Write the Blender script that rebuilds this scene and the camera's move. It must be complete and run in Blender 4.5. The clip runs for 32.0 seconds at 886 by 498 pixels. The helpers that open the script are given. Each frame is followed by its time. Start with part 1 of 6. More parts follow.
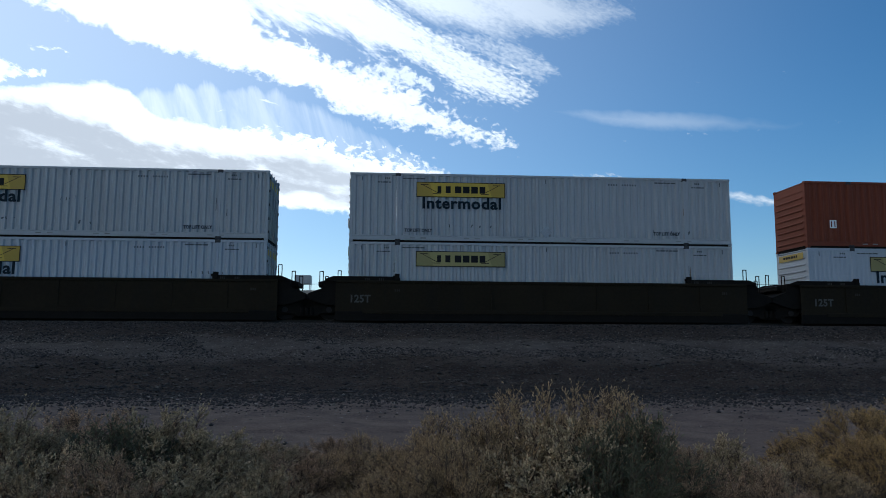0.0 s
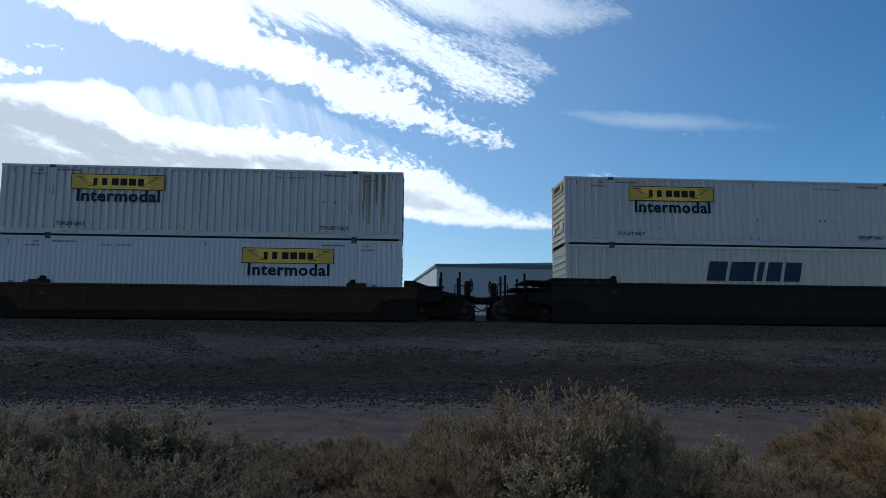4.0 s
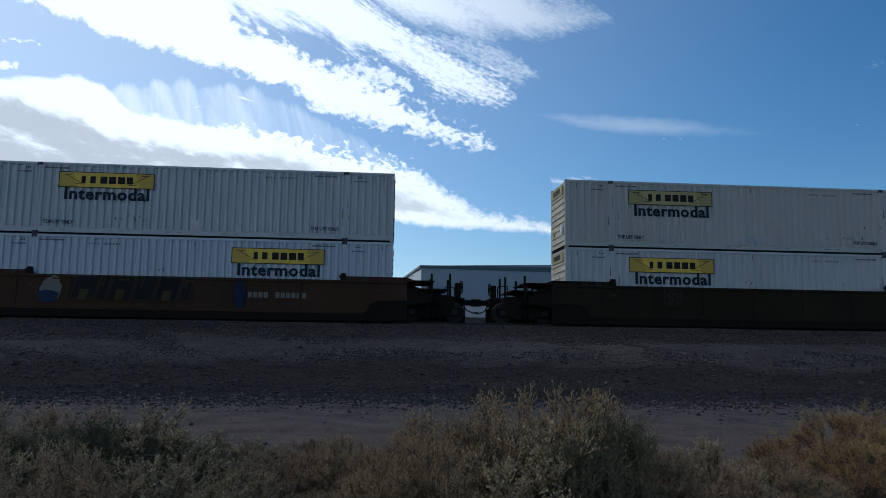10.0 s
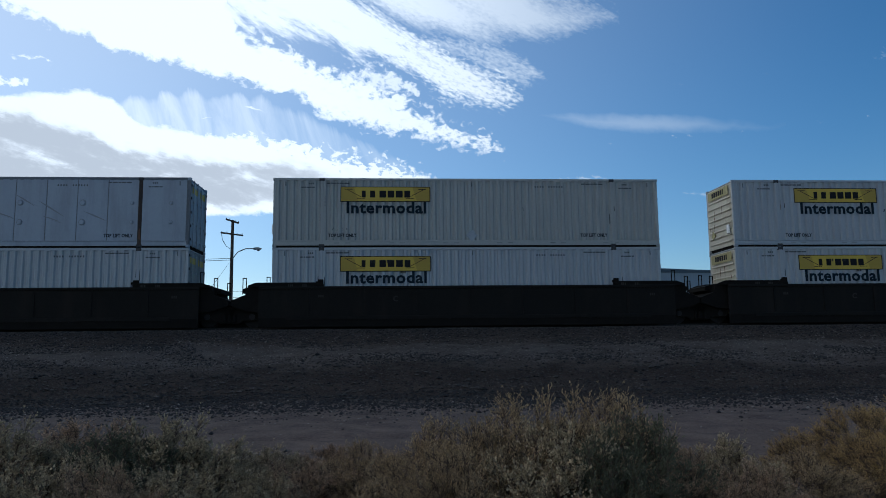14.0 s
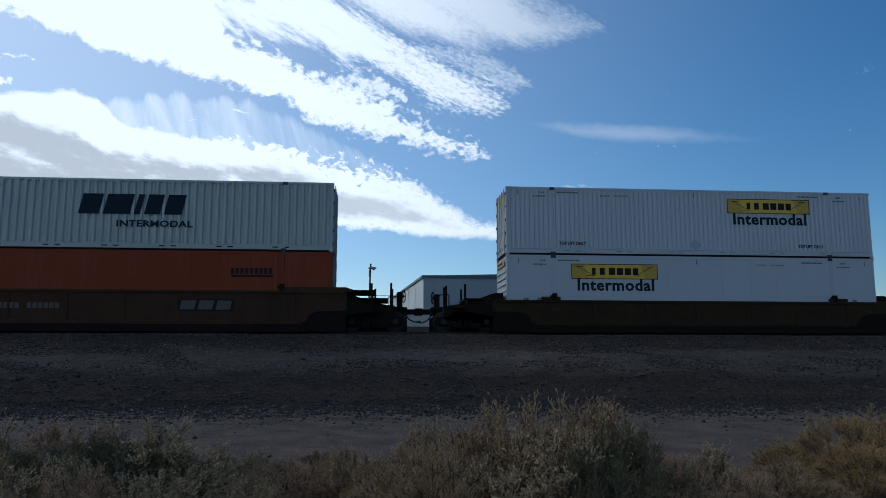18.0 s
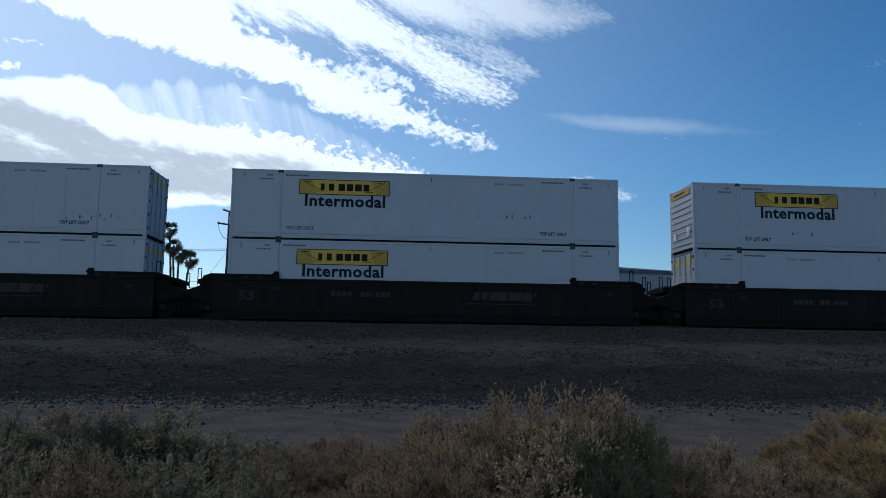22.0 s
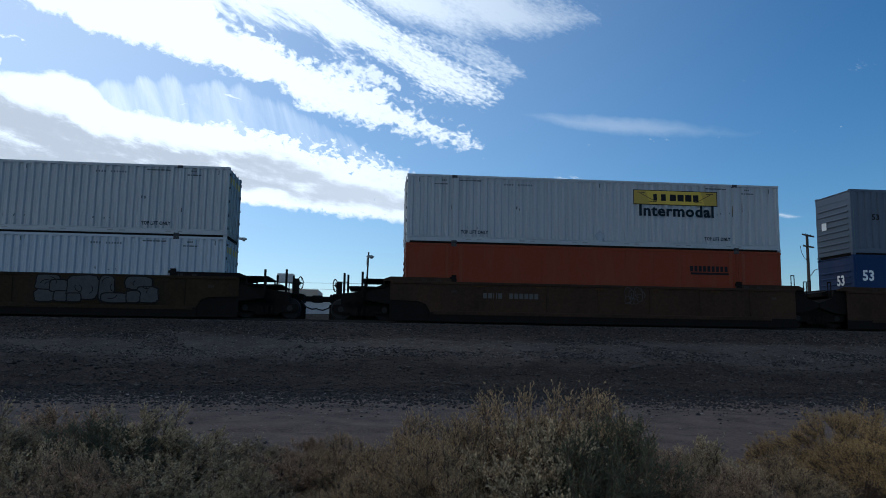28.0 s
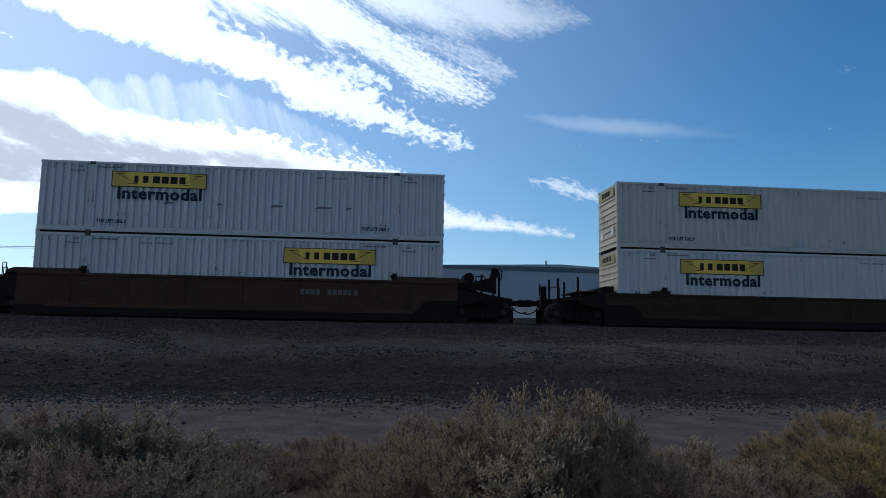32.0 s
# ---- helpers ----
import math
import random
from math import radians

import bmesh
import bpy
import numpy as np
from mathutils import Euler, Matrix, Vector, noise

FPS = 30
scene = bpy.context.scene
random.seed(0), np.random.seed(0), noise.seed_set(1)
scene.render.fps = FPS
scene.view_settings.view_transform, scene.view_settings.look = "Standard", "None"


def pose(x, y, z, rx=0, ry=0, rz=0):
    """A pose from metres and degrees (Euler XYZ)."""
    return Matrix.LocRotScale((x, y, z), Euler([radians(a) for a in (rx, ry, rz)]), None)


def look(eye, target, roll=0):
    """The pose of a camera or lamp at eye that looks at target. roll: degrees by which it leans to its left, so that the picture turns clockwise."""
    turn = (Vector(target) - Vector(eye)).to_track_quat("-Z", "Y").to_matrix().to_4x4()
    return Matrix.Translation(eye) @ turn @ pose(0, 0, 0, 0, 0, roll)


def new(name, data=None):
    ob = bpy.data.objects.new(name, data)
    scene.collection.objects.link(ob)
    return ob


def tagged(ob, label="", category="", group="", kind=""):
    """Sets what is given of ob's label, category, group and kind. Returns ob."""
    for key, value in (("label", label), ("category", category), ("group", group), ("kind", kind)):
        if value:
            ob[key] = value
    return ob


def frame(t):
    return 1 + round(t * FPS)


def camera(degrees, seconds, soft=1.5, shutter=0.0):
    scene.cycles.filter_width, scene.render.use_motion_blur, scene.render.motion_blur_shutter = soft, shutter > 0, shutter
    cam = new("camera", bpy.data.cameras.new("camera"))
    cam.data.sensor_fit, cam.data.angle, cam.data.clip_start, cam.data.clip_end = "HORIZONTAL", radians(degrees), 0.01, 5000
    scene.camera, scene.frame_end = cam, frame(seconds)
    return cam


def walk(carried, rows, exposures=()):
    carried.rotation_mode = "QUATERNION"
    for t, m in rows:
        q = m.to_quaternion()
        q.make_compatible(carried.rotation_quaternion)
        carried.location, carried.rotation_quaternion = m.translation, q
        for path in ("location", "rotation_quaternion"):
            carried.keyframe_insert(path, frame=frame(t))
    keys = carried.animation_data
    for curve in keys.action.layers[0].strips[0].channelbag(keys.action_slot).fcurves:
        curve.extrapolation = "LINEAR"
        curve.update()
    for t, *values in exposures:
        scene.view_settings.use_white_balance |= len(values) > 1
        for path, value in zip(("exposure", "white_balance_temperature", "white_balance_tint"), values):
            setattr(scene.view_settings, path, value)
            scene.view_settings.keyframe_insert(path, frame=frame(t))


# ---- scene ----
cam = camera(62.0, 32.0, soft=0.7)
PATH = [
    (0.0, pose(0, 0, 1.6, 97.007, -0.309, -3.697)),
    (0.5, pose(0, 0, 1.6, 97.279, -0.424, -3.812)),
    (1.0, pose(0, 0, 1.6, 96.927, -0.323, -3.593)),
    (1.5, pose(0, 0, 1.6, 96.864, -0.483, -3.465)),
    (2.0, pose(0, 0, 1.6, 96.858, -0.424, -3.497)),
    (2.5, pose(0, 0, 1.6, 96.911, -0.468, -3.458)),
    (3.0, pose(0, 0, 1.6, 96.804, -0.499, -3.497)),
    (3.5, pose(0, 0, 1.6, 97.002, -0.463, -3.631)),
    (5.5, pose(0, 0, 1.6, 96.704, -0.723, -4.132)),
    (6.0, pose(0, 0, 1.6, 96.941, -0.680, -4.272)),
    (6.5, pose(0, 0, 1.6, 96.863, -0.494, -4.410)),
    (7.0, pose(0, 0, 1.6, 96.966, -0.644, -4.637)),
    (7.5, pose(0, 0, 1.6, 97.183, -0.786, -4.732)),
    (8.0, pose(0, 0, 1.6, 97.114, -0.775, -4.795)),
    (8.5, pose(0, 0, 1.6, 97.237, -0.888, -4.923)),
    (9.0, pose(0, 0, 1.6, 97.177, -0.893, -4.976)),
    (9.5, pose(0, 0, 1.6, 97.101, -0.909, -5.080)),
    (10.0, pose(0, 0, 1.6, 97.092, -0.819, -5.013)),
    (10.5, pose(0, 0, 1.6, 96.962, -0.914, -4.923)),
    (11.0, pose(0, 0, 1.6, 96.958, -0.828, -4.917)),
    (11.5, pose(0, 0, 1.6, 97.405, -0.882, -5.242)),
    (12.0, pose(0, 0, 1.6, 97.198, -0.752, -5.054)),
    (12.5, pose(0, 0, 1.6, 97.659, -0.969, -5.181)),
    (13.0, pose(0, 0, 1.6, 97.244, -0.494, -4.505)),
    (13.5, pose(0, 0, 1.6, 96.934, 0.224, -3.888)),
    (14.0, pose(0, 0, 1.6, 97.363, 0.609, -3.769)),
    (14.5, pose(0, 0, 1.6, 97.418, -0.112, -4.311)),
    (16.5, pose(0, 0, 1.6, 97.473, -0.100, -4.473)),
    (17.0, pose(0, 0, 1.6, 97.533, -0.077, -4.547)),
    (17.5, pose(0, 0, 1.6, 97.739, 0.016, -4.663)),
    (18.0, pose(0, 0, 1.6, 97.847, -0.066, -4.775)),
    (18.5, pose(0, 0, 1.6, 97.925, -0.240, -4.778)),
    (19.0, pose(0, 0, 1.6, 97.999, -0.669, -4.790)),
    (19.5, pose(0, 0, 1.6, 97.585, -0.881, -3.978)),
    (20.0, pose(0, 0, 1.6, 97.209, -0.702, -3.822)),
    (20.5, pose(0, 0, 1.6, 97.250, -0.663, -3.948)),
    (21.0, pose(0, 0, 1.6, 97.208, -0.925, -3.881)),
    (21.5, pose(0, 0, 1.6, 97.160, -0.975, -3.812)),
    (22.0, pose(0, 0, 1.6, 97.059, -0.812, -4.210)),
    (22.5, pose(0, 0, 1.6, 97.283, -0.917, -4.578)),
    (23.0, pose(0, 0, 1.6, 97.086, -0.913, -4.607)),
    (23.5, pose(0, 0, 1.6, 97.290, -1.018, -4.677)),
    (24.0, pose(0, 0, 1.6, 97.314, -1.047, -4.780)),
    (24.5, pose(0, 0, 1.6, 97.328, -0.858, -4.818)),
    (25.0, pose(0, 0, 1.6, 97.339, -0.922, -5.051)),
    (25.5, pose(0, 0, 1.6, 97.220, -0.796, -5.115)),
    (27.5, pose(0, 0, 1.6, 97.099, -0.962, -5.038)),
    (28.0, pose(0, 0, 1.6, 97.039, -0.906, -5.041)),
    (28.5, pose(0, 0, 1.6, 97.167, -1.032, -5.229)),
    (29.0, pose(0, 0, 1.6, 97.122, -0.919, -5.375)),
    (29.5, pose(0, 0, 1.6, 97.157, -1.008, -5.259)),
    (30.0, pose(0, 0, 1.6, 97.350, -1.008, -5.357)),
    (30.5, pose(0, 0, 1.6, 97.409, -0.961, -5.406)),
    (31.0, pose(0, 0, 1.6, 97.244, -0.829, -5.355)),
    (31.5, pose(0, 0, 1.6, 97.188, -0.915, -5.504)),
    (32.0, pose(0, 0, 1.6, 97.040, -0.989, -5.536)),
]
EXPOSURE = [(0, 0.08, 5500, 6), (3, 0.03, 5430, 6), (6, 0, 5420, 6), (7, -0.1, 5420, 6), (8, -0.02, 5420, 6), (12, -0.03, 5420, 6), (14, -0.05, 5400, 6), (18, -0.12, 5380, 6), (19, -0.22, 5380, 6), (20, -0.16, 5380, 6), (22.5, -0.03, 5370, 6), (25, -0.07, 5370, 6), (30, 0.04, 5400, 6), (32, 0.04, 5400, 6)]
walk(cam, PATH, EXPOSURE)

# ---- light and sky ----
SUN_AZ, SUN_EL = -38.0, 30.0
world = bpy.data.worlds.new("sky")
scene.world = world
world.use_nodes = True
wn, wl = world.node_tree.nodes, world.node_tree.links
sky_node = wn.new("ShaderNodeTexSky")
sky_node.sky_type, sky_node.sun_disc = "NISHITA", False
sky_node.sun_elevation, sky_node.sun_rotation = radians(SUN_EL), radians(SUN_AZ)
sky_node.air_density, sky_node.dust_density, sky_node.ozone_density = 1.0, 0.15, 3.0
deep = wn.new("ShaderNodeHueSaturation")   # clear desert air
deep.inputs["Saturation"].default_value, deep.inputs["Hue"].default_value = 1.2, 0.496
wl.new(sky_node.outputs[0], deep.inputs["Color"])
wl.new(deep.outputs[0], wn["Background"].inputs["Color"])
wn["Background"].inputs["Strength"].default_value = 0.083

sun = new("sun", bpy.data.lights.new("sun", "SUN"))
sun.data.energy, sun.data.angle, sun.data.color = 2.0, radians(26), (1.0, 0.79, 0.55)
ea, ee = radians(SUN_AZ), radians(SUN_EL)
SUN_DIR = Vector((math.sin(ea) * math.cos(ee), math.cos(ea) * math.cos(ee), math.sin(ee)))
sun.matrix_world = look(SUN_DIR * 200, (0, 0, 0))
scene.view_settings.exposure = 0.0

# ---- levels ----
RAIL_Z = 2.36          # top of the rails
FACE_Y = 30.217        # near faces of the containers
MID_Y = FACE_Y + 1.3   # middle of the track
LEN = 16.154           # a 53-foot container
TALL, WIDE = 2.896, 2.6
LOW_Z = 2.69           # floor of the lower containers
UP_Z = LOW_Z + 2.908   # floor of the upper ones
BACK_Z = 2.95          # ground behind the track


# ---- materials ----
def mat(name, color, rough=0.6, metal=0.0, var=0.18, scale=2.0, fine=40.0, bump=0.15, dirt=None, dirt_amount=0.0,
        stretch=(1, 1, 1), island=0.0):
    """Paint, metal, soil: base colour varied at two scales, with fine relief and stains."""
    m = bpy.data.materials.new(name)
    m.use_nodes = True
    n, l = m.node_tree.nodes, m.node_tree.links
    b = n["Principled BSDF"]
    tc = n.new("ShaderNodeTexCoord")
    mp = n.new("ShaderNodeMapping")
    mp.inputs["Scale"].default_value = stretch
    l.new(tc.outputs["Object"], mp.inputs[0])
    big, small = n.new("ShaderNodeTexNoise"), n.new("ShaderNodeTexNoise")
    big.inputs["Scale"].default_value, big.inputs["Detail"].default_value = scale, 6
    small.inputs["Scale"].default_value, small.inputs["Detail"].default_value = fine, 3
    info = n.new("ShaderNodeObjectInfo")
    shift = n.new("ShaderNodeVectorMath")
    shift.operation = "ADD"
    l.new(mp.outputs[0], shift.inputs[0])
    wide = n.new("ShaderNodeMath")
    wide.operation, wide.inputs[1].default_value = "MULTIPLY", 37.0
    l.new(info.outputs["Random"], wide.inputs[0])
    l.new(wide.outputs[0], shift.inputs[1])
    l.new(shift.outputs[0], big.inputs["Vector"])
    l.new(shift.outputs[0], small.inputs["Vector"])
    add = n.new("ShaderNodeMath")
    add.operation = "ADD"
    l.new(big.outputs["Fac"], add.inputs[0])
    l.new(small.outputs["Fac"], add.inputs[1])
    rng = n.new("ShaderNodeMapRange")
    rng.inputs[1].default_value, rng.inputs[2].default_value = 0.6, 1.4
    rng.inputs[3].default_value, rng.inputs[4].default_value = 1 - var, 1 + var
    l.new(add.outputs[0], rng.inputs[0])
    mul = n.new("ShaderNodeVectorMath")
    mul.operation = "SCALE"
    mul.inputs[0].default_value = color
    l.new(rng.outputs[0], mul.inputs["Scale"])
    last = mul.outputs[0]
    if island:
        geo = n.new("ShaderNodeNewGeometry")
        r2 = n.new("ShaderNodeMapRange")
        r2.inputs[3].default_value, r2.inputs[4].default_value = 1 - island, 1 + island
        l.new(geo.outputs["Random Per Island"], r2.inputs[0])
        m2 = n.new("ShaderNodeVectorMath")
        m2.operation = "SCALE"
        l.new(last, m2.inputs[0])
        l.new(r2.outputs[0], m2.inputs["Scale"])
        last = m2.outputs[0]
    if dirt:
        st = n.new("ShaderNodeTexNoise")
        st.inputs["Scale"].default_value, st.inputs["Detail"].default_value = scale * 0.8, 8
        st.inputs["Roughness"].default_value = 0.7
        mp2 = n.new("ShaderNodeMapping")
        mp2.inputs["Scale"].default_value = (2.2, 2.2, 0.35)
        l.new(shift.outputs[0], mp2.inputs[0])
        l.new(mp2.outputs[0], st.inputs["Vector"])
        r3 = n.new("ShaderNodeMapRange")
        r3.inputs[1].default_value, r3.inputs[2].default_value = 0.5, 0.78
        r3.inputs[3].default_value, r3.inputs[4].default_value = 0.0, dirt_amount
        l.new(st.outputs["Fac"], r3.inputs[0])
        mix = n.new("ShaderNodeMix")
        mix.data_type = "RGBA"
        l.new(r3.outputs[0], mix.inputs["Factor"])
        l.new(last, mix.inputs["A"])
        mix.inputs["B"].default_value = (*dirt, 1)
        last = mix.outputs["Result"]
    l.new(last, b.inputs["Base Color"])
    b.inputs["Roughness"].default_value, b.inputs["Metallic"].default_value = rough, metal
    if bump:
        bp = n.new("ShaderNodeBump")
        bp.inputs["Strength"].default_value, bp.inputs["Distance"].default_value = bump, 0.01
        l.new(add.outputs[0], bp.inputs["Height"])
        l.new(bp.outputs[0], b.inputs["Normal"])
    return m


def paint(name, color, rough=0.55, dirt=(0.16, 0.12, 0.09), amount=0.3, var=0.05):
    m = mat(name, color, rough, 0.0, var, 0.6, 9.0, 0.06, dirt, amount)
    if rough > 0.7:
        m.node_tree.nodes["Principled BSDF"].inputs["Specular IOR Level"].default_value = 0.15
    return m


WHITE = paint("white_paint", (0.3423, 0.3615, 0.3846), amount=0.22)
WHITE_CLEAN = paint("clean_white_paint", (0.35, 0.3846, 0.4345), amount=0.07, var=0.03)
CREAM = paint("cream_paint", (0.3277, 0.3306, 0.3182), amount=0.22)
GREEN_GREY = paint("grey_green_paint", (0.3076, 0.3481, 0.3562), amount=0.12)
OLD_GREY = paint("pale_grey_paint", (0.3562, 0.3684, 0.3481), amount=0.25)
RUSSET = paint("russet_paint", (0.1625, 0.0464, 0.0263), 0.72, amount=0.15)
ORANGE = paint("orange_paint", (0.162, 0.034, 0.015), 0.75, amount=0.2)
ORANGE_PALE = paint("faded_orange_paint", (0.165, 0.042, 0.02), 0.75, amount=0.2)
SLATE = paint("slate_grey_paint", (0.0977, 0.1225, 0.1623), 0.72, amount=0.15)
BLUE = paint("blue_paint", (0.0135, 0.033, 0.098), 0.72, amount=0.12)
GREEN = paint("bright_green_paint", (0.085, 0.27, 0.04), amount=0.08)
YELLOW = paint("yellow_sign_paint", (0.50, 0.345, 0.025), rough=0.5, amount=0.12)
YELLOW_DULL = paint("dull_yellow_sign_paint", (0.36, 0.245, 0.022), rough=0.55, amount=0.18)
SIGN_OLIVE = paint("faded_olive_sign_paint", (0.24, 0.21, 0.075), rough=0.6, amount=0.2)
SIGN_OLIVE_PALE = paint("faded_pale_olive_sign_paint", (0.31, 0.27, 0.10), rough=0.6, amount=0.2)
NAVY = paint("navy_lettering", (0.006, 0.016, 0.026), 0.75, amount=0.05)
INK = paint("black_lettering", (0.012, 0.012, 0.014), 0.75, amount=0.05)
PALE_INK = paint("pale_lettering", (0.055, 0.054, 0.05), amount=0.2)
DIM_INK = paint("dull_car_lettering", (0.036, 0.034, 0.03), 0.85, amount=0.35)
FADED_WHITE = paint("faded_white_lettering", (0.085, 0.082, 0.078), 0.8, amount=0.45)
SPRAY_DIM = paint("spray_grey_blue", (0.058, 0.058, 0.058), 0.8, (0.05, 0.05, 0.05), 0.4, 0.2)
SPRAY_OCHRE = paint("spray_ochre", (0.0468, 0.036, 0.0144), 0.8, (0.03, 0.03, 0.03), 0.4, 0.2)
SIGNWHITE = paint("white_lettering", (0.75, 0.76, 0.76), amount=0.1)
SCUFFED = paint("scuffed_white_paint", (0.285, 0.32, 0.378), dirt=(0.10, 0.11, 0.12), amount=0.55, var=0.06)
SCUFF_SHADE_GREY = paint("grey_scuff_and_shade", (0.195, 0.21, 0.235), 0.7, amount=0.3)
RIM_GREY = paint("grimy_rail_paint", (0.13, 0.14, 0.16), 0.7, (0.04, 0.035, 0.03), 0.5, 0.2)
PRINT = paint("grey_small_print", (0.10, 0.11, 0.12), 0.75, amount=0.05)
STICKER = paint("brown_torn_sticker", (0.17, 0.12, 0.07), 0.8, dirt=(0.45, 0.44, 0.4), amount=0.8)
END_SUNLIT = paint("sunlit_stained_end_wall_paint", (0.52, 0.475, 0.37), 0.6, dirt=(0.20, 0.12, 0.06), amount=0.6, var=0.08)
DOOR_GREY = paint("grimy_shaded_door_paint", (0.24, 0.25, 0.25), dirt=(0.04, 0.04, 0.04), amount=0.85)
JOINT = mat("grey_sheet_joint", (0.15, 0.16, 0.175), 0.8, 0.0, 0.2, 3, 30, 0.1)
STEEL = mat("galvanised_steel", (0.30, 0.31, 0.33), 0.45, 0.7, 0.2, 3, 30, 0.1)
CASTING = mat("dark_casting", (0.035, 0.035, 0.04), 0.7, 0.2, 0.3, 5, 40, 0.2)
RUST = mat("rusty_steel", (0.11, 0.055, 0.03), 0.85, 0.0, 0.35, 2, 30, 0.3)
RUST_BLACK = mat("blackened_rusty_steel", (0.042, 0.028, 0.022), 0.85, 0.0, 0.6, 2, 14, 0.3)
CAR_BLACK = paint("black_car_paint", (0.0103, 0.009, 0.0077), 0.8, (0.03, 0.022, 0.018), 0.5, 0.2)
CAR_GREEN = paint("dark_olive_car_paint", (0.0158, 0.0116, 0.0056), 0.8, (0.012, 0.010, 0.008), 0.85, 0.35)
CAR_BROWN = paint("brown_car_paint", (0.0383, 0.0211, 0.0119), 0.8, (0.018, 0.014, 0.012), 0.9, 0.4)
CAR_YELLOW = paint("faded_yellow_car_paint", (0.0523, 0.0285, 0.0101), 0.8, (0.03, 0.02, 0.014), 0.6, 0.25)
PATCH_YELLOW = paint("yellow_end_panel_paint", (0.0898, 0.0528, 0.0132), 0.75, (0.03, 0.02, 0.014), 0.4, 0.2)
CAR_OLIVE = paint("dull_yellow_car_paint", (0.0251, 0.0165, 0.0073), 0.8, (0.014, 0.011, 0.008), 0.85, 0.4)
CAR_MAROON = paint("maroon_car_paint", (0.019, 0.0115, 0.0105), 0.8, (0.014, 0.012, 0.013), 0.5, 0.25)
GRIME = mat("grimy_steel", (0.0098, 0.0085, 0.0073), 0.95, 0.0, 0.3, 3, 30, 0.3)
GRIME.node_tree.nodes["Principled BSDF"].inputs["Specular IOR Level"].default_value = 0.12
WHEEL = mat("wheel_steel", (0.010, 0.008, 0.008), 0.8, 0.1, 0.3, 4, 30, 0.2)
RUBBER = mat("black_hose", (0.012, 0.012, 0.013), 0.6, 0.0, 0.2, 6, 30, 0.1)
SPRAY_WHITE = paint("spray_white", (0.1332, 0.1296, 0.1188), 0.75, (0.1, 0.1, 0.1), 0.3, 0.15)
SPRAY_BLUE = paint("spray_blue", (0.0158, 0.0259, 0.054), 0.75, (0.1, 0.1, 0.1), 0.3, 0.15)
SPRAY_BLUE_DEEP = paint("spray_dark_blue", (0.012, 0.020, 0.050), 0.8, (0.02, 0.02, 0.02), 0.5, 0.25)
SPRAY_PALE = paint("spray_pale_blue", (0.105, 0.115, 0.13), 0.8, (0.05, 0.05, 0.05), 0.4, 0.2)
SPRAY_YELLOW = paint("spray_yellow", (0.0828, 0.0684, 0.0252), 0.75, (0.1, 0.08, 0.05), 0.3, 0.15)
SPRAY_BLACK = paint("spray_black", (0.010, 0.010, 0.011), 0.82, (0.03, 0.03, 0.03), 0.3, 0.15)
WOOD_POLE = mat("weathered_pole_wood", (0.060, 0.045, 0.034), 0.9, 0, 0.3, 1.5, 25, 0.4, stretch=(3, 3, 0.3))
PALM_TRUNK = mat("palm_bark", (0.075, 0.058, 0.042), 0.95, 0, 0.3, 3, 18, 0.5)
PALM_LEAF = mat("palm_leaf", (0.038, 0.052, 0.022), 0.7, 0, 0.3, 2, 12, 0.2, island=0.3)
PALM_DEAD = mat("dead_palm_leaf", (0.13, 0.085, 0.045), 0.9, 0, 0.3, 2, 12, 0.2, island=0.3)
BARK = mat("bare_branch_bark", (0.070, 0.052, 0.042), 0.95, 0, 0.3, 3, 20, 0.4)
SHED_METAL = mat("grey_blue_cladding", (0.22, 0.26, 0.30), 0.6, 0.1, 0.06, 0.5, 8, 0.08)
SHED_WHITE = mat("white_cladding", (0.66, 0.68, 0.70), 0.6, 0.0, 0.06, 0.5, 8, 0.08)
SHED_TRIM = mat("dark_metal_trim", (0.06, 0.08, 0.10), 0.5, 0.3, 0.1, 1, 10, 0.05)
GLASS_DARK = mat("dark_window", (0.02, 0.025, 0.03), 0.1, 0.0, 0.05, 1, 5, 0.0)
BLOCK = mat("pale_concrete_block", (0.58, 0.57, 0.56), 0.9, 0, 0.2, 1.2, 25, 0.3)
CABLE = mat("black_cable", (0.02, 0.02, 0.022), 0.6, 0, 0.1, 3, 10, 0.0)
LAMP_GREY = mat("lamp_head_grey", (0.20, 0.21, 0.22), 0.5, 0.5, 0.1, 3, 10, 0.05)
STUCCO = mat("tan_stucco", (0.34, 0.29, 0.24), 0.95, 0, 0.12, 1, 30, 0.3)
TIE_WOOD = mat("creosoted_tie", (0.035, 0.028, 0.024), 0.9, 0, 0.3, 3, 25, 0.4)
RAIL_STEEL = mat("rail_steel", (0.022, 0.017, 0.015), 0.7, 0.2, 0.3, 2, 30, 0.2)
STONE_DARK = mat("dark_ballast_stone", (0.0599, 0.0473, 0.0393), 0.95, 0, 0.2, 6, 40, 0.3, island=0.8)
STONE_BLACK = mat("dark_verge_stone", (0.0338, 0.0285, 0.0255), 0.95, 0, 0.2, 6, 40, 0.3, island=0.5)
STONE_PALE = mat("pale_field_stone", (0.207, 0.171, 0.1395), 0.95, 0, 0.2, 6, 40, 0.3, island=0.7)
TWIG = mat("dry_twig", (0.13, 0.085, 0.055), 0.95, 0, 0.25, 3, 20, 0.2, island=0.4)
LEAF_STRAW = mat("straw_seed_heads", (0.4, 0.272, 0.142), 0.95, 0, 0.2, 2, 14, 0.1, island=0.4)
LEAF_GOLD = mat("golden_dry_leaves", (0.46, 0.295, 0.112), 0.95, 0, 0.2, 2, 14, 0.1, island=0.4)
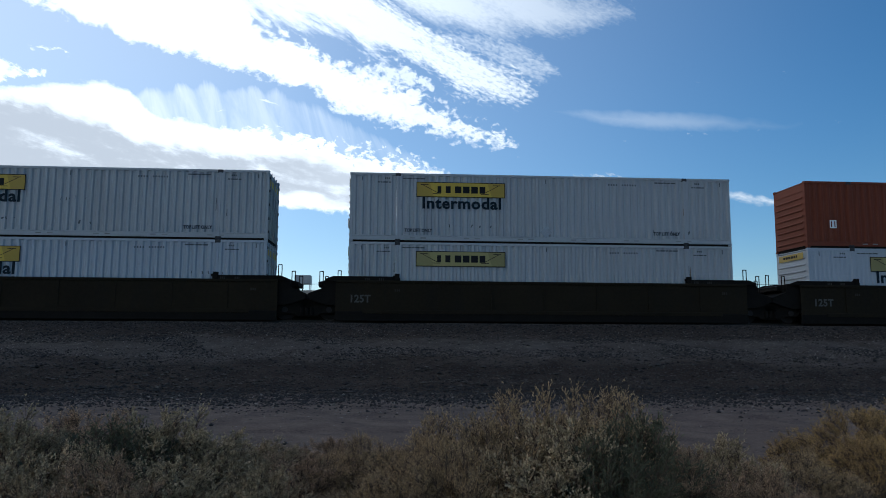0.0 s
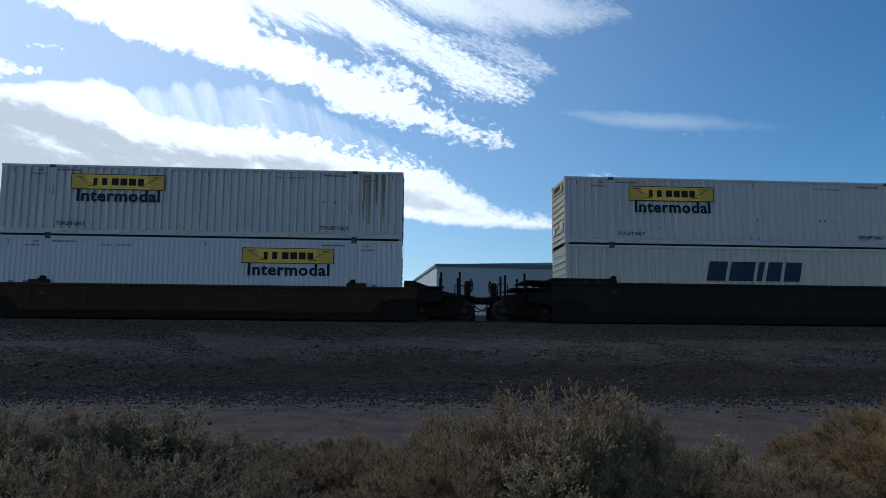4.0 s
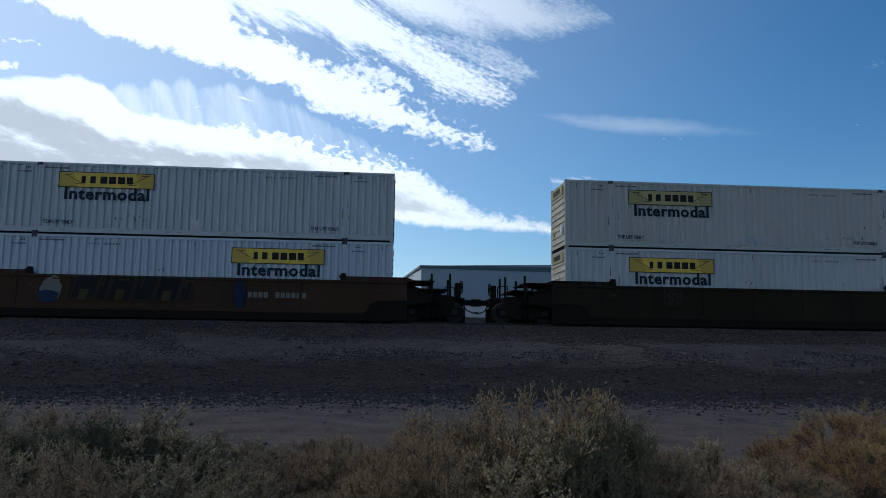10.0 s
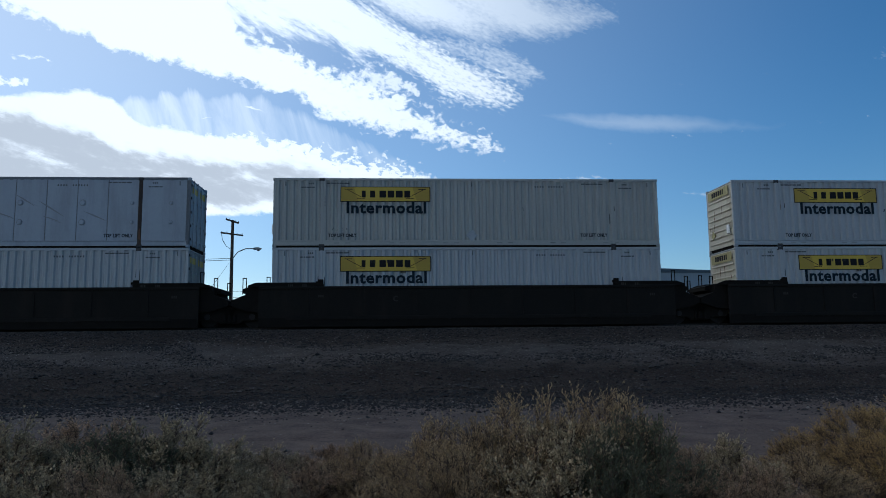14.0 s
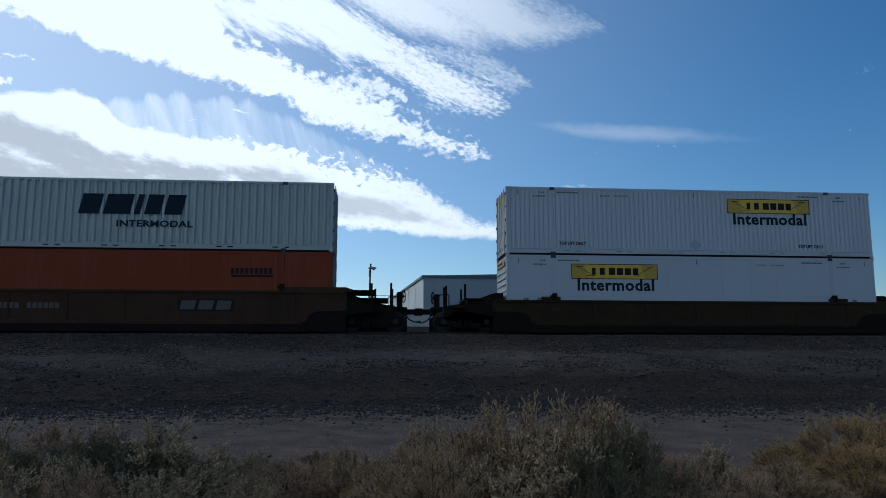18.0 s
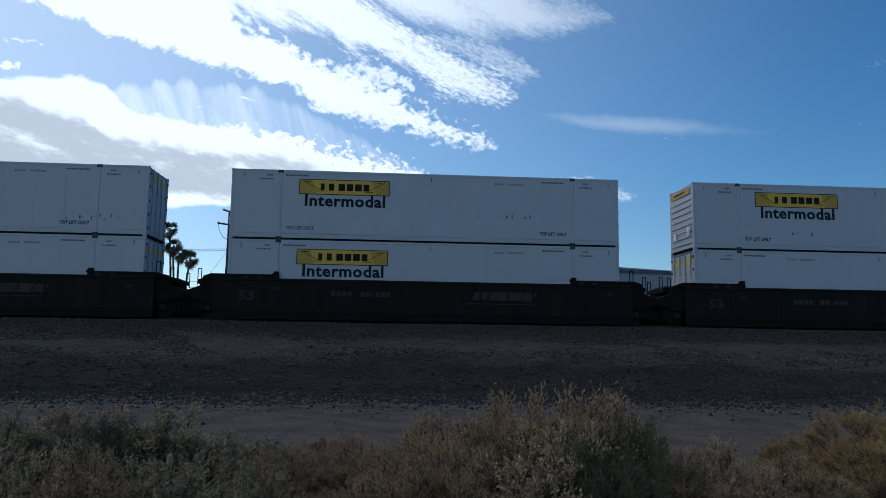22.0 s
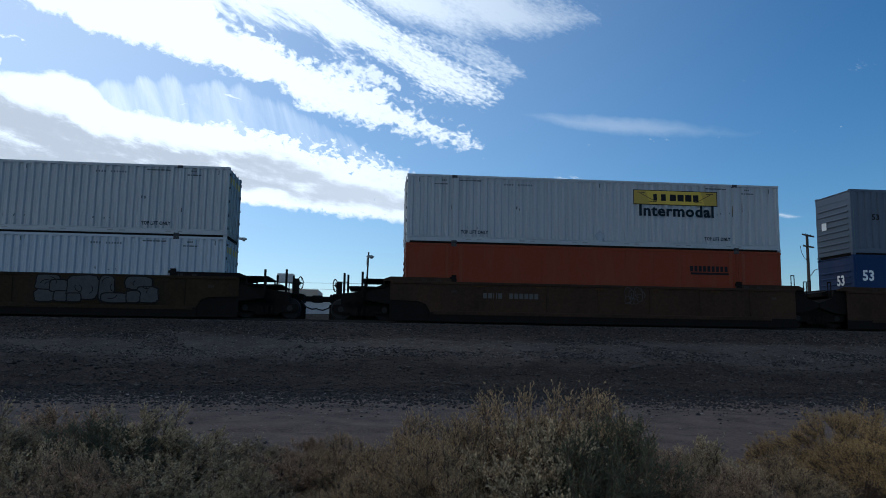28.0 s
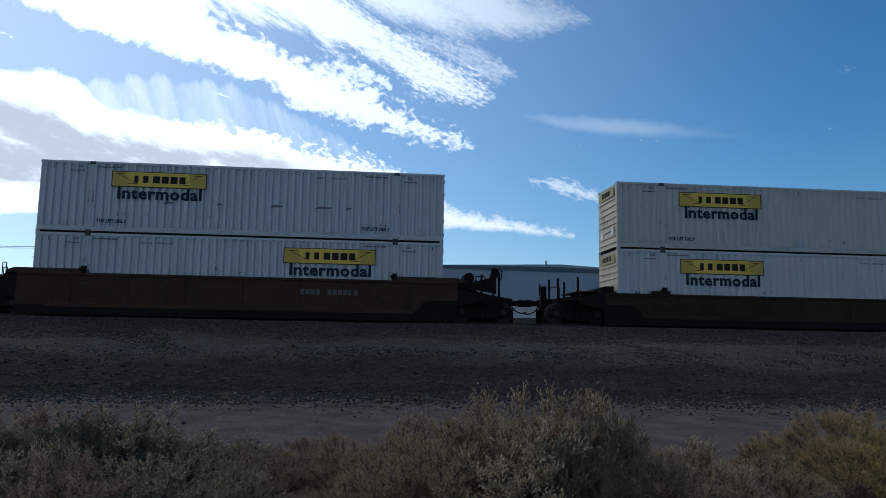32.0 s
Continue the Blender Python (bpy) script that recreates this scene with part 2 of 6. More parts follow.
LEAF_SAGE = mat("grey_green_leaves", (0.4104, 0.3055, 0.1767), 0.95, 0, 0.25, 2, 14, 0.1, island=0.4)
LEAF_SHADED = mat("shaded_olive_leaves", (0.1309, 0.12, 0.0661), 0.95, 0, 0.25, 2, 14, 0.1, island=0.4)
LEAF_TAN = mat("tan_brush_leaves", (0.4143, 0.2694, 0.1597), 0.95, 0, 0.25, 2, 14, 0.1, island=0.4)


# ---- mesh helpers ----
def box(bm, x0, x1, y0, y1, z0, z1, bevel=0.0):
    v = [bm.verts.new((x, y, z)) for x in (x0, x1) for y in (y0, y1) for z in (z0, z1)]
    fs = [bm.faces.new([v[i] for i in q]) for q in
          ((0, 1, 3, 2), (4, 6, 7, 5), (0, 4, 5, 1), (2, 3, 7, 6), (0, 2, 6, 4), (1, 5, 7, 3))]
    if bevel:
        es = {e for f in fs for e in f.edges}
        bmesh.ops.bevel(bm, geom=list(es), offset=bevel, segments=1, affect="EDGES")
    return bm


def prism(bm, outline, y0, y1):
    """An x-z outline, counter-clockwise as seen from -y, given thickness along y."""
    a = [bm.verts.new((x, y0, z)) for x, z in outline]
    b = [bm.verts.new((x, y1, z)) for x, z in outline]
    bm.faces.new(a)
    bm.faces.new(b[::-1])
    k = len(a)
    for i in range(k):
        bm.faces.new((a[(i + 1) % k], a[i], b[i], b[(i + 1) % k]))
    return bm


def rod(bm, p, q, r, r2=None, sides=8):
    p, q = Vector(p), Vector(q)
    d = (q - p).normalized()
    u = d.orthogonal().normalized()
    w = d.cross(u)
    r2 = r if r2 is None else r2
    a = [bm.verts.new(p + (u * math.cos(t) + w * math.sin(t)) * r) for t in [2 * math.pi * i / sides for i in range(sides)]]
    b = [bm.verts.new(q + (u * math.cos(t) + w * math.sin(t)) * r2) for t in [2 * math.pi * i / sides for i in range(sides)]]
    for i in range(sides):
        bm.faces.new((a[i], a[(i + 1) % sides], b[(i + 1) % sides], b[i]))
    bm.faces.new(a[::-1])
    bm.faces.new(b)
    return bm


def ring(bm, c, axis_y, r, tube, sides=16, around=5):
    """A ring in the x-z plane (axis along y) about c."""
    rows = []
    for i in range(sides):
        t = 2 * math.pi * i / sides
        row = []
        for j in range(around):
            s = 2 * math.pi * j / around
            rr = r + tube * math.cos(s)
            row.append(bm.verts.new((c[0] + rr * math.cos(t), c[1] + tube * math.sin(s) * axis_y, c[2] + rr * math.sin(t))))
        rows.append(row)
    for i in range(sides):
        for j in range(around):
            bm.faces.new((rows[i][j], rows[(i + 1) % sides][j], rows[(i + 1) % sides][(j + 1) % around], rows[i][(j + 1) % around]))
    return bm


MESHES = {}


def mesh_of(key, make, material):
    """The mesh of that key, made once and shared."""
    if key not in MESHES:
        bm = bmesh.new()
        make(bm)
        bmesh.ops.recalc_face_normals(bm, faces=bm.faces)
        me = bpy.data.meshes.new(str(key[0]))
        bm.to_mesh(me)
        bm.free()
        me.materials.append(material)
        MESHES[key] = me
    return MESHES[key]


def part(name, key, make, material, parent, label="", at=None):
    """One mesh object under a thing or part; meshes of one key and material are shared."""
    ob = new(name, mesh_of((name, key, material.name), make, material))
    ob.parent = parent
    if at is not None:
        ob.matrix_basis = at
    return tagged(ob, label)


def thing(name, label, category, group="", m=None):
    ob = new(name)
    ob.empty_display_size = 0.3
    if m is not None:
        ob.matrix_basis = m
    return tagged(ob, label, category, group)


def lettering(body, size, material, squash=1.0):
    """Flat raised letters as a mesh, standing in the x-z plane, from x = 0, base at z = 0."""
    key = ("letters", body, size, material.name, squash)
    if key not in MESHES:
        cu = bpy.data.curves.new("letters", "FONT")
        cu.body, cu.size, cu.extrude, cu.resolution_u = body, size, 0.004, 2
        cu.offset, cu.space_character = size * 0.030, 1.07
        ob = bpy.data.objects.new("letters", cu)
        scene.collection.objects.link(ob)
        bpy.context.view_layer.update()
        me = bpy.data.meshes.new_from_object(ob.evaluated_get(bpy.context.evaluated_depsgraph_get()))
        bpy.data.objects.remove(ob)
        me.transform(Matrix.Rotation(radians(90), 4, "X") @ Matrix.Diagonal((squash, 1, 1, 1)))
        me.materials.clear()
        me.materials.append(material)
        MESHES[key] = me
    return MESHES[key]


def letters(name, body, size, material, parent, x, y, z, width=None):
    me = lettering(body, size, material)
    if width:
        xs = [v.co.x for v in me.vertices]
        me = lettering(body, size, material, round(width / (max(xs) - min(xs)), 3))
    ob = new(name, me)
    ob.parent = parent
    ob.matrix_basis = pose(x, y, z)
    return ob


def bars(bm, x0, z0, widths, high, gap=0.03, y=0.0, thick=0.006):
    x = x0
    for w in widths:
        if w > 0:
            box(bm, x, x + w, y - thick, y, z0, z0 + high)
            x += w + gap
        else:
            x -= w
    return x


# ---- ground ----
def height(x, y):
    """The lie of the land: flat behind the camera, dirt road, stony slope, bench, ballast, flat behind the track."""
    pts = ((-5000, 0.0), (4, 0.02), (9, 0.0), (20.2, 0.02), (21.0, 0.07), (22.6, 0.47), (24.3, 1.02), (25.2, 1.20), (26.9, 1.55),
           (27.5, 1.66), (29.3, 2.17), (29.75, 2.22), (33.3, 2.22), (33.8, 2.18), (37.0, 2.1), (43.5, 3.0), (45.5, BACK_Z), (5000, BACK_Z))
    for (a, za), (b, zb) in zip(pts, pts[1:]):
        if y <= b:
            s = (y - a) / (b - a)
            z = za + (zb - za) * s
            break
    near = max(0.0, 1 - abs(y - 18) / 18)
    if near and abs(x) < 70:
        rough = 0.10 if 20.6 < y < 27.2 else (0.03 if y > 29 else 0.05)
        z += rough * noise.noise((x * 0.35, y * 0.55, 0.0)) + 0.35 * rough * noise.noise((x * 1.7, y * 1.9, 3.0))
        z += 0.10 * max(0.0, 1 - abs(y - 25.6) / 1.6) * noise.noise((x * 0.22, 5.0, 1.0))
        if 10 < y < 14:
            z -= 0.035 * (math.exp(-((y - 11.5) / 0.22) ** 2) + math.exp(-((y - 13.2) / 0.22) ** 2))
    return z


def soil_material():
    m = bpy.data.materials.new("desert_soil")
    m.use_nodes = True
    n, l = m.node_tree.nodes, m.node_tree.links
    b = n["Principled BSDF"]
    b.inputs["Roughness"].default_value = 0.95
    b.inputs["Specular IOR Level"].default_value = 0.15
    geo = n.new("ShaderNodeNewGeometry")
    sep = n.new("ShaderNodeSeparateXYZ")
    l.new(geo.outputs["Position"], sep.inputs[0])

    def tex(scale, detail, rough=0.6, sx=1.0):
        t = n.new("ShaderNodeTexNoise")
        mp = n.new("ShaderNodeMapping")
        mp.inputs["Scale"].default_value = (sx, 1, 1)
        l.new(geo.outputs["Position"], mp.inputs[0])
        l.new(mp.outputs[0], t.inputs["Vector"])
        t.inputs["Scale"].default_value, t.inputs["Detail"].default_value, t.inputs["Roughness"].default_value = scale, detail, rough
        return t.outputs["Fac"]

    def math_node(op, a, c):
        t = n.new("ShaderNodeMath")
        t.operation = op
        for i, v in enumerate((a, c)):
            if isinstance(v, (int, float)):
                t.inputs[i].default_value = v
            else:
                l.new(v, t.inputs[i])
        return t.outputs[0]
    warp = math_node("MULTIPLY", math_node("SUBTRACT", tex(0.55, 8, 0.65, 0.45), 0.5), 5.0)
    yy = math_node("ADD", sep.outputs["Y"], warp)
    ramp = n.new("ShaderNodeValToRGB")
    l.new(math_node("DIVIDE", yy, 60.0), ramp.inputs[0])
    el = ramp.color_ramp.elements
    # coloured near-black from 34 to 51, so the gap under the train looks unlit
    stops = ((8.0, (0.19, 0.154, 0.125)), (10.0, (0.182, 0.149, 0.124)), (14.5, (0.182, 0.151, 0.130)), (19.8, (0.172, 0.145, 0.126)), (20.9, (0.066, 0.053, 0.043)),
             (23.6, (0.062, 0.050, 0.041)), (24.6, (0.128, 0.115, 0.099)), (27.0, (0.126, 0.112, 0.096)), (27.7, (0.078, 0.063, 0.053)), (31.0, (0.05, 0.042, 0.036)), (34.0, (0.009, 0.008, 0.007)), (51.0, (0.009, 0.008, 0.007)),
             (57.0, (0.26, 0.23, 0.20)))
    el[0].position, el[0].color = stops[0][0] / 60, (*stops[0][1], 1)
    el[1].position, el[1].color = stops[-1][0] / 60, (*stops[-1][1], 1)
    for y, c in stops[1:-1]:
        e = el.new(y / 60)
        e.color = (*c, 1)
    grain = math_node("ADD", math_node("MULTIPLY", tex(16, 6, 0.8), 0.9), math_node("MULTIPLY", tex(1.1, 5), 0.7))
    rng = n.new("ShaderNodeMapRange")
    rng.inputs[1].default_value, rng.inputs[2].default_value = 0.45, 1.05
    rng.inputs[3].default_value, rng.inputs[4].default_value = 0.22, 1.65
    l.new(grain, rng.inputs[0])
    sc = n.new("ShaderNodeVectorMath")
    sc.operation = "SCALE"
    l.new(ramp.outputs[0], sc.inputs[0])
    l.new(rng.outputs[0], sc.inputs["Scale"])
    tone = n.new("ShaderNodeVectorMath")
    tone.operation, tone.inputs[1].default_value = "MULTIPLY", (0.88, 0.765, 0.70)
    l.new(sc.outputs[0], tone.inputs[0])
    l.new(tone.outputs[0], b.inputs["Base Color"])
    bp = n.new("ShaderNodeBump")
    bp.inputs["Strength"].default_value, bp.inputs["Distance"].default_value = 0.9, 0.06
    l.new(math_node("ADD", tex(14, 6, 0.7), tex(3, 4)), bp.inputs["Height"])
    l.new(bp.outputs[0], b.inputs["Normal"])
    return m


def build_ground():
    xs = [-4500, -1500, -500, -200, -110, -80, -62] + [-50 + 0.32 * i for i in range(313)] + [62, 80, 110, 200, 500, 1500, 4500]
    ys = [-4500, -1000, -200, -40, -10, 0] + [3 + 0.16 * i for i in range(195)] + [35, 36, 37, 38.5, 40, 42, 43.5, 45.5, 50, 65, 90, 150, 400, 1200, 4500]
    verts = [(x, y, height(x, y)) for y in ys for x in xs]
    w = len(xs)
    faces = [(j * w + i, j * w + i + 1, (j + 1) * w + i + 1, (j + 1) * w + i) for j in range(len(ys) - 1) for i in range(w - 1)]
    me = bpy.data.meshes.new("ground")
    me.from_pydata(verts, [], faces)
    me.polygons.foreach_set("use_smooth", [True] * len(faces))
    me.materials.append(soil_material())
    tagged(new("ground", me), "dry desert soil with dirt road and stony railway embankment", "ground", kind="structure")


def scatter(name, label, material, count, area, size, seed, parent=None, sink=0.3):
    """Loose stones as one mesh: squashed eight-sided lumps, sunk into the ground."""
    rng = random.Random(seed)
    verts, faces = [], []
    for _ in range(count):
        x, y = area(rng)
        s = size(rng)
        z = height(x, y) + s * (0.5 - sink)
        a = rng.uniform(0, 6.28)
        ca, sa = math.cos(a), math.sin(a)
        k = len(verts)
        for px, py, pz in ((1, 0, 0), (0.1, 0.9, 0.1), (-0.9, 0.1, 0), (0, -0.8, 0.05), (0.15, 0.1, 0.52), (0, 0, -0.6)):
            px, py, pz = (c * s * rng.uniform(0.6, 1.2) for c in (px, py, pz))
            verts.append((x + px * ca - py * sa, y + px * sa + py * ca, z + pz))
        faces += [(k + i, k + (i + 1) % 4, k + 4) for i in range(4)] + [(k + (i + 1) % 4, k + i, k + 5) for i in range(4)]
    me = bpy.data.meshes.new(name)
    me.from_pydata(verts, [], faces)
    me.materials.append(material)
    ob = tagged(new(name, me), label, "stones", kind="stuff")
    ob.parent = parent
    return ob


def spilled(r):
    """A place on the bench where ballast has run down, in patches."""
    while True:
        x, y = r.uniform(-27, 34), r.uniform(24.0, 28.0)
        if noise.noise((x * 0.33, y * 0.5, 7.0)) > 0.12:
            return x, y


def build_stones():
    scatter("ballast_stones", "coarse dark grey railway ballast along the track", STONE_DARK, 26000,
            lambda r: (r.uniform(-30, 36), 29.8 - abs(r.gauss(0, 1.15))), lambda r: r.uniform(0.022, 0.066), 3)
    scatter("bench_gravel", "fine grey gravel on the bench below the track", STONE_PALE, 12000,
            lambda r: (r.uniform(-27, 34), r.uniform(24.3, 28.6)), lambda r: r.uniform(0.012, 0.036), 8)
    scatter("slope_gravel", "small broken stone covering the embankment slope", STONE_DARK, 26000,
            lambda r: (r.uniform(-25, 32), r.uniform(20.2, 25.4)), lambda r: r.uniform(0.012, 0.04), 9)
    scatter("slope_stones", "dark broken stones on the embankment slope", STONE_DARK, 24000,
            lambda r: (r.uniform(-26, 33), r.gauss(22.4, 1.35)), lambda r: min(0.15, 0.016 + r.expovariate(55)), 4)
    scatter("road_stones", "pale and dark stones strewn beside the dirt road", STONE_PALE, 6000,
            lambda r: (r.uniform(-22, 28), 21.0 - abs(r.gauss(0, 2.9))), lambda r: min(0.06, 0.012 + r.expovariate(85)), 5)
    scatter("verge_stones", "small dark stones on the dirt verge", STONE_BLACK, 26000,
            lambda r: (r.uniform(-22, 28), 21.6 - min(abs(r.gauss(0, 2.0)), 7.5)), lambda r: min(0.08, 0.018 + r.expovariate(62)), 6)
    scatter("spilled_stones", "patches of dark ballast spilled over the bench", STONE_BLACK, 7000, spilled, lambda r: r.uniform(0.02, 0.06), 11)
    scatter("near_stones", "pale stones between the bushes", STONE_PALE, 700,
            lambda r: (r.uniform(-8, 9), r.uniform(6.2, 12)), lambda r: min(0.07, 0.012 + r.expovariate(70)), 7)


def build_track():
    def rail(bm):
        for x0 in range(-150, 150, 12):
            prism(bm, [(x0, 0), (x0 + 11.99, 0), (x0 + 11.99, 0.02), (x0, 0.02)], -0.075, 0.075)
            box(bm, x0, x0 + 11.99, -0.012, 0.012, 0.02, 0.145)
            box(bm, x0, x0 + 11.99, -0.036, 0.036, 0.145, 0.178)
    for side in (-0.755, 0.755):
        ob = new("rail", mesh_of(("rail", 0), rail, RAIL_STEEL))
        ob.matrix_basis = pose(0, MID_Y + side, RAIL_Z - 0.178)
        tagged(ob, "rusty steel rail with a worn head", "rail", "rails of the track", "structure")

    def ties(bm):
        for i in range(-190, 190):
            box(bm, i * 0.55 - 0.11, i * 0.55 + 0.11, -1.3, 1.3, -0.17, 0.0)
    ob = new("railway_ties", mesh_of(("ties", 0), ties, TIE_WOOD))
    ob.matrix_basis = pose(0, MID_Y, RAIL_Z - 0.178)
    tagged(ob, "dark creosoted timber ties bedded in ballast", "railway ties", kind="stuff")


build_ground()
build_stones()
build_track()


# ---- cloud layer ----
# each cloud: bearing, upper edge and lower edge, in degrees
CLOUDS = {
    "upper_streak": [(-32.0, 38.96, 23.53), (-30.37, 38.83, 23.03), (-28.73, 38.7, 22.51), (-27.1, 38.57, 21.96), (-25.47, 38.44, 21.9), (-23.83, 38.31, 21.44), (-22.2, 38.18, 21.01), (-20.57, 38.05, 20.68), (-18.93, 35.26, 20.44), (-17.3, 31.07, 20.28), (-15.67, 26.88, 20.09), (-14.03, 26.21, 19.76), (-12.4, 23.65, 19.49), (-10.77, 22.93, 19.28), (-9.13, 22.4, 19.11), (-7.5, 21.9, 18.85), (-5.87, 21.15, 17.49), (-4.23, 20.46, 17.25), (-2.6, 20.25, 16.91), (-0.97, 19.71, 16.5), (0.67, 19.19, 16.24), (2.3, 17.91, 15.87), (3.93, 17.08, 15.52), (5.56, 16.37, 15.29), (7.2, 16.01, 14.98), (8.83, 14.8, 14.75)],
    "second_streak": [(-16.0, 34, 27), (-14.45, 28.01, 25.0), (-12.9, 26.77, 23.92), (-11.36, 26.96, 23.4), (-9.81, 27.14, 23.17), (-8.26, 27.27, 23.05), (-6.71, 27.24, 22.85), (-5.17, 27.2, 22.47), (-3.62, 26.68, 22.07), (-2.07, 26.08, 21.73), (-0.52, 25.27, 21.52), (1.02, 24.43, 20.91), (2.57, 23.53, 19.62), (4.12, 22.69, 18.65), (5.67, 22.0, 18.38), (7.21, 21.38, 18.26), (8.76, 20.58, 18.34), (10.31, 18.84, 18.55)],
    "third_streak": [(-5.06, 34, 26.05), (-3.28, 34, 26.01), (-1.49, 34.0, 25.15), (0.29, 34.0, 24.23), (2.07, 34.0, 23.58), (3.85, 34.0, 23.35), (5.63, 34.0, 23.04), (7.41, 32.26, 22.79), (9.19, 30.07, 22.71), (10.97, 27.88, 22.76), (12.76, 26.85, 22.89), (14.54, 26.04, 23.17), (16.32, 25.27, 23.56), (18.1, 24.2, 24.04)],
    "ripple_field": [(2.78, 23.61, 22.4), (4.33, 23.58, 21.85), (5.89, 23.56, 21.3), (7.44, 23.16, 20.66), (8.99, 22.57, 19.96), (10.55, 21.71, 19.6), (12.1, 20.24, 20.03)],
    "low_bank": [(-38.0, 17.11, 7.32), (-36.12, 16.6, 7.35), (-34.23, 16.09, 7.39), (-32.35, 15.9, 7.42), (-30.46, 16.3, 7.45), (-28.58, 16.7, 7.49), (-26.7, 17.3, 7.52), (-24.81, 17.71, 7.74), (-22.93, 18.02, 8.11), (-21.04, 17.6, 8.48), (-19.16, 16.19, 8.81), (-17.27, 16.06, 9.11), (-15.39, 15.85, 9.42), (-13.51, 15.81, 9.65), (-11.62, 15.79, 9.86), (-9.74, 15.72, 9.98), (-7.85, 15.35, 9.88), (-5.97, 14.94, 9.74), (-4.09, 14.65, 9.6), (-2.2, 14.29, 9.41), (-0.32, 13.92, 9.22), (1.57, 13.46, 9.07), (3.45, 12.57, 8.93), (5.33, 11.48, 8.82), (7.22, 10.09, 8.72), (9.1, 9.73, 8.6), (10.99, 9.37, 8.46), (12.87, 8.9, 8.3), (14.76, 8.45, 8.15), (16.64, 8.1, 8.01)],
    "grey_heart": [(-38.0, 17.32, 8.59), (-35.03, 17.03, 8.84), (-32.06, 16.75, 9.09), (-29.09, 16.46, 9.34), (-26.12, 16.64, 9.6), (-23.15, 15.33, 9.71), (-20.19, 14.56, 9.77), (-17.22, 14.29, 9.98), (-14.25, 14.3, 10.13), (-11.28, 14.4, 10.17), (-8.31, 14.1, 10.49), (-5.34, 13.4, 10.3), (-2.37, 12.73, 9.99), (0.6, 12.02, 9.67), (3.57, 11.15, 9.44), (6.54, 9.73, 9.29)],
    "ice_fall": [(-21.72, 17.48, 15.55), (-19.82, 18.43, 15.28), (-17.92, 18.91, 14.99), (-16.03, 19.16, 14.7), (-14.13, 19.28, 14.41), (-12.23, 19.36, 14.12), (-10.33, 19.27, 13.83), (-8.44, 18.92, 13.54), (-6.54, 18.02, 13.25), (-4.64, 17.21, 12.96), (-2.74, 16.38, 12.67), (-0.85, 15.34, 12.38), (1.05, 14.21, 12.09), (2.95, 13.1, 11.79)],
    "left_puff": [(-30.46, 18.35, 16.45), (-29.43, 18.49, 16.69), (-28.4, 18.62, 16.96), (-27.38, 18.52, 17.15), (-26.35, 18.15, 17.78)],
    "left_wisp": [(-28.42, 19.39, 19.07), (-27.55, 19.68, 19.2), (-26.69, 19.81, 19.3), (-25.82, 19.76, 19.29), (-24.95, 19.6, 19.27)],
    "between_puffs": [(-4.88, 20.79, 19.64), (-3.51, 21.24, 19.4), (-2.15, 21.35, 19.32), (-0.79, 21.3, 19.33), (0.58, 20.85, 19.08), (1.94, 19.49, 18.86)],
    "fleck": [(-12.08, 17.97, 17.85), (-11.33, 18.01, 17.64), (-10.58, 17.79, 17.45), (-9.83, 17.47, 17.26)],
    "small_fleck": [(-19.92, 16.56, 16.45), (-19.37, 16.67, 16.44), (-18.83, 16.62, 16.5)],
    "low_fleck": [(-14.94, 16.87, 16.75), (-14.4, 17.01, 16.77), (-13.87, 16.98, 16.86)],
    "thin_wisp": [(7.38, 18.59, 17.75), (10.14, 18.28, 17.18), (12.9, 17.97, 16.59), (15.66, 17.69, 15.99), (18.42, 17.43, 15.53), (21.18, 17.08, 15.18), (23.94, 16.62, 14.93), (26.7, 16.06, 14.79), (29.46, 15.5, 14.64)],
    "faint_wisp": [(9.41, 16.33, 16.16), (10.67, 16.27, 16.0), (11.92, 16.05, 15.8), (13.18, 15.77, 15.6)],
    "far_puff": [(12.72, 12.72, 12.28), (14.45, 12.67, 11.65), (16.18, 12.38, 11.09), (17.92, 11.84, 10.77), (19.65, 11.13, 10.79)],
    "far_streak": [(21.3, 11.07, 10.95), (23.16, 10.84, 10.64), (25.01, 10.63, 9.98), (26.86, 10.3, 9.55), (28.72, 9.88, 9.26), (30.57, 9.44, 9.02), (32.42, 8.97, 8.81)],
}


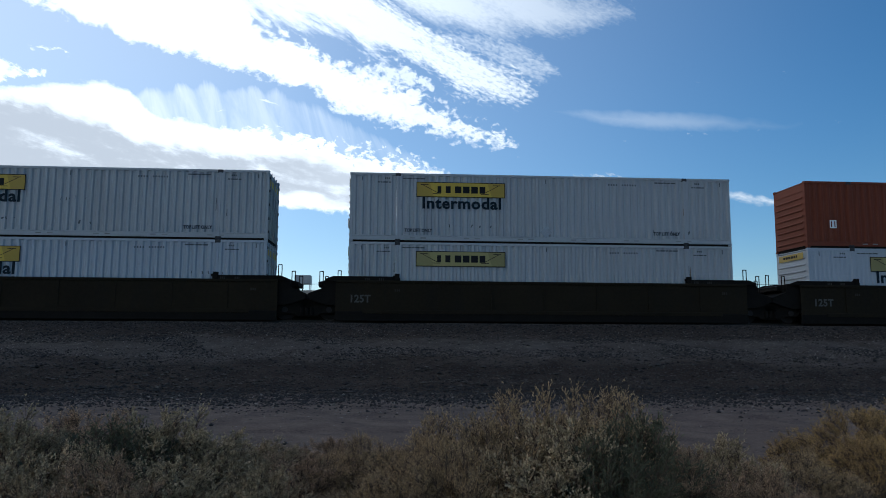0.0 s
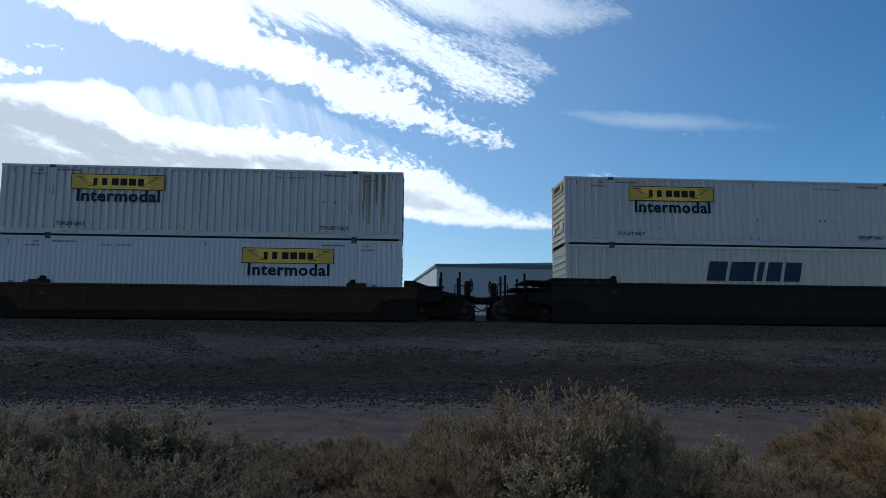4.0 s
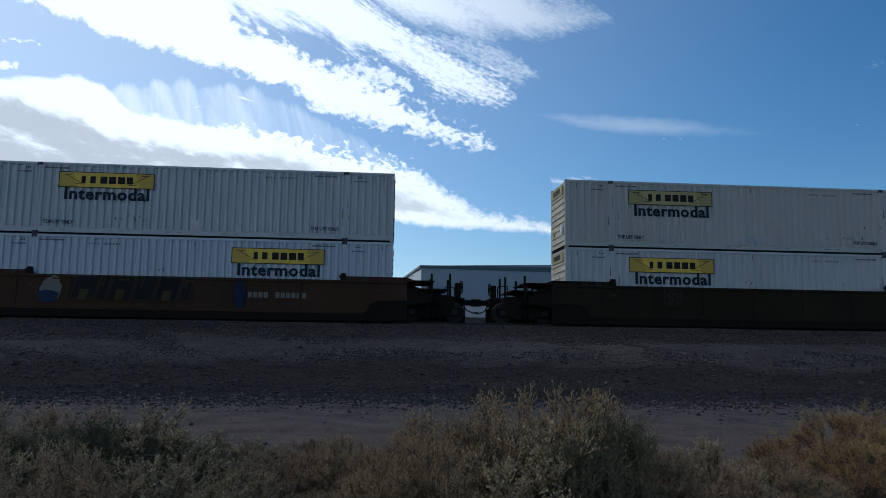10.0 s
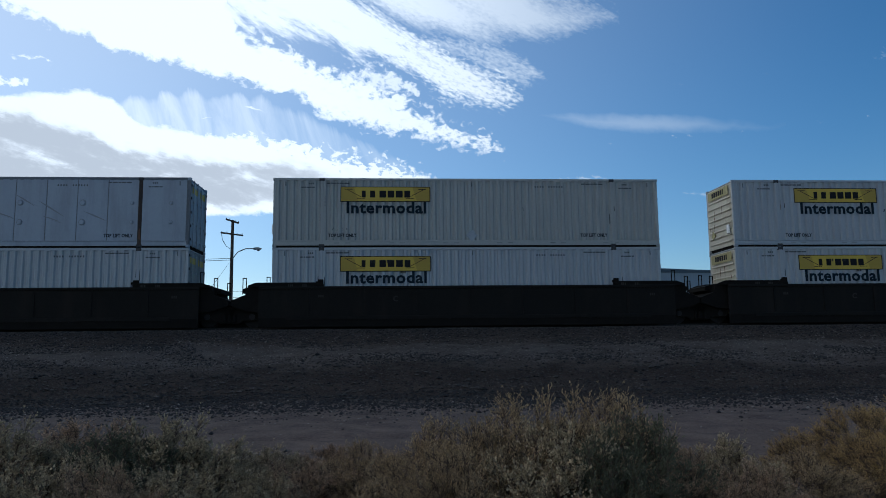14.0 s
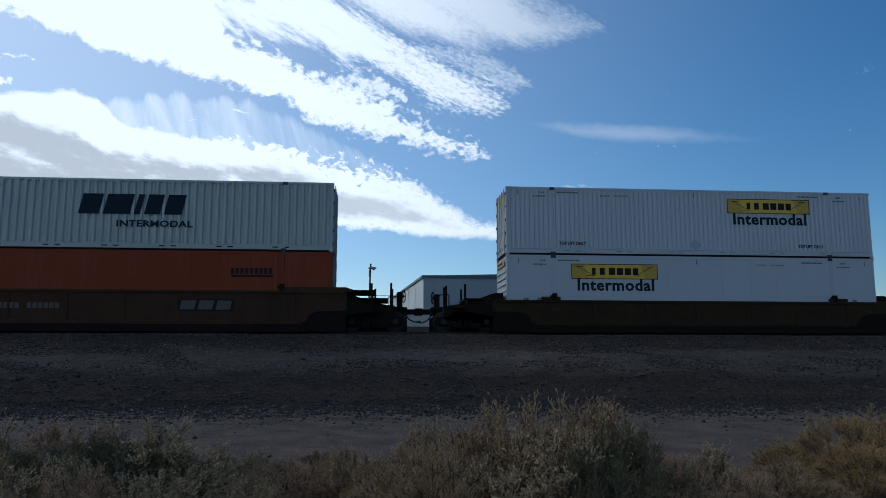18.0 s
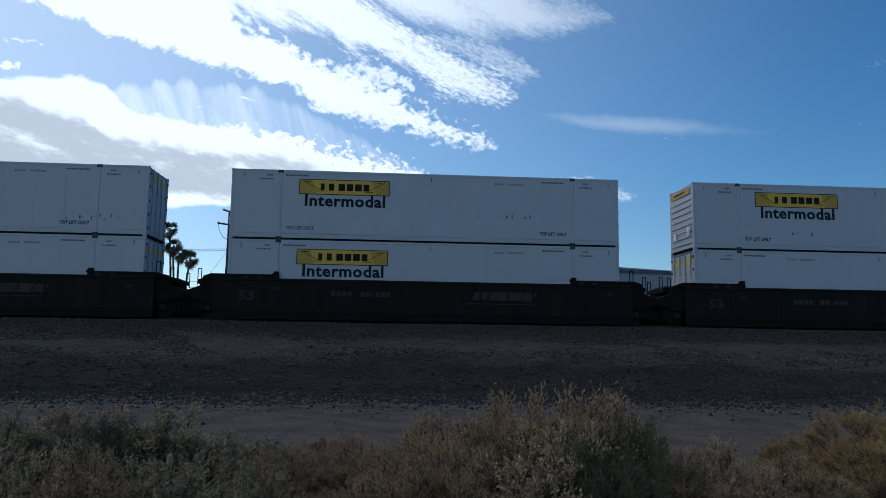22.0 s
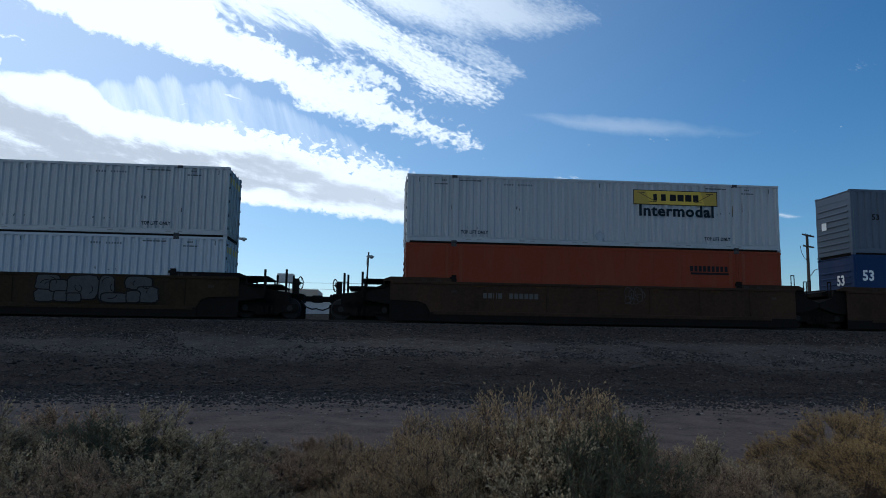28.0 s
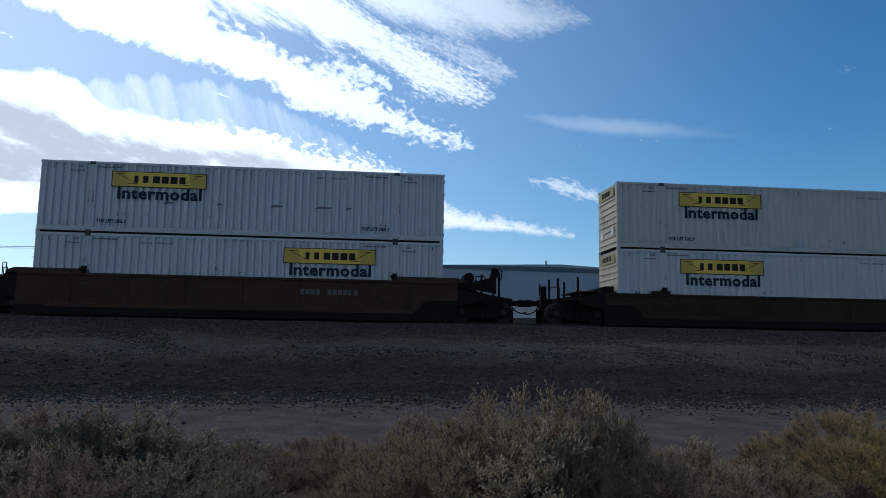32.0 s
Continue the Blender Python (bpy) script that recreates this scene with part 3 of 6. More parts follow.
def cloud_material():
    """Streaks of cloud lit from behind: each fills the space between an upper and a lower edge, frayed by noise."""
    m = bpy.data.materials.new("cloud_layer")
    m.use_nodes = True
    m.cycles.emission_sampling = "NONE"
    n, l = m.node_tree.nodes, m.node_tree.links
    n.clear()

    def put(socket, v):
        if isinstance(v, (int, float, tuple)):
            socket.default_value = v
        else:
            l.new(v, socket)

    def mth(op, a, b=0.0, c=None, clamp=False):
        t = n.new("ShaderNodeMath")
        t.operation, t.use_clamp = op, clamp
        put(t.inputs[0], a)
        put(t.inputs[1], b)
        if c is not None:
            put(t.inputs[2], c)
        return t.outputs[0]

    def vec(op, a, b, out=0):
        t = n.new("ShaderNodeVectorMath")
        t.operation = op
        put(t.inputs[0], a)
        if op == "SCALE":
            put(t.inputs["Scale"], b)
        else:
            put(t.inputs[1], b)
        return t.outputs[out]

    def tex(v, scale, detail, rough=0.55, stretch=(1, 1, 1), turn=0.0, dist=0.0):
        mp = n.new("ShaderNodeMapping")
        mp.inputs["Scale"].default_value, mp.inputs["Rotation"].default_value = stretch, (0, 0, radians(turn))
        l.new(v, mp.inputs[0])
        t = n.new("ShaderNodeTexNoise")
        l.new(mp.outputs[0], t.inputs["Vector"])
        t.inputs["Scale"].default_value, t.inputs["Detail"].default_value = scale, detail
        t.inputs["Roughness"].default_value, t.inputs["Distortion"].default_value = rough, dist
        return t

    def ramp(v, a, b, lo=0.0, hi=1.0, smooth=True):
        t = n.new("ShaderNodeMapRange")
        t.interpolation_type = "SMOOTHSTEP" if smooth else "LINEAR"
        for i, q in enumerate((v, a, b, lo, hi)):
            put(t.inputs[i], q)
        return t.outputs[0]
    tc = n.new("ShaderNodeTexCoord")
    unit = vec("NORMALIZE", tc.outputs["Object"], (0.0, 0.0, 0.0))
    sep = n.new("ShaderNodeSeparateXYZ")
    l.new(unit, sep.inputs[0])
    az = mth("MULTIPLY", mth("ARCTAN2", sep.outputs["X"], sep.outputs["Y"]), 57.29578)
    el = mth("MULTIPLY", mth("ARCSINE", sep.outputs["Z"]), 57.29578)
    com = n.new("ShaderNodeCombineXYZ")
    l.new(az, com.inputs[0])
    l.new(el, com.inputs[1])
    p0 = com.outputs[0]
    w1 = vec("SCALE", vec("SUBTRACT", tex(p0, 0.45, 4).outputs["Color"], (0.5, 0.5, 0.5)), 0.9)
    flat = vec("MULTIPLY", w1, (1.0, 1.0, 0.0))
    p = vec("ADD", p0, flat)

    def sheared(ax, ae, bx, be):
        """A plane of noise drawn out along a slant."""
        g = n.new("ShaderNodeCombineXYZ")
        l.new(mth("MULTIPLY_ADD", el, ae, mth("MULTIPLY", az, ax)), g.inputs[0])
        l.new(mth("MULTIPLY_ADD", el, be, mth("MULTIPLY", az, bx)), g.inputs[1])
        return g.outputs[0]

    def centred(v, *how, **more):
        return mth("SUBTRACT", tex(v, *how, **more).outputs["Fac"], 0.5)
    wsep = n.new("ShaderNodeSeparateXYZ")
    l.new(p, wsep.inputs[0])
    waz, wel = wsep.outputs["X"], wsep.outputs["Y"]
    span = mth("DIVIDE", mth("ADD", waz, 48.0), 100.0)

    def edges(name):
        """Heights of a cloud's upper and lower edge at each bearing."""
        t = n.new("ShaderNodeValToRGB")
        l.new(span, t.inputs[0])
        el_ = t.color_ramp.elements
        rows = CLOUDS[name]
        ends = [(rows[0][0] - 0.3, rows[0][2] - 1.0, rows[0][1] + 1.0)] if rows[0][0] > -30 else []
        rows = ends + rows + [(rows[-1][0] + 0.3, rows[-1][2] - 1.0, rows[-1][1] + 1.0)]
        while len(el_) < len(rows):
            el_.new(0.5)
        for e_, (a_, hi_, lo_) in zip(el_, rows):
            e_.position = (a_ + 48.0) / 100.0
        for e_, (a_, hi_, lo_) in zip(el_, rows):
            e_.color = (hi_ / 50.0, lo_ / 50.0, 0.0, 1.0)
        s_ = n.new("ShaderNodeSeparateColor")
        l.new(t.outputs[0], s_.inputs[0])
        return mth("MULTIPLY", s_.outputs[0], 50.0), mth("MULTIPLY", s_.outputs[1], 50.0)

    def depth(name, soft_hi, soft_lo, most=1.6, grain=0.0, rough_hi=0.0, rough_lo=0.0):
        """How deep inside a cloud a direction lies, in units of its edges' softness; each edge frayed by its own share of the grain."""
        hi_, lo_ = edges(name)
        above = mth("MULTIPLY_ADD", grain, rough_hi, mth("MINIMUM", mth("DIVIDE", mth("SUBTRACT", hi_, wel), soft_hi), most))
        below = mth("MULTIPLY_ADD", grain, rough_lo, mth("MINIMUM", mth("DIVIDE", mth("SUBTRACT", wel, lo_), soft_lo), most))
        return mth("MINIMUM", above, below)
    puffs = centred(sheared(0.8, -0.1, 0.25, 1.25), 0.85, 10, 0.62, dist=0.25)
    lumps = centred(sheared(0.75, -0.2, 0.2, 1.05), 1.9, 6, 0.6, dist=0.4)
    lanes = centred(sheared(0.13, -0.075, 0.52, 0.9), 0.75, 8, 0.6, dist=0.5)
    combed = centred(sheared(0.30, -0.1, 0.38, 1.35), 0.7, 8, 0.66, dist=0.6)
    ripples = centred(sheared(0.95, -0.15, 0.75, 2.1), 2.1, 4, 0.55, dist=0.5)
    fall = centred(sheared(1.0, 0.36, 0.0, 0.22), 0.46, 7, 0.6, dist=0.7)
    patches = centred(sheared(0.14, 0.0, 0.05, 0.42), 1.0, 7, 0.6, dist=0.4)

    def cloud(name, soft_hi, soft_lo, grain, amount, edge=0.5, top=1.0, most=1.6, out=0.0, calm=1.0):
        """Cover of one cloud: out of 0.5 puts the half-clear line on the named edge, 0 the clear line; calm is the lower edge's share of the grain."""
        value = depth(name, soft_hi, soft_lo, most, grain, amount, mth("MULTIPLY", amount, calm))
        return mth("MULTIPLY", ramp(mth("MULTIPLY_ADD", edge, out, value), 0.0, edge), top)
    crumbs = mth("ADD", puffs, mth("MULTIPLY", lumps, ramp(az, -12.0, 3.0, 0.25, 1.0)))
    a = cloud("upper_streak", ramp(az, -12.0, 4.0, 1.5, 1.15), ramp(az, -12.0, 2.0, 1.0, 0.9), crumbs, ramp(az, -14.0, 0.0, 3.3, 3.9), ramp(az, -12.0, 2.0, 0.8, 1.35), 1.0, ramp(az, -12.0, 2.0, 2.2, 1.35), 0.42, 0.75)
    rough = mth("ADD", mth("MULTIPLY", lanes, ramp(az, -5.0, 8.0, 1.6, 0.7)), mth("MULTIPLY", ripples, ramp(az, -6.0, 6.0, 0.3, 1.3)))
    b = cloud("second_streak", 1.2, 1.0, mth("ADD", rough, mth("MULTIPLY", combed, 0.8)), 2.6, ramp(az, -6.0, 8.0, 1.5, 2.2), 0.97, ramp(az, -4.0, 8.0, 1.5, 1.05), 0.3)
    b2 = cloud("third_streak", 2.2, 1.3, mth("ADD", lanes, mth("MULTIPLY", ripples, 0.7)), 1.7, 2.2, ramp(az, -2.0, 17.0, 0.9, 0.6), 1.4, 0.3)
    rip = cloud("ripple_field", 1.0, 1.0, mth("ADD", ripples, mth("MULTIPLY", lanes, 0.6)), 2.4, 2.2, 0.62, 0.8, 0.3)
    bank_grain = mth("ADD", mth("MULTIPLY", puffs, ramp(az, -18.0, -10.0, 0.5, 1.0)), mth("MULTIPLY", lumps, ramp(az, -19.0, -4.0, 0.1, 1.4)))
    c = cloud("low_bank", ramp(az, -20.0, -12.0, 0.9, 1.0), ramp(az, -20.0, 0.0, 0.6, 0.55), bank_grain, mth("MULTIPLY", ramp(az, -16.0, -2.0, 2.4, 4.0), ramp(az, -1.0, 4.0, 1.0, 0.35)), ramp(az, -14.0, 0.0, 0.8, 1.2), 1.0, ramp(az, -10.0, 2.0, 2.2, 1.5), 0.42, 0.32)
    small = mth("MAXIMUM", cloud("left_puff", 0.9, 0.7, crumbs, 3.2, 0.7), cloud("left_wisp", 0.4, 0.4, mth("ADD", combed, lumps), 3.2, 1.1, 0.9))
    small = mth("MAXIMUM", small, cloud("between_puffs", 0.7, 0.6, mth("ADD", lumps, puffs), 3.6, 1.3, 0.85, 0.9, 0.2))
    for name in ("fleck", "small_fleck", "low_fleck"):
        small = mth("MAXIMUM", small, cloud(name, 0.22, 0.22, combed, 2.6, 1.0, 0.9))
    dd = mth("MAXIMUM", cloud("thin_wisp", 0.6, 0.5, mth("ADD", combed, lanes), 0.8, 2.0, mth("MULTIPLY", ramp(az, 8.0, 17.0, 0.10, 0.31), ramp(az, 19.0, 30.0, 1.0, 0.15)), 2.0, 0.1), cloud("faint_wisp", 0.3, 0.3, combed, 1.5, 1.4, 0.18))
    e = mth("MAXIMUM", cloud("far_puff", 0.5, 0.5, mth("ADD", puffs, ripples), 2.6, 1.5, 0.66, 1.6, 0.15), cloud("far_streak", 0.5, 0.5, mth("ADD", puffs, combed), 1.5, 1.0, 0.78))
    # thin rain of ice below the upper streak
    veil = ramp(mth("MULTIPLY_ADD", fall, 1.6, depth("ice_fall", 1.15, 0.8, 2.6)), -0.1, 1.1)
    veil = mth("MULTIPLY", veil, ramp(fall, -0.2, 0.2, 0.44, 0.78))
    veil = mth("MULTIPLY", veil, ramp(az, -20.0, 3.0, 1.0, 0.42, smooth=False))
    # thin high haze about the sun
    to_sun = vec("DOT_PRODUCT", unit, tuple(SUN_DIR), 1)
    haze = mth("MULTIPLY_ADD", ramp(to_sun, 0.80, 1.0, 0.0, 0.20), 1.0, ramp(to_sun, 0.35, 0.97, 0.0, 0.19))
    # the rest of the sky, out of view, is half covered as well
    away = mth("MAXIMUM", ramp(el, 33.0, 50.0), ramp(mth("ABSOLUTE", az), 50.0, 70.0))
    far = mth("MULTIPLY", away, ramp(tex(unit, 2.2, 7, 0.6, (1, 1, 2.5)).outputs["Fac"], 0.52, 0.75, 0.0, 0.10))
    alpha = a
    for other in (b, b2, rip, c, small, dd, e, veil, haze, far):
        alpha = mth("MAXIMUM", alpha, other)
    # thick cloud, seen from below against the light, is grey at heart
    grey = ramp(mth("ADD", mth("MULTIPLY", patches, 3.0), mth("MULTIPLY_ADD", mth("ADD", combed, puffs), 1.3, depth("grey_heart", 1.1, 0.7, 1.0))), -0.15, 1.15)
    grey = mth("MULTIPLY", grey, ramp(az, -16.0, 2.0, 1.0, 0.66))
    flecked = mth("MULTIPLY", ramp(mth("ADD", lumps, puffs), 0.02, 0.30), ramp(az, -14.0, 4.0, 0.05, 0.5))
    flecked = mth("MULTIPLY", flecked, mth("MAXIMUM", a, c))
    grey = mth("MAXIMUM", grey, flecked)
    near_sun = ramp(az, 25.0, -10.0, 0.85, 1.12)
    bright = mth("MULTIPLY", ramp(grey, 0.0, 1.0, 1.0, 0.565), near_sun)
    tint = n.new("ShaderNodeMix")
    tint.data_type = "RGBA"
    l.new(grey, tint.inputs["Factor"])
    tint.inputs["A"].default_value, tint.inputs["B"].default_value = (1.0, 0.99, 0.965, 1), (0.97, 0.97, 0.985, 1)
    em = n.new("ShaderNodeEmission")
    l.new(tint.outputs["Result"], em.inputs["Color"])
    l.new(bright, em.inputs["Strength"])
    tr = n.new("ShaderNodeBsdfTransparent")
    mx = n.new("ShaderNodeMixShader")
    l.new(alpha, mx.inputs[0])
    l.new(tr.outputs[0], mx.inputs[1])
    l.new(em.outputs[0], mx.inputs[2])
    out = n.new("ShaderNodeOutputMaterial")
    l.new(mx.outputs[0], out.inputs[0])
    return m


def build_clouds():
    bm = bmesh.new()
    rows = []
    for j in range(25):
        e = radians(-1.0 + 91.0 * j / 24)
        rows.append([bm.verts.new((3000 * math.cos(e) * math.cos(t), 3000 * math.cos(e) * math.sin(t), 3000 * math.sin(e)))
                     for t in [2 * math.pi * i / 64 for i in range(64)]])
    for j in range(24):
        for i in range(64):
            bm.faces.new((rows[j][(i + 1) % 64], rows[j][i], rows[j + 1][i], rows[j + 1][(i + 1) % 64]))
    me = bpy.data.meshes.new("cloud_backdrop")
    bm.to_mesh(me)
    bm.free()
    me.materials.append(cloud_material())
    return tagged(new("cloud_backdrop", me), "streaks of white backlit cloud drifting over blue sky", "clouds", kind="structure")


clouds = build_clouds()


# ---- containers ----
FADED_SIGNS = (2, 4, 17, 34, 37)
POST = 1.98  # the lifting posts stand this far from the ends


def prism_y(bm, y, z, s):
    """A diamond plate on an end wall."""
    a = [bm.verts.new((-0.058, y + p * s, z + q * s)) for p, q in ((0, -1), (1, 0), (0, 1), (-1, 0))]
    b = [bm.verts.new((-0.03, v.co.y, v.co.z)) for v in a]
    bm.faces.new(a[::-1])
    bm.faces.new(b)
    for i in range(4):
        bm.faces.new((a[i], a[(i + 1) % 4], b[(i + 1) % 4], b[i]))


def corrugated(bm, x0, x1, z0, z1, pitch=0.30, depth=0.068, y=0.0):
    """A pressed steel wall: trapezoid ribs, flat crests at y, troughs set back."""
    count = max(1, round((x1 - x0) / pitch))
    step = (x1 - x0) / count
    xs = []
    for i in range(count):
        a = x0 + i * step
        xs += [(a, y), (a + step * 0.34, y), (a + step * 0.51, y + depth), (a + step * 0.83, y + depth)]
    xs.append((x1, y))
    low = [bm.verts.new((x, yy, z0)) for x, yy in xs]
    high = [bm.verts.new((x, yy, z1)) for x, yy in xs]
    for i in range(len(xs) - 1):
        bm.faces.new((low[i], low[i + 1], high[i + 1], high[i]))


def wall_side(bm, style):
    if style == "ribbed":
        for x0, x1 in ((0.12, POST - 0.06), (POST + 0.06, LEN - POST - 0.06), (LEN - POST + 0.06, LEN - 0.12)):
            corrugated(bm, x0, x1, 0.28, TALL - 0.10)
    elif style == "fine":
        for x0, x1 in ((0.12, POST - 0.06), (POST + 0.06, LEN - POST - 0.06), (LEN - POST + 0.06, LEN - 0.12)):
            corrugated(bm, x0, x1, 0.28, TALL - 0.10, 0.2, 0.022)
    elif style == "quilted":
        box(bm, 0.12, LEN - 0.12, 0.012, 0.03, 0.28, TALL - 0.10)
    else:
        box(bm, 0.12, LEN - 0.12, 0.02, 0.035, 0.28, TALL - 0.10)


def wall_panels(style, paint_mat, wall):
    """The separate sheets of a smooth or quilted wall."""
    bays = ((0.12, POST - 0.06), (POST + 0.06, LEN - POST - 0.06), (LEN - POST + 0.06, LEN - 0.12))
    for x0, x1 in bays:
        k = round((x1 - x0) / 1.2) if style == "quilted" else max(1, round((x1 - x0) / 1.22))
        w = (x1 - x0) / k - (0.04 if style == "quilted" else 0.005)
        for i in range(k):
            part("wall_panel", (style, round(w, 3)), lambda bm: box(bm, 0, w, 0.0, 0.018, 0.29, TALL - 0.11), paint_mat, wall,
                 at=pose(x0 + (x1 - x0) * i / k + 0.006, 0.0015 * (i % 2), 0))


def container(style, paint_mat, label, group, doors="R", logo=None, words=False, brand=None, seed=0):
    """A 53-foot domestic container; x from its one end to the other, near face at y = 0, floor at z = 0."""
    c = thing("shipping_container", label, "container", group)
    rng = random.Random(seed)
    sheeted = style in ("plate", "quilted")
    for at in (pose(0, 0, 0), pose(LEN, WIDE, 0, 0, 0, 180)):
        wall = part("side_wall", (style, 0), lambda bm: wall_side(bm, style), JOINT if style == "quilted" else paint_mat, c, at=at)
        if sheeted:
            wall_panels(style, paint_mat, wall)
    part("roof", 0, lambda bm: box(bm, 0.05, LEN - 0.05, 0.04, WIDE - 0.04, TALL - 0.06, TALL - 0.02), paint_mat, c)
    # near-black, so the recess below the bottom rail shows as a shadow gap
    part("floor", 0, lambda bm: box(bm, 0.05, LEN - 0.05, 0.05, WIDE - 0.05, 0.0, 0.16), GRIME, c)

    def top_rail(bm):
        box(bm, 0.1, LEN - 0.1, -0.004, 0.07, TALL - 0.10, TALL, 0.008)
        for i in range(40):
            x = 0.35 + i * (LEN - 0.7) / 39
            box(bm, x - 0.06, x + 0.06, -0.010, 0.0, TALL - 0.125, TALL - 0.098)
    rim_mat = RIM_GREY if style == "quilted" else paint_mat
    part("top_rail", 0, top_rail, rim_mat, c)
    part("top_rail", 0, top_rail, rim_mat, c, at=pose(LEN, WIDE, 0, 0, 0, 180))

    def bottom_rail(bm):
        for x0, x1 in ((0.1, POST - 0.05), (POST + 0.05, LEN - POST - 0.05), (LEN - POST + 0.05, LEN - 0.1)):
            box(bm, x0, x1, 0.004, 0.05, 0.075, 0.25, 0.008)
            box(bm, x0, x1, -0.008, 0.03, 0.255, 0.285)
    part("bottom_rail", 0, bottom_rail, paint_mat, c)
    part("bottom_rail", 0, bottom_rail, paint_mat, c, at=pose(LEN, WIDE, 0, 0, 0, 180))
    post_mat = GREEN if brand == "slate" else (RUST_BLACK if style == "quilted" else paint_mat)
    for x in (POST, LEN - POST):
        for y, r in ((0, 0), (WIDE, 180)):
            post_half = 0.105 if brand == "slate" else 0.075 if style == "quilted" else 0.055
            part("lifting_post", post_half, lambda bm: box(bm, -post_half, post_half, -0.012, 0.1, 0.0, TALL, 0.01), post_mat, c,
                 "bright green lifting post" if brand == "slate" else "", pose(x, y, 0, 0, 0, r))

            for z in (0.0, TALL - 0.13):
                part("lifting_casting", 0, lambda bm: box(bm, -0.11, 0.11, -0.016, 0.12, 0.0, 0.13, 0.012), CASTING, c, at=pose(x, y, z, 0, 0, r))
    for x in (0.06, LEN - 0.06):
        for y in (0.06, WIDE - 0.06):
            part("corner_post", 0, lambda bm: box(bm, -0.06, 0.06, -0.06, 0.06, 0.1, TALL - 0.1, 0.012), rim_mat, c, at=pose(x, y, 0))

            for z in (0.0, TALL - 0.118):
                part("corner_casting", 0, lambda bm: box(bm, -0.075, 0.075, -0.075, 0.075, 0.0, 0.118, 0.012), paint_mat, c, at=pose(x, y, z))

    def front_wall(bm):
        box(bm, 0.0, 0.03, 0.1, WIDE - 0.1, 0.1, TALL - 0.1)
        box(bm, -0.02, 0.0, 0.18, WIDE - 0.18, TALL - 0.42, TALL - 0.38)

    def door_leaf(bm):
        box(bm, -0.03, 0.03, 0.0, WIDE / 2 - 0.115, 0.12, TALL - 0.12, 0.01)
        for z in (0.75, 1.4, 2.05):
            box(bm, 0.03, 0.042, 0.05, WIDE / 2 - 0.17, z, z + 0.07)

    def lock_rod(bm):
        rod(bm, (0.07, 0, 0.06), (0.07, 0, TALL - 0.05), 0.02, sides=6)
        for z in (0.3, 1.0, 1.9, 2.6):
            box(bm, 0.03, 0.10, -0.05, 0.05, z, z + 0.06)
    ends = {"R": (pose(0, 0, 0), pose(LEN - 0.04, 0, 0)), "L": (pose(LEN, WIDE, 0, 0, 0, 180), pose(0.04, WIDE, 0, 0, 0, 180))}
    front_at, door_at = ends[doors]
    # sunward fronts: brown stains, and the sun's warm brightness put into the paint
    end_mat = END_SUNLIT if paint_mat in (WHITE, CREAM) and doors == "R" else paint_mat
    fw = part("front_wall", 0, front_wall, end_mat, c, "stained ribbed end wall with sunlight in its paint" if end_mat is END_SUNLIT else "ribbed end wall", at=front_at)
    for i in range(8):
        part("end_rib", 0, lambda bm: box(bm, -0.045, 0.0, 0.2, WIDE - 0.2, 0, 0.075, 0.014), end_mat, fw, at=pose(0, 0, 0.28 + i * 0.27))
    if logo:
        sign_low = 0.56 if end_mat is END_SUNLIT else 0.44
        plate = part("end_sign", sign_low, lambda bm: box(bm, -0.052, -0.046, 0.3, WIDE - 0.3, TALL - sign_low, TALL - 0.16), SIGN_OLIVE_PALE if end_mat is END_SUNLIT else YELLOW_DULL, fw, "dull yellow end sign")
        y_at = 0.75
        for w in (0.1, 0.14, 0.17, 0.171, 0.172, 0.15):
            part("sign_block", (sign_low, w), lambda bm: box(bm, -0.058, -0.051, 0, w, 0, sign_low - 0.34), INK, plate, at=pose(0, y_at, TALL - sign_low + 0.1))
            y_at += w + 0.05
        part("document_box", 0, lambda bm: box(bm, -0.09, -0.02, 0.32, 0.55, 0.62, 1.0, 0.015), SIGNWHITE, fw, "small white document box")
        part("placard_holder", "end", lambda bm: prism_y(bm, 1.95, 0.72, 0.2), SIGN_OLIVE_PALE if seed % 3 else SIGNWHITE, fw)
        if end_mat is END_SUNLIT:
            stain = random.Random(700 + seed)

            def runs(bm):
                for _ in range(stain.randint(5, 10)):
                    y, z, h = stain.uniform(0.25, WIDE - 0.3), stain.uniform(0.9, 2.2), stain.uniform(0.15, 0.6)
                    w = stain.uniform(0.02, 0.07)
                    v = [bm.verts.new(q) for q in ((-0.048, y, z), (-0.048, y + w, z), (-0.048, y + w * 0.6, z - h), (-0.048, y + w * 0.4, z - h))]
                    bm.faces.new(v)
            tagged(part("rust_run", ("end", seed), runs, RUST, fw, "brown rust runs"), "brown rust runs", kind="stuff")
    elif brand == "slate":
        part("end_placard", 0, lambda bm: box(bm, -0.05, -0.042, 1.75, 2.1, 1.3, 1.65), SIGNWHITE, fw)
    elif brand == "blue":
        ob = letters("end_number", "53", 0.62, SIGNWHITE, fw, 0, 0, 0, 0.52)
        ob.matrix_basis = pose(-0.046, 1.15, TALL - 1.3, 0, 0, -90)
    # doors turned from the sun: grime, with their shade painted in as well
    door_mat = DOOR_GREY if paint_mat in (WHITE, CREAM, OLD_GREY) and doors == "R" else paint_mat
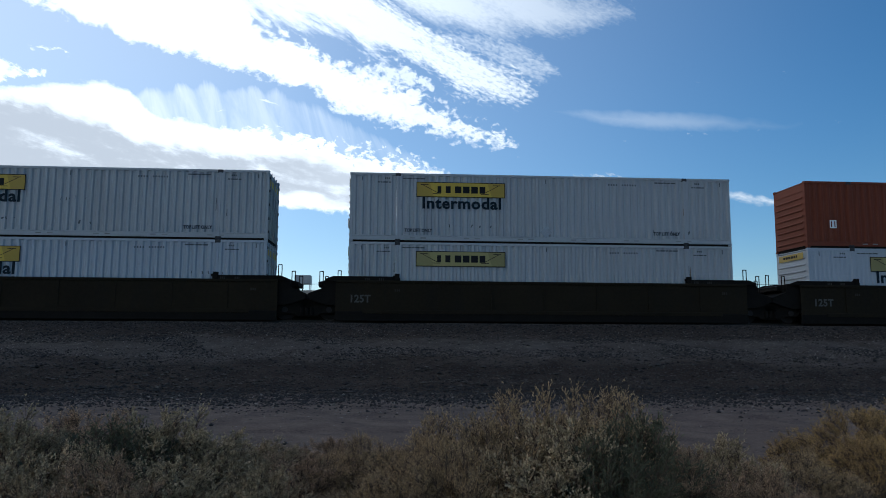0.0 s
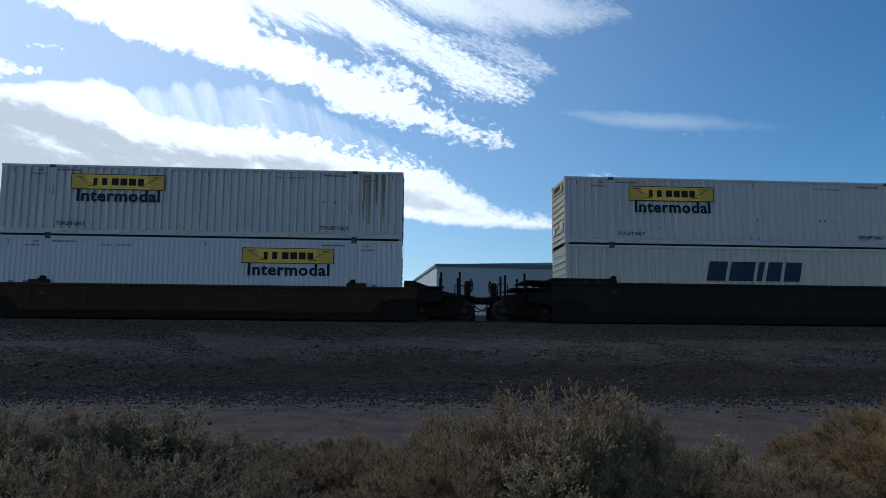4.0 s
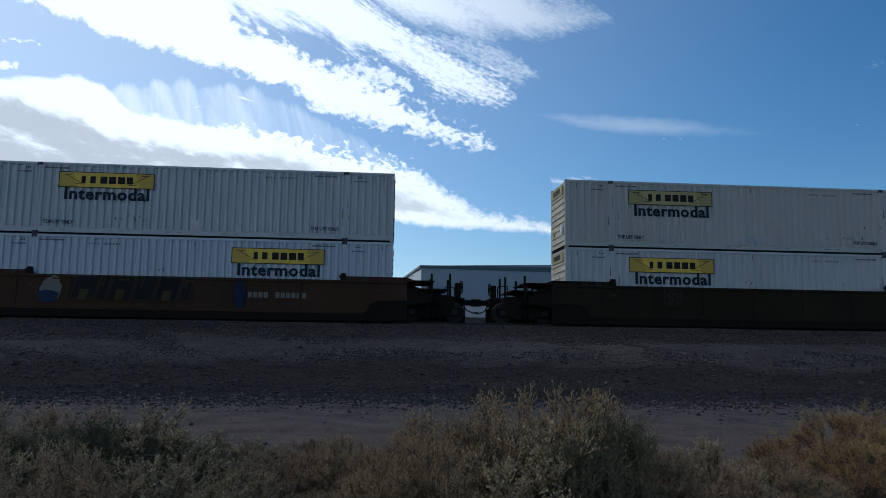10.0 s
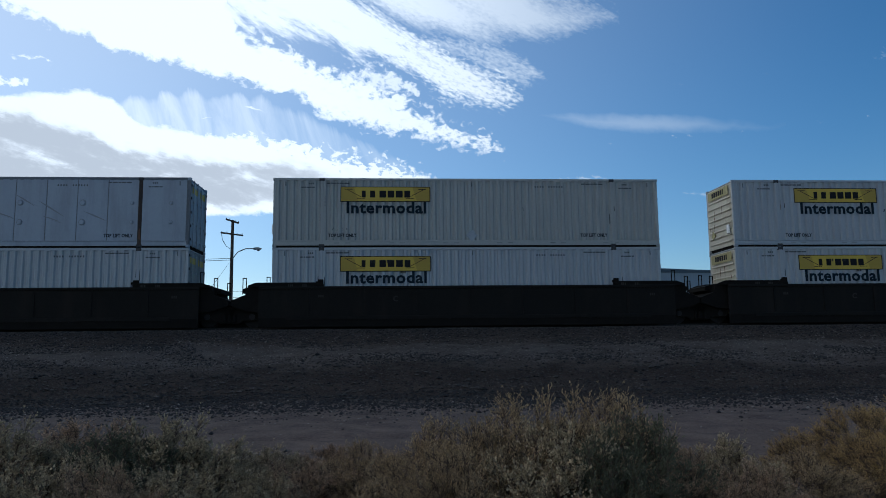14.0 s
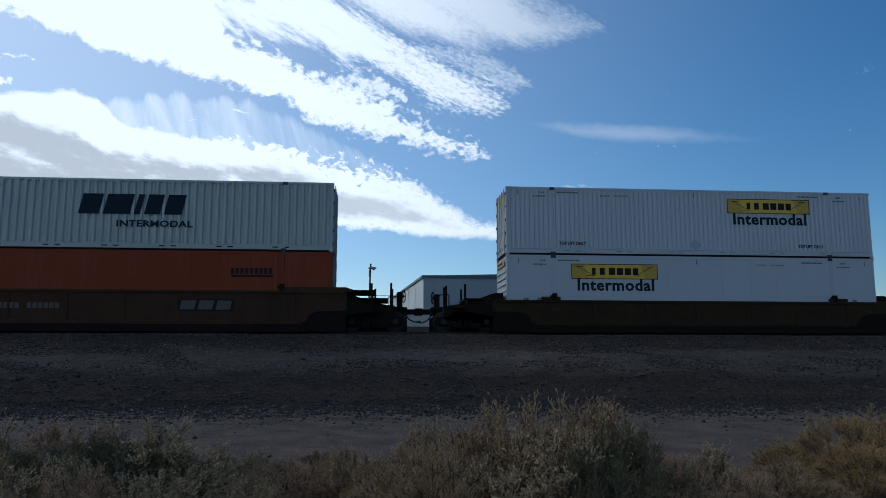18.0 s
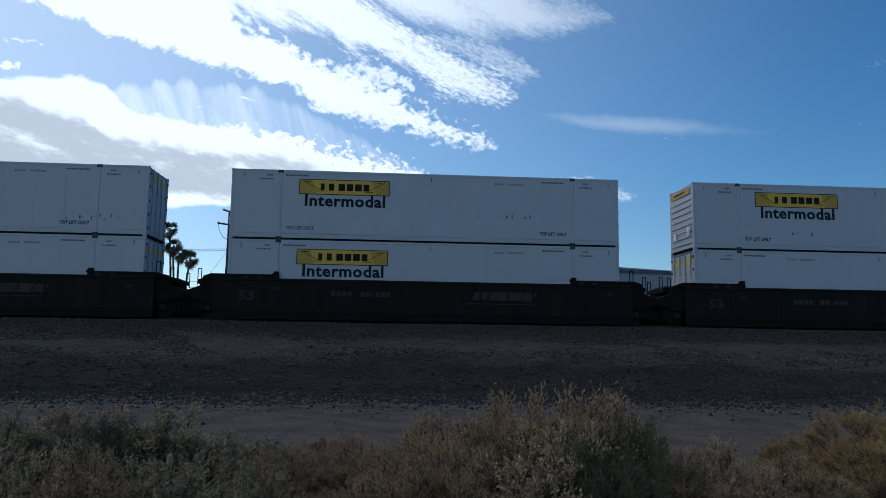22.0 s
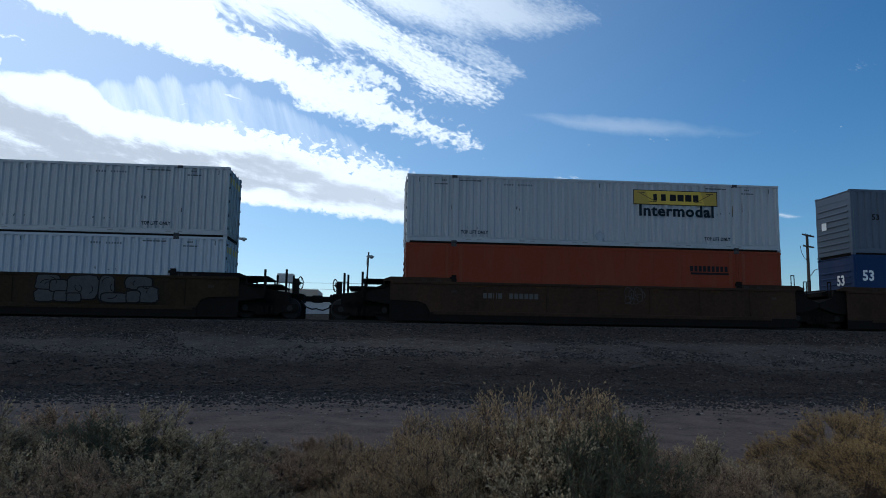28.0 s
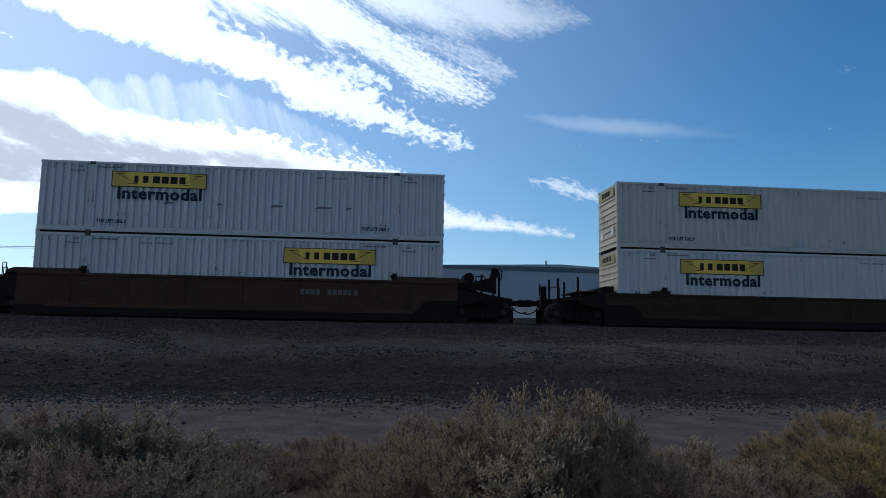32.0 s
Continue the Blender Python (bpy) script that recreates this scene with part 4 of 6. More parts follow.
    for k, y in enumerate((0.11, WIDE / 2 + 0.005)):
        leaf = part("door", 0, door_leaf, door_mat, c, "door leaf with locking rods", door_at @ pose(0, y, 0))
        for r in (0.32, 0.92):
            part("locking_rod", 0, lock_rod, STEEL, leaf, at=pose(0, r, 0))
        for z in (0.3, 0.85, 1.42, 2.0, 2.55):
            part("hinge", 0, lambda bm: box(bm, 0.0, 0.075, -0.035, 0.05, 0, 0.11, 0.012), CASTING, leaf, at=pose(0, 0.0 if k == 0 else WIDE / 2 - 0.13, z))
        if logo:
            part("door_sign", k, lambda bm: box(bm, 0.043, 0.048, 0.15, 1.0, 2.3, 2.55), YELLOW, leaf)

    # signs on the near side
    x0 = {"L": 2.74, "R": 9.66}.get(logo)
    if x0 is not None:
        zt = TALL - 0.36
        sign = part("sign_panel", 0, lambda bm: box(bm, 0, 3.72, -0.012, -0.004, -0.64, 0.0), SIGN_OLIVE if seed in FADED_SIGNS else YELLOW_DULL, c, "faded olive sign panel with a dark edge" if seed in FADED_SIGNS else "yellow sign panel with a dark edge", pose(x0, 0, zt))

        def edge(bm):
            for a, b, d, e in ((0, 3.72, -0.03, 0.0), (0, 3.72, -0.64, -0.61), (0, 0.03, -0.61, -0.03), (3.69, 3.72, -0.61, -0.03)):
                box(bm, a, b, -0.016, -0.008, d, e)
            # a scroll at either end
            for s, x in ((1, 0.28), (-1, 3.44)):
                prism(bm, [(x, -0.14), (x + s * 0.60, -0.46), (x + s * 0.615, -0.445), (x + s * 0.015, -0.125)][::s], -0.016, -0.012)
                prism(bm, [(x - s * 0.10, -0.10), (x + s * 0.22, -0.10), (x + s * 0.22, -0.125), (x - s * 0.10, -0.125)][::-s], -0.016, -0.012)
                prism(bm, [(x + s * 0.40, -0.48), (x + s * 0.74, -0.48), (x + s * 0.74, -0.505), (x + s * 0.40, -0.505)][::-s], -0.016, -0.012)
        part("sign_edge", 0, edge, INK, sign)

        part("name_ground", 0, lambda bm: prism(bm, [(0.72, -0.61), (3.16, -0.61), (2.98, -0.03), (0.56, -0.03)], -0.015, -0.011), SIGN_OLIVE_PALE if seed in FADED_SIGNS else YELLOW, sign, "brighter middle field")

        # plain blocks where the firm's name stands
        x = 0.88
        for w in (0.16, 0.21, 0.27, 0.271, 0.28, 0.24):
            part("name_block", w, lambda bm: box(bm, 0, w, -0.020, -0.014, -0.46, -0.17), INK, sign, at=pose(x, 0, 0))
            x += w + (0.18 if w < 0.22 else 0.07)
        if words:
            letters("lettering", "Intermodal", 0.66, NAVY, c, x0 + 0.22, -0.006, TALL - 1.47, 3.3)
    if brand in (None, "logo"):
        letters("lift_note", "TOP LIFT ONLY", 0.2, NAVY, c, POST + 0.28, -0.004, 0.42, 1.15)
        letters("lift_note", "TOP LIFT ONLY", 0.2, NAVY, c, LEN - POST - 1.4, -0.004, 0.42, 1.15)

    def small_print(bm):
        bars(bm, POST + 0.2, TALL - 0.25, [0.14, 0.2, 0.1, 0.16, 0.2], 0.055, y=-0.001)
        bars(bm, LEN - POST - 1.3, TALL - 0.25, [0.14, 0.2, 0.1, 0.16, 0.2], 0.055, y=-0.001)
        if logo != "R":
            bars(bm, LEN - POST - 3.3, TALL - 0.38, [0.05] * 4 + [-0.15] + [0.05] * 6, 0.075, 0.06, y=-0.001)
        else:
            bars(bm, POST + 2.1, TALL - 0.38, [0.05] * 4 + [-0.15] + [0.05] * 6, 0.075, 0.06, y=-0.001)
        bars(bm, POST - 0.55, TALL - 0.27, [0.05, 0.05, 0.05], 0.07, y=-0.001)
        bars(bm, POST - 0.85, TALL - 0.42, [0.1, 0.06, 0.2, 0.1], 0.05, y=-0.001)
        bars(bm, LEN - POST + 0.45, TALL - 0.27, [0.05, 0.05, 0.05], 0.07, y=-0.001)
        bars(bm, LEN - POST + 0.3, TALL - 0.42, [0.1, 0.06, 0.2, 0.1], 0.05, y=-0.001)
        for x in (0.48, LEN - 0.45, LEN / 2 + 0.1):
            box(bm, x, x + 0.035, -0.006, 0.0, TALL - 0.34, TALL - 0.16)
    if brand is None:
        tagged(part("small_print", logo or "none", small_print, PRINT, c), kind="stuff")

    def placard(bm, s=0.25):
        prism(bm, [(0, -s), (s, 0), (0, s), (-s, 0)], -0.012, -0.004)
    if brand is None and style in ("ribbed", "fine") and seed % 3 != 1:
        part("placard_holder", 0, placard, SIGNWHITE if seed in (36, 37) else STEEL, c, "diamond placard holder", pose(LEN / 2 + 0.1, 0, 0.48))
    if style == "ribbed" and paint_mat in (WHITE, CREAM):
        # dark scrapes where lifting gear has rubbed the posts
        mark = random.Random(900 + seed)
        for x in (POST, LEN - POST):
            for k in range(mark.randint(1, 3)):
                h, w, dx = mark.uniform(0.15, 0.55), mark.uniform(0.018, 0.04), mark.choice((-0.14, -0.08, 0.07, 0.12, 0.3))
                part("scrape", (seed, x, k), lambda bm: prism(bm, [(0, 0), (w, 0.03), (w * 0.8, h), (w * 0.2, h * 0.93)], -0.008, -0.001),
                     mark.choice((PRINT, STICKER, CASTING)), c, at=pose(x + dx, -0.012 if abs(dx) < 0.06 else 0, mark.uniform(0.9, 1.7)))
    if brand is None and style in ("ribbed", "plate"):
        # black scuffs left by straps and handling gear
        rub = random.Random(500 + seed)

        def rubs(bm):
            for _ in range(rub.randint(2, 4)):
                x, z = rub.uniform(2.4, LEN - 2.4), rub.choice((0.55, 0.62, 0.7, 1.1, 1.5))
                for _ in range(rub.randint(2, 5)):
                    w, h = rub.uniform(0.02, 0.09), rub.uniform(0.03, 0.16)
                    lean = rub.uniform(-0.04, 0.04)
                    prism(bm, [(x, z), (x + w * 0.7, z + 0.01), (x + w + lean, z + h), (x + lean + 0.01, z + h * 0.9)], -0.007, -0.001)
                    x += rub.uniform(0.12, 0.5)
                    z += rub.uniform(-0.05, 0.05)
        if style == "ribbed" or seed % 2:
            tagged(part("scuffing", seed, rubs, PRINT, c), "black scuffs from handling gear", kind="stuff")
    if style in ("ribbed", "fine"):
        def slots(bm):
            for i in range(6):
                for dx in (0.0, 0.45):
                    box(bm, POST + 0.5 + i * 2.25 + dx, POST + 0.72 + i * 2.25 + dx, 0.0, 0.01, 0.15, 0.195)
        tagged(part("drain_slot", 0, slots, INK if brand == "slanted" else DOOR_GREY, c), kind="stuff")
    if brand == "slanted":
        def word(bm):
            # plain slanting blocks
            x, lean = 0.0, 0.22
            for w in (0.80, 1.05, 0.24, 0.62, 0.70):
                prism(bm, [(x, 0.0), (x + w, 0.0), (x + w + lean * 0.82, 0.82), (x + lean * 0.82, 0.82)], -0.012, -0.002)
                x += w + 0.16
        part("name_block", "slanted", word, NAVY if paint_mat is GREEN_GREY else SPRAY_BLUE, c, "slanting dark name blocks", pose(6.0, 0, TALL - 1.45))
        if paint_mat is GREEN_GREY:
            letters("lettering", "INTERMODAL", 0.36, NAVY, c, 7.5, -0.004, TALL - 1.95, 3.0)
            letters("lettering", "53ft", 0.36, NAVY, c, 0.95, -0.004, 0.62, 0.45)
    elif brand == "orange":
        def band(bm):
            bars(bm, 0, 0.13, [0.13] * 9, 0.24, 0.06)
            bars(bm, 0.02, 0.0, [1.68], 0.09)
        part("name_block", "orange", band, INK, c, "black name blocks", pose(12.1, -0.002, TALL - 1.05))
        if paint_mat is RUSSET:
            def tag(bm):
                for a, b, d, e in ((0, 0.3, 0, 0.05), (0, 0.3, 0.3, 0.35), (0, 0.05, 0.05, 0.3), (0.25, 0.3, 0.05, 0.3), (0.1, 0.2, 0.05, 0.3)):
                    box(bm, a, b, -0.008, -0.002, d, e)
            part("stencil", 0, tag, SIGNWHITE, c, at=pose(1.05, 0, 0.85))
            part("worn_patch", 0, lambda bm: placard(bm, 0.2), OLD_GREY, c, at=pose(8.25, 0, 1.75))
        else:
            def patches(bm):
                for x, w in ((6.6, 1.2), (8.6, 2.4)):
                    box(bm, x, x + w, -0.006, -0.001, 0.3, TALL - 0.12)
            if seed == 25:
                part("faded_panel", 0, patches, ORANGE_PALE, c, "faded orange wall panels")
            for x in (POST - 0.35, POST + 0.22, LEN - POST - 0.35, LEN - POST + 0.22):
                part("panel_post", 0, lambda bm: box(bm, 0, 0.13, -0.02, 0.04, 0.1, TALL - 0.1, 0.01), ORANGE_PALE, c, at=pose(x, 0, 0))
    elif brand == "slate":
        letters("lettering", "53", 0.34, INK, c, 0.95, -0.004, 1.55, 0.34)
        letters("lettering", "53", 0.34, INK, c, LEN - 1.35, -0.004, 1.45, 0.34)

        def word(bm):
            bars(bm, 0.75, 0.08, [0.16, 0.18, 0.16, 0.14], 0.28, 0.06)

        def leaf_mark(bm):
            prism(bm, [(0.0, 0.30), (0.22, 0.10), (0.46, 0.02), (0.50, 0.20), (0.36, 0.34), (0.42, 0.46), (0.18, 0.44)], -0.008, -0.002)
        part("name_block", "slate", word, NAVY, c, at=pose(3.45, -0.002, TALL - 1.05))
        part("firm_mark", "slate", leaf_mark, GREEN, c, "green leaf-like firm's mark", pose(3.45, 0, TALL - 1.1))
        part("placard", 0, lambda bm: placard(bm, 0.2), SIGNWHITE, c, "white diamond placard", pose(12.55, 0, TALL - 0.95))

        def hooks(bm):
            for x in (POST + 0.35, LEN - POST - 0.4):
                for z in (0.5, TALL - 0.38):
                    bars(bm, x, z, [0.03, 0.03], 0.14, 0.1)
                    box(bm, x, x + 0.16, -0.006, 0.0, z + 0.14, z + 0.16)
        part("small_print", "slate", hooks, PALE_INK, c)
    elif brand == "blue":
        letters("lettering", "53", 0.62, SIGNWHITE, c, 0.38, -0.004, TALL - 1.12, 0.52)
        part("placard", 0, lambda bm: placard(bm, 0.22), SIGNWHITE, c, "white diamond placard", pose(8.25, 0, TALL - 0.68))

        def crest(bm):
            for a, b, d, e in ((0, 2.1, 0, 0.03), (0, 2.1, 1.0, 1.03), (0, 0.03, 0.03, 1.0), (2.07, 2.1, 0.03, 1.0)):
                box(bm, a, b, -0.012, -0.002, d, e)
            bars(bm, 0.22, 0.62, [0.17, 0.17, 0.15], 0.24, 0.05, y=-0.002)
            bars(bm, 0.22, 0.22, [0.1, 0.16, 0.16, 0.06, 0.12, 0.1, 0.06, 0.12, 0.13], 0.2, 0.05, y=-0.002)
            for i in range(12):
                t0, t1 = radians(-75 + i * 14), radians(-75 + (i + 1) * 14)
                r0, r1 = 0.42, 0.42 + 0.07 * math.sin((i + 0.5) / 12 * math.pi)
                prism(bm, [(1.5 + r0 * math.cos(t0), 0.5 + r0 * math.sin(t0)), (1.5 + r1 * math.cos(t0), 0.5 + r1 * math.sin(t0)),
                           (1.5 + r1 * math.cos(t1), 0.5 + r1 * math.sin(t1)), (1.5 + r0 * math.cos(t1), 0.5 + r0 * math.sin(t1))], -0.012, -0.002)
        part("crest", 0, crest, SIGNWHITE, c, "white outlined firm's mark", pose(11.6, 0, TALL - 1.42))
        part("white_stripe", 0, lambda bm: box(bm, 0, 0.025, -0.008, -0.002, 0.3, TALL - 0.3), PALE_INK, c, at=pose(POST + 0.42, 0, 0))
    if seed == 4:
        part("torn_sticker", 0, lambda bm: box(bm, 0, 1.28, -0.008, -0.002, 0, 0.4), STICKER, c, "brown torn sticker", pose(6.95, 0, TALL - 0.54))
        part("sticker_tail", 0, lambda bm: box(bm, 1.2, 1.28, -0.009, -0.003, -0.2, 0.0), STICKER, c, at=pose(6.95, 0, TALL - 0.54))
    elif seed == 7:
        def runs(bm):
            for k, (x, h) in enumerate(((14.5, 1.9), (14.72, 2.1), (15.02, 1.3), (15.3, 2.0))):
                prism(bm, [(x + 0.03, TALL - 0.12 - h), (x + 0.06, TALL - 0.12 - h), (x + 0.11, TALL - 0.12), (x, TALL - 0.12)], -0.006, -0.001)
        part("rust_run", 0, runs, STICKER, c, "brown rust runs")
    elif seed == 43:
        for x, w in ((4.8, 0.35), (6.9, 0.2), (9.0, 0.5), (10.8, 0.7), (12.1, 0.22)):
            part("scuff", w, lambda bm: prism(bm, [(0, 0), (w, 0.03), (w * 1.1, 0.09), (w * 0.3, 0.11)], -0.006, -0.001), PRINT, c, at=pose(x, 0, 1.25))
    if style == "quilted":
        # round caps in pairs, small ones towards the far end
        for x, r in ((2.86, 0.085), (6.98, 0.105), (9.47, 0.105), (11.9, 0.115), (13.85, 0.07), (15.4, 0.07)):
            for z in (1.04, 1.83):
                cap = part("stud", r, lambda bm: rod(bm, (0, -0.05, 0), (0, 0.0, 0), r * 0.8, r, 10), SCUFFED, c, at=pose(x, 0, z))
                # flat dark ring: the cap's shade on the wall, put into the colour
                part("washer", r, lambda bm: rod(bm, (0, -0.004, 0), (0, 0.0, 0), r * 1.2, r * 1.2, 10), SCUFF_SHADE_GREY, cap, "dark ring, painted shade of the cap")
        part("post_rust", 0, lambda bm: prism(bm, [(-0.05, 1.3), (0.03, 1.2), (0.04, 1.6), (0.06, 2.0), (-0.01, 2.15), (-0.05, 1.9)], -0.02, -0.01), RUST, c, "rust-brown bare steel", pose(POST, 0, 0))
        part("post_rust", 1, lambda bm: prism(bm, [(-0.04, 0.35), (0.05, 0.3), (0.03, 0.6), (0.0, 0.8), (-0.04, 0.62)], -0.02, -0.01), RUST, c, "rust-brown bare steel", pose(LEN - POST, 0, 0))
        for k, (x, z, w, h) in enumerate(((3.4, 1.7, 0.9, -0.35), (5.2, 1.75, 1.1, -0.5), (6.4, 1.2, 0.6, -0.2), (8.3, 1.5, 0.9, -0.3), (10.1, 1.95, 1.1, -0.7), (10.3, 1.3, 0.7, -0.25),
                                          (11.9, 1.5, 0.9, -0.4), (4.6, 1.1, 0.5, -0.2), (0.5, 1.7, 0.5, -0.2), (9.2, 2.2, 0.8, -0.5))):
            part("scuff", k, lambda bm: prism(bm, [(0, 0), (w * 0.5, h * 0.55), (w, h), (w * 0.96, h + 0.045), (w * 0.45, h * 0.45 + 0.05)][::-1], -0.006, -0.001),
                 SCUFF_SHADE_GREY, c, at=pose(x, 0, z))
            part("scuff", (k, 1), lambda bm: prism(bm, [(0, 0), (w, h * 0.8), (w * 0.96, h * 0.8 + 0.025)], -0.006, -0.001), SCUFF_SHADE_GREY, c, at=pose(x + 0.15, 0, z - 0.12))
        part("placard_frame", 0, lambda bm: [prism(bm, q, -0.014, -0.002) for q in
             ([(0, -0.25), (0.25, 0), (0.22, 0), (0, -0.22)], [(0.25, 0), (0, 0.25), (0, 0.22), (0.22, 0)], [(0, 0.25), (-0.25, 0), (-0.22, 0), (0, 0.22)], [(-0.25, 0), (0, -0.25), (0, -0.22), (-0.22, 0)])],
             PRINT, c, at=pose(LEN / 2 + 0.1, 0, 0.85))
    return c


# ---- well cars ----
SILL = 3.98 - RAIL_Z   # tops of the side sills above the rail


def truck_parts(parent, x):
    """A two-axle truck standing on the rails at x in the car's space (z = 0 at the rail, y = 0 mid-track)."""
    def frame_side(bm):
        prism(bm, [(-1.25, 0.38), (-1.1, 0.28), (-0.55, 0.28), (-0.4, 0.16), (0.4, 0.16), (0.55, 0.28), (1.1, 0.28), (1.25, 0.38),
                   (1.2, 0.60), (0.75, 0.62), (0.45, 0.82), (-0.45, 0.82), (-0.75, 0.62), (-1.2, 0.60)], -0.08, 0.08)
        for s in (-0.2, 0.0, 0.2):
            rod(bm, (s, -0.1, 0.22), (s, -0.1, 0.5), 0.07, sides=8)
    frame = part("truck", 0, lambda bm: box(bm, -0.28, 0.28, -1.1, 1.1, 0.34, 0.78, 0.04), GRIME, parent, at=pose(x, 0, 0))
    for y in (-1.02, 1.02):
        part("side_frame", 0, frame_side, GRIME, frame, at=pose(0, y, 0, 0, 0, 0 if y < 0 else 180))
    # dark plates added to block the view between the wheels, as deep shade would
    for y in (-0.6, 0.6):
        part("brake_beam", 0, lambda bm: prism(bm, [(-1.38, -0.03), (1.38, -0.03), (1.38, 0.62), (0.4, 0.74), (-0.4, 0.74), (-1.38, 0.62)], -0.02, 0.02), GRIME, frame, at=pose(0, y, 0))
    for dx in (-0.89, 0.89):
        def axle(bm):
            rod(bm, (0, -0.95, 0.42), (0, 0.95, 0.42), 0.08, sides=8)
            for s in (-1, 1):
                rod(bm, (0, s * 0.70, 0.42), (0, s * 0.83, 0.42), 0.42, 0.40, sides=24)
                rod(bm, (0, s * 0.675, 0.42), (0, s * 0.70, 0.42), 0.445, sides=24)
                rod(bm, (0, s * 0.95, 0.42), (0, s * 1.12, 0.42), 0.12, sides=10)
        part("wheelset", 0, axle, WHEEL, frame, at=pose(dx, 0, 0))


def stroke(bm, a, b, w, y0, y1):
    dx, dz = b[0] - a[0], b[1] - a[1]
    d = math.hypot(dx, dz) + 1e-6
    ex, ez = dx / d * w * 0.8, dz / d * w * 0.8
    nx, nz = -dz / d * w, dx / d * w
    prism(bm, [(a[0] - nx - ex, a[1] - nz - ez), (a[0] + nx - ex, a[1] + nz - ez), (b[0] + nx + ex, b[1] + nz + ez), (b[0] - nx + ex, b[1] - nz + ez)][::-1], y0, y1)


def spray_piece(name, car, face, bm, material):
    me = bpy.data.meshes.new(name)
    bm.to_mesh(me)
    bm.free()
    me.materials.append(material)
    ob = tagged(new(name, me), kind="stuff")
    ob.parent = car
    ob.matrix_basis = pose(0, face, 0)
    return ob


def blob(bm, x, z, rx, rz, y0, y1, rng, power=0.75, rough=0.06):
    """A rounded, slightly uneven patch."""
    out = []
    for i in range(22):
        t = 2 * math.pi * i / 22
        c, q = math.cos(t), math.sin(t)
        k = 1 + rng.uniform(-rough, rough)
        out.append((x + rx * k * math.copysign(abs(c) ** power, c), z + rz * k * math.copysign(abs(q) ** power, q)))
    prism(bm, out, y0, y1)


def graffiti_ground(car, rng, x0, x1, z0, z1, face, material):
    k = max(4, round((x1 - x0) / 0.35))
    low = [(x0 + (x1 - x0) * i / k, z0 + rng.uniform(0.0, 0.12)) for i in range(k + 1)]
    high = [(px + rng.uniform(-0.1, 0.1), z1 - rng.uniform(0.0, 0.14)) for px, _ in low[::-1]]
    spray_piece("graffiti_ground", car, face, prism(bmesh.new(), low + high, -0.0008, 0.0), material)


def bubbles(car, rng, x0, x1, z0, z1, fill, line, face, rim=0.035, power=0.75, wide=0.95):
    """Fat overlapping spray-paint bubbles, each with a dark rim and a few inner curves; no letters."""
    n = max(2, round((x1 - x0) / wide))
    step, high = (x1 - x0) / n, z1 - z0
    for i in range(n):
        x = x0 + step * (i + 0.5)
        lift = 0.010 * (i % 2)
        fm, lm = bmesh.new(), bmesh.new()
        forms = (((-0.18, 0.7, 0.36, 0.27), (-0.25, 0.22, 0.30, 0.2), (0.2, 0.58, 0.27, 0.2), (0.28, 0.2, 0.2, 0.18)),
                 ((-0.2, 0.5, 0.22, 0.46), (0.12, 0.17, 0.42, 0.16)),
                 ((0.0, 0.55, 0.46, 0.42), (-0.28, 0.16, 0.2, 0.14)),
                 ((-0.12, 0.74, 0.40, 0.22), (0.2, 0.3, 0.32, 0.27), (-0.28, 0.22, 0.2, 0.2)))
        shapes = [(dx * step, dz * high, rx * step * 1.12, rz * high) for dx, dz, rx, rz in forms[(2 * i + i // 2) % 4]]
        for k, (dx, dz, rx, rz) in enumerate(shapes):
            state = rng.getstate()
            blob(lm, x + dx, z0 + dz, rx + rim, rz + rim, -0.002 - lift - 0.0026 * k, -0.001, rng, power)
            rng.setstate(state)
            blob(fm, x + dx, z0 + dz, rx, rz, -0.0033 - lift - 0.0026 * k, -0.001, rng, power)
        for _ in range(3):
            a0, r0 = rng.uniform(0, 6.28), rng.uniform(0.12, 0.26)
            cx, cz = x + rng.uniform(-0.25, 0.25) * step, z0 + rng.uniform(0.3, 0.75) * high
            arc = [(cx + r0 * math.cos(a0 + 0.45 * q), cz + r0 * 0.8 * math.sin(a0 + 0.45 * q)) for q in range(5)]
            for p, q in zip(arc, arc[1:]):
                if z0 + 0.05 < min(p[1], q[1]) and max(p[1], q[1]) < z1 - 0.05:
                    stroke(lm, p, q, 0.014, -0.0125 - lift, -0.0115 - lift)
        spray_piece("graffiti", car, face, fm, fill)
        spray_piece("graffiti_outline", car, face, lm, line)


def slant_blocks(car, widths, x, z0, z1, fill, line, face, lean=0.25, rim=0.025):
    """A row of plain leaning blocks with a thin rim, broken by a pale nick at foot or head."""
    high = z1 - z0
    for i, w in enumerate(widths):
        fm, lm = bmesh.new(), bmesh.new()
        prism(lm, [(x - rim, z0 - rim), (x + w + rim, z0 - rim), (x + w + rim + lean * high, z1), (x - rim + lean * high, z1)], -0.003, -0.001)
        nick, half = w * 0.3, z0 + high * 0.42
        if i % 2:
            prism(fm, [(x, z0), (x + w, z0), (x + w + lean * high, z1 - 0.02), (x + lean * high, z1 - 0.02)], -0.006, -0.002)
            stroke(lm, (x + nick + lean * high * 0.55, z0 + high * 0.55), (x + nick + lean * high * 0.9, z0 + high * 0.9), 0.02, -0.0085, -0.0065)
        else:
            prism(fm, [(x, z0), (x + nick, z0), (x + nick + lean * high * 0.42, half), (x + w - nick + lean * high * 0.42, half), (x + w - nick, z0), (x + w, z0),
                       (x + w + lean * high, z1 - 0.02), (x + lean * high, z1 - 0.02)], -0.006, -0.002)
        spray_piece("graffiti", car, face, fm, fill)
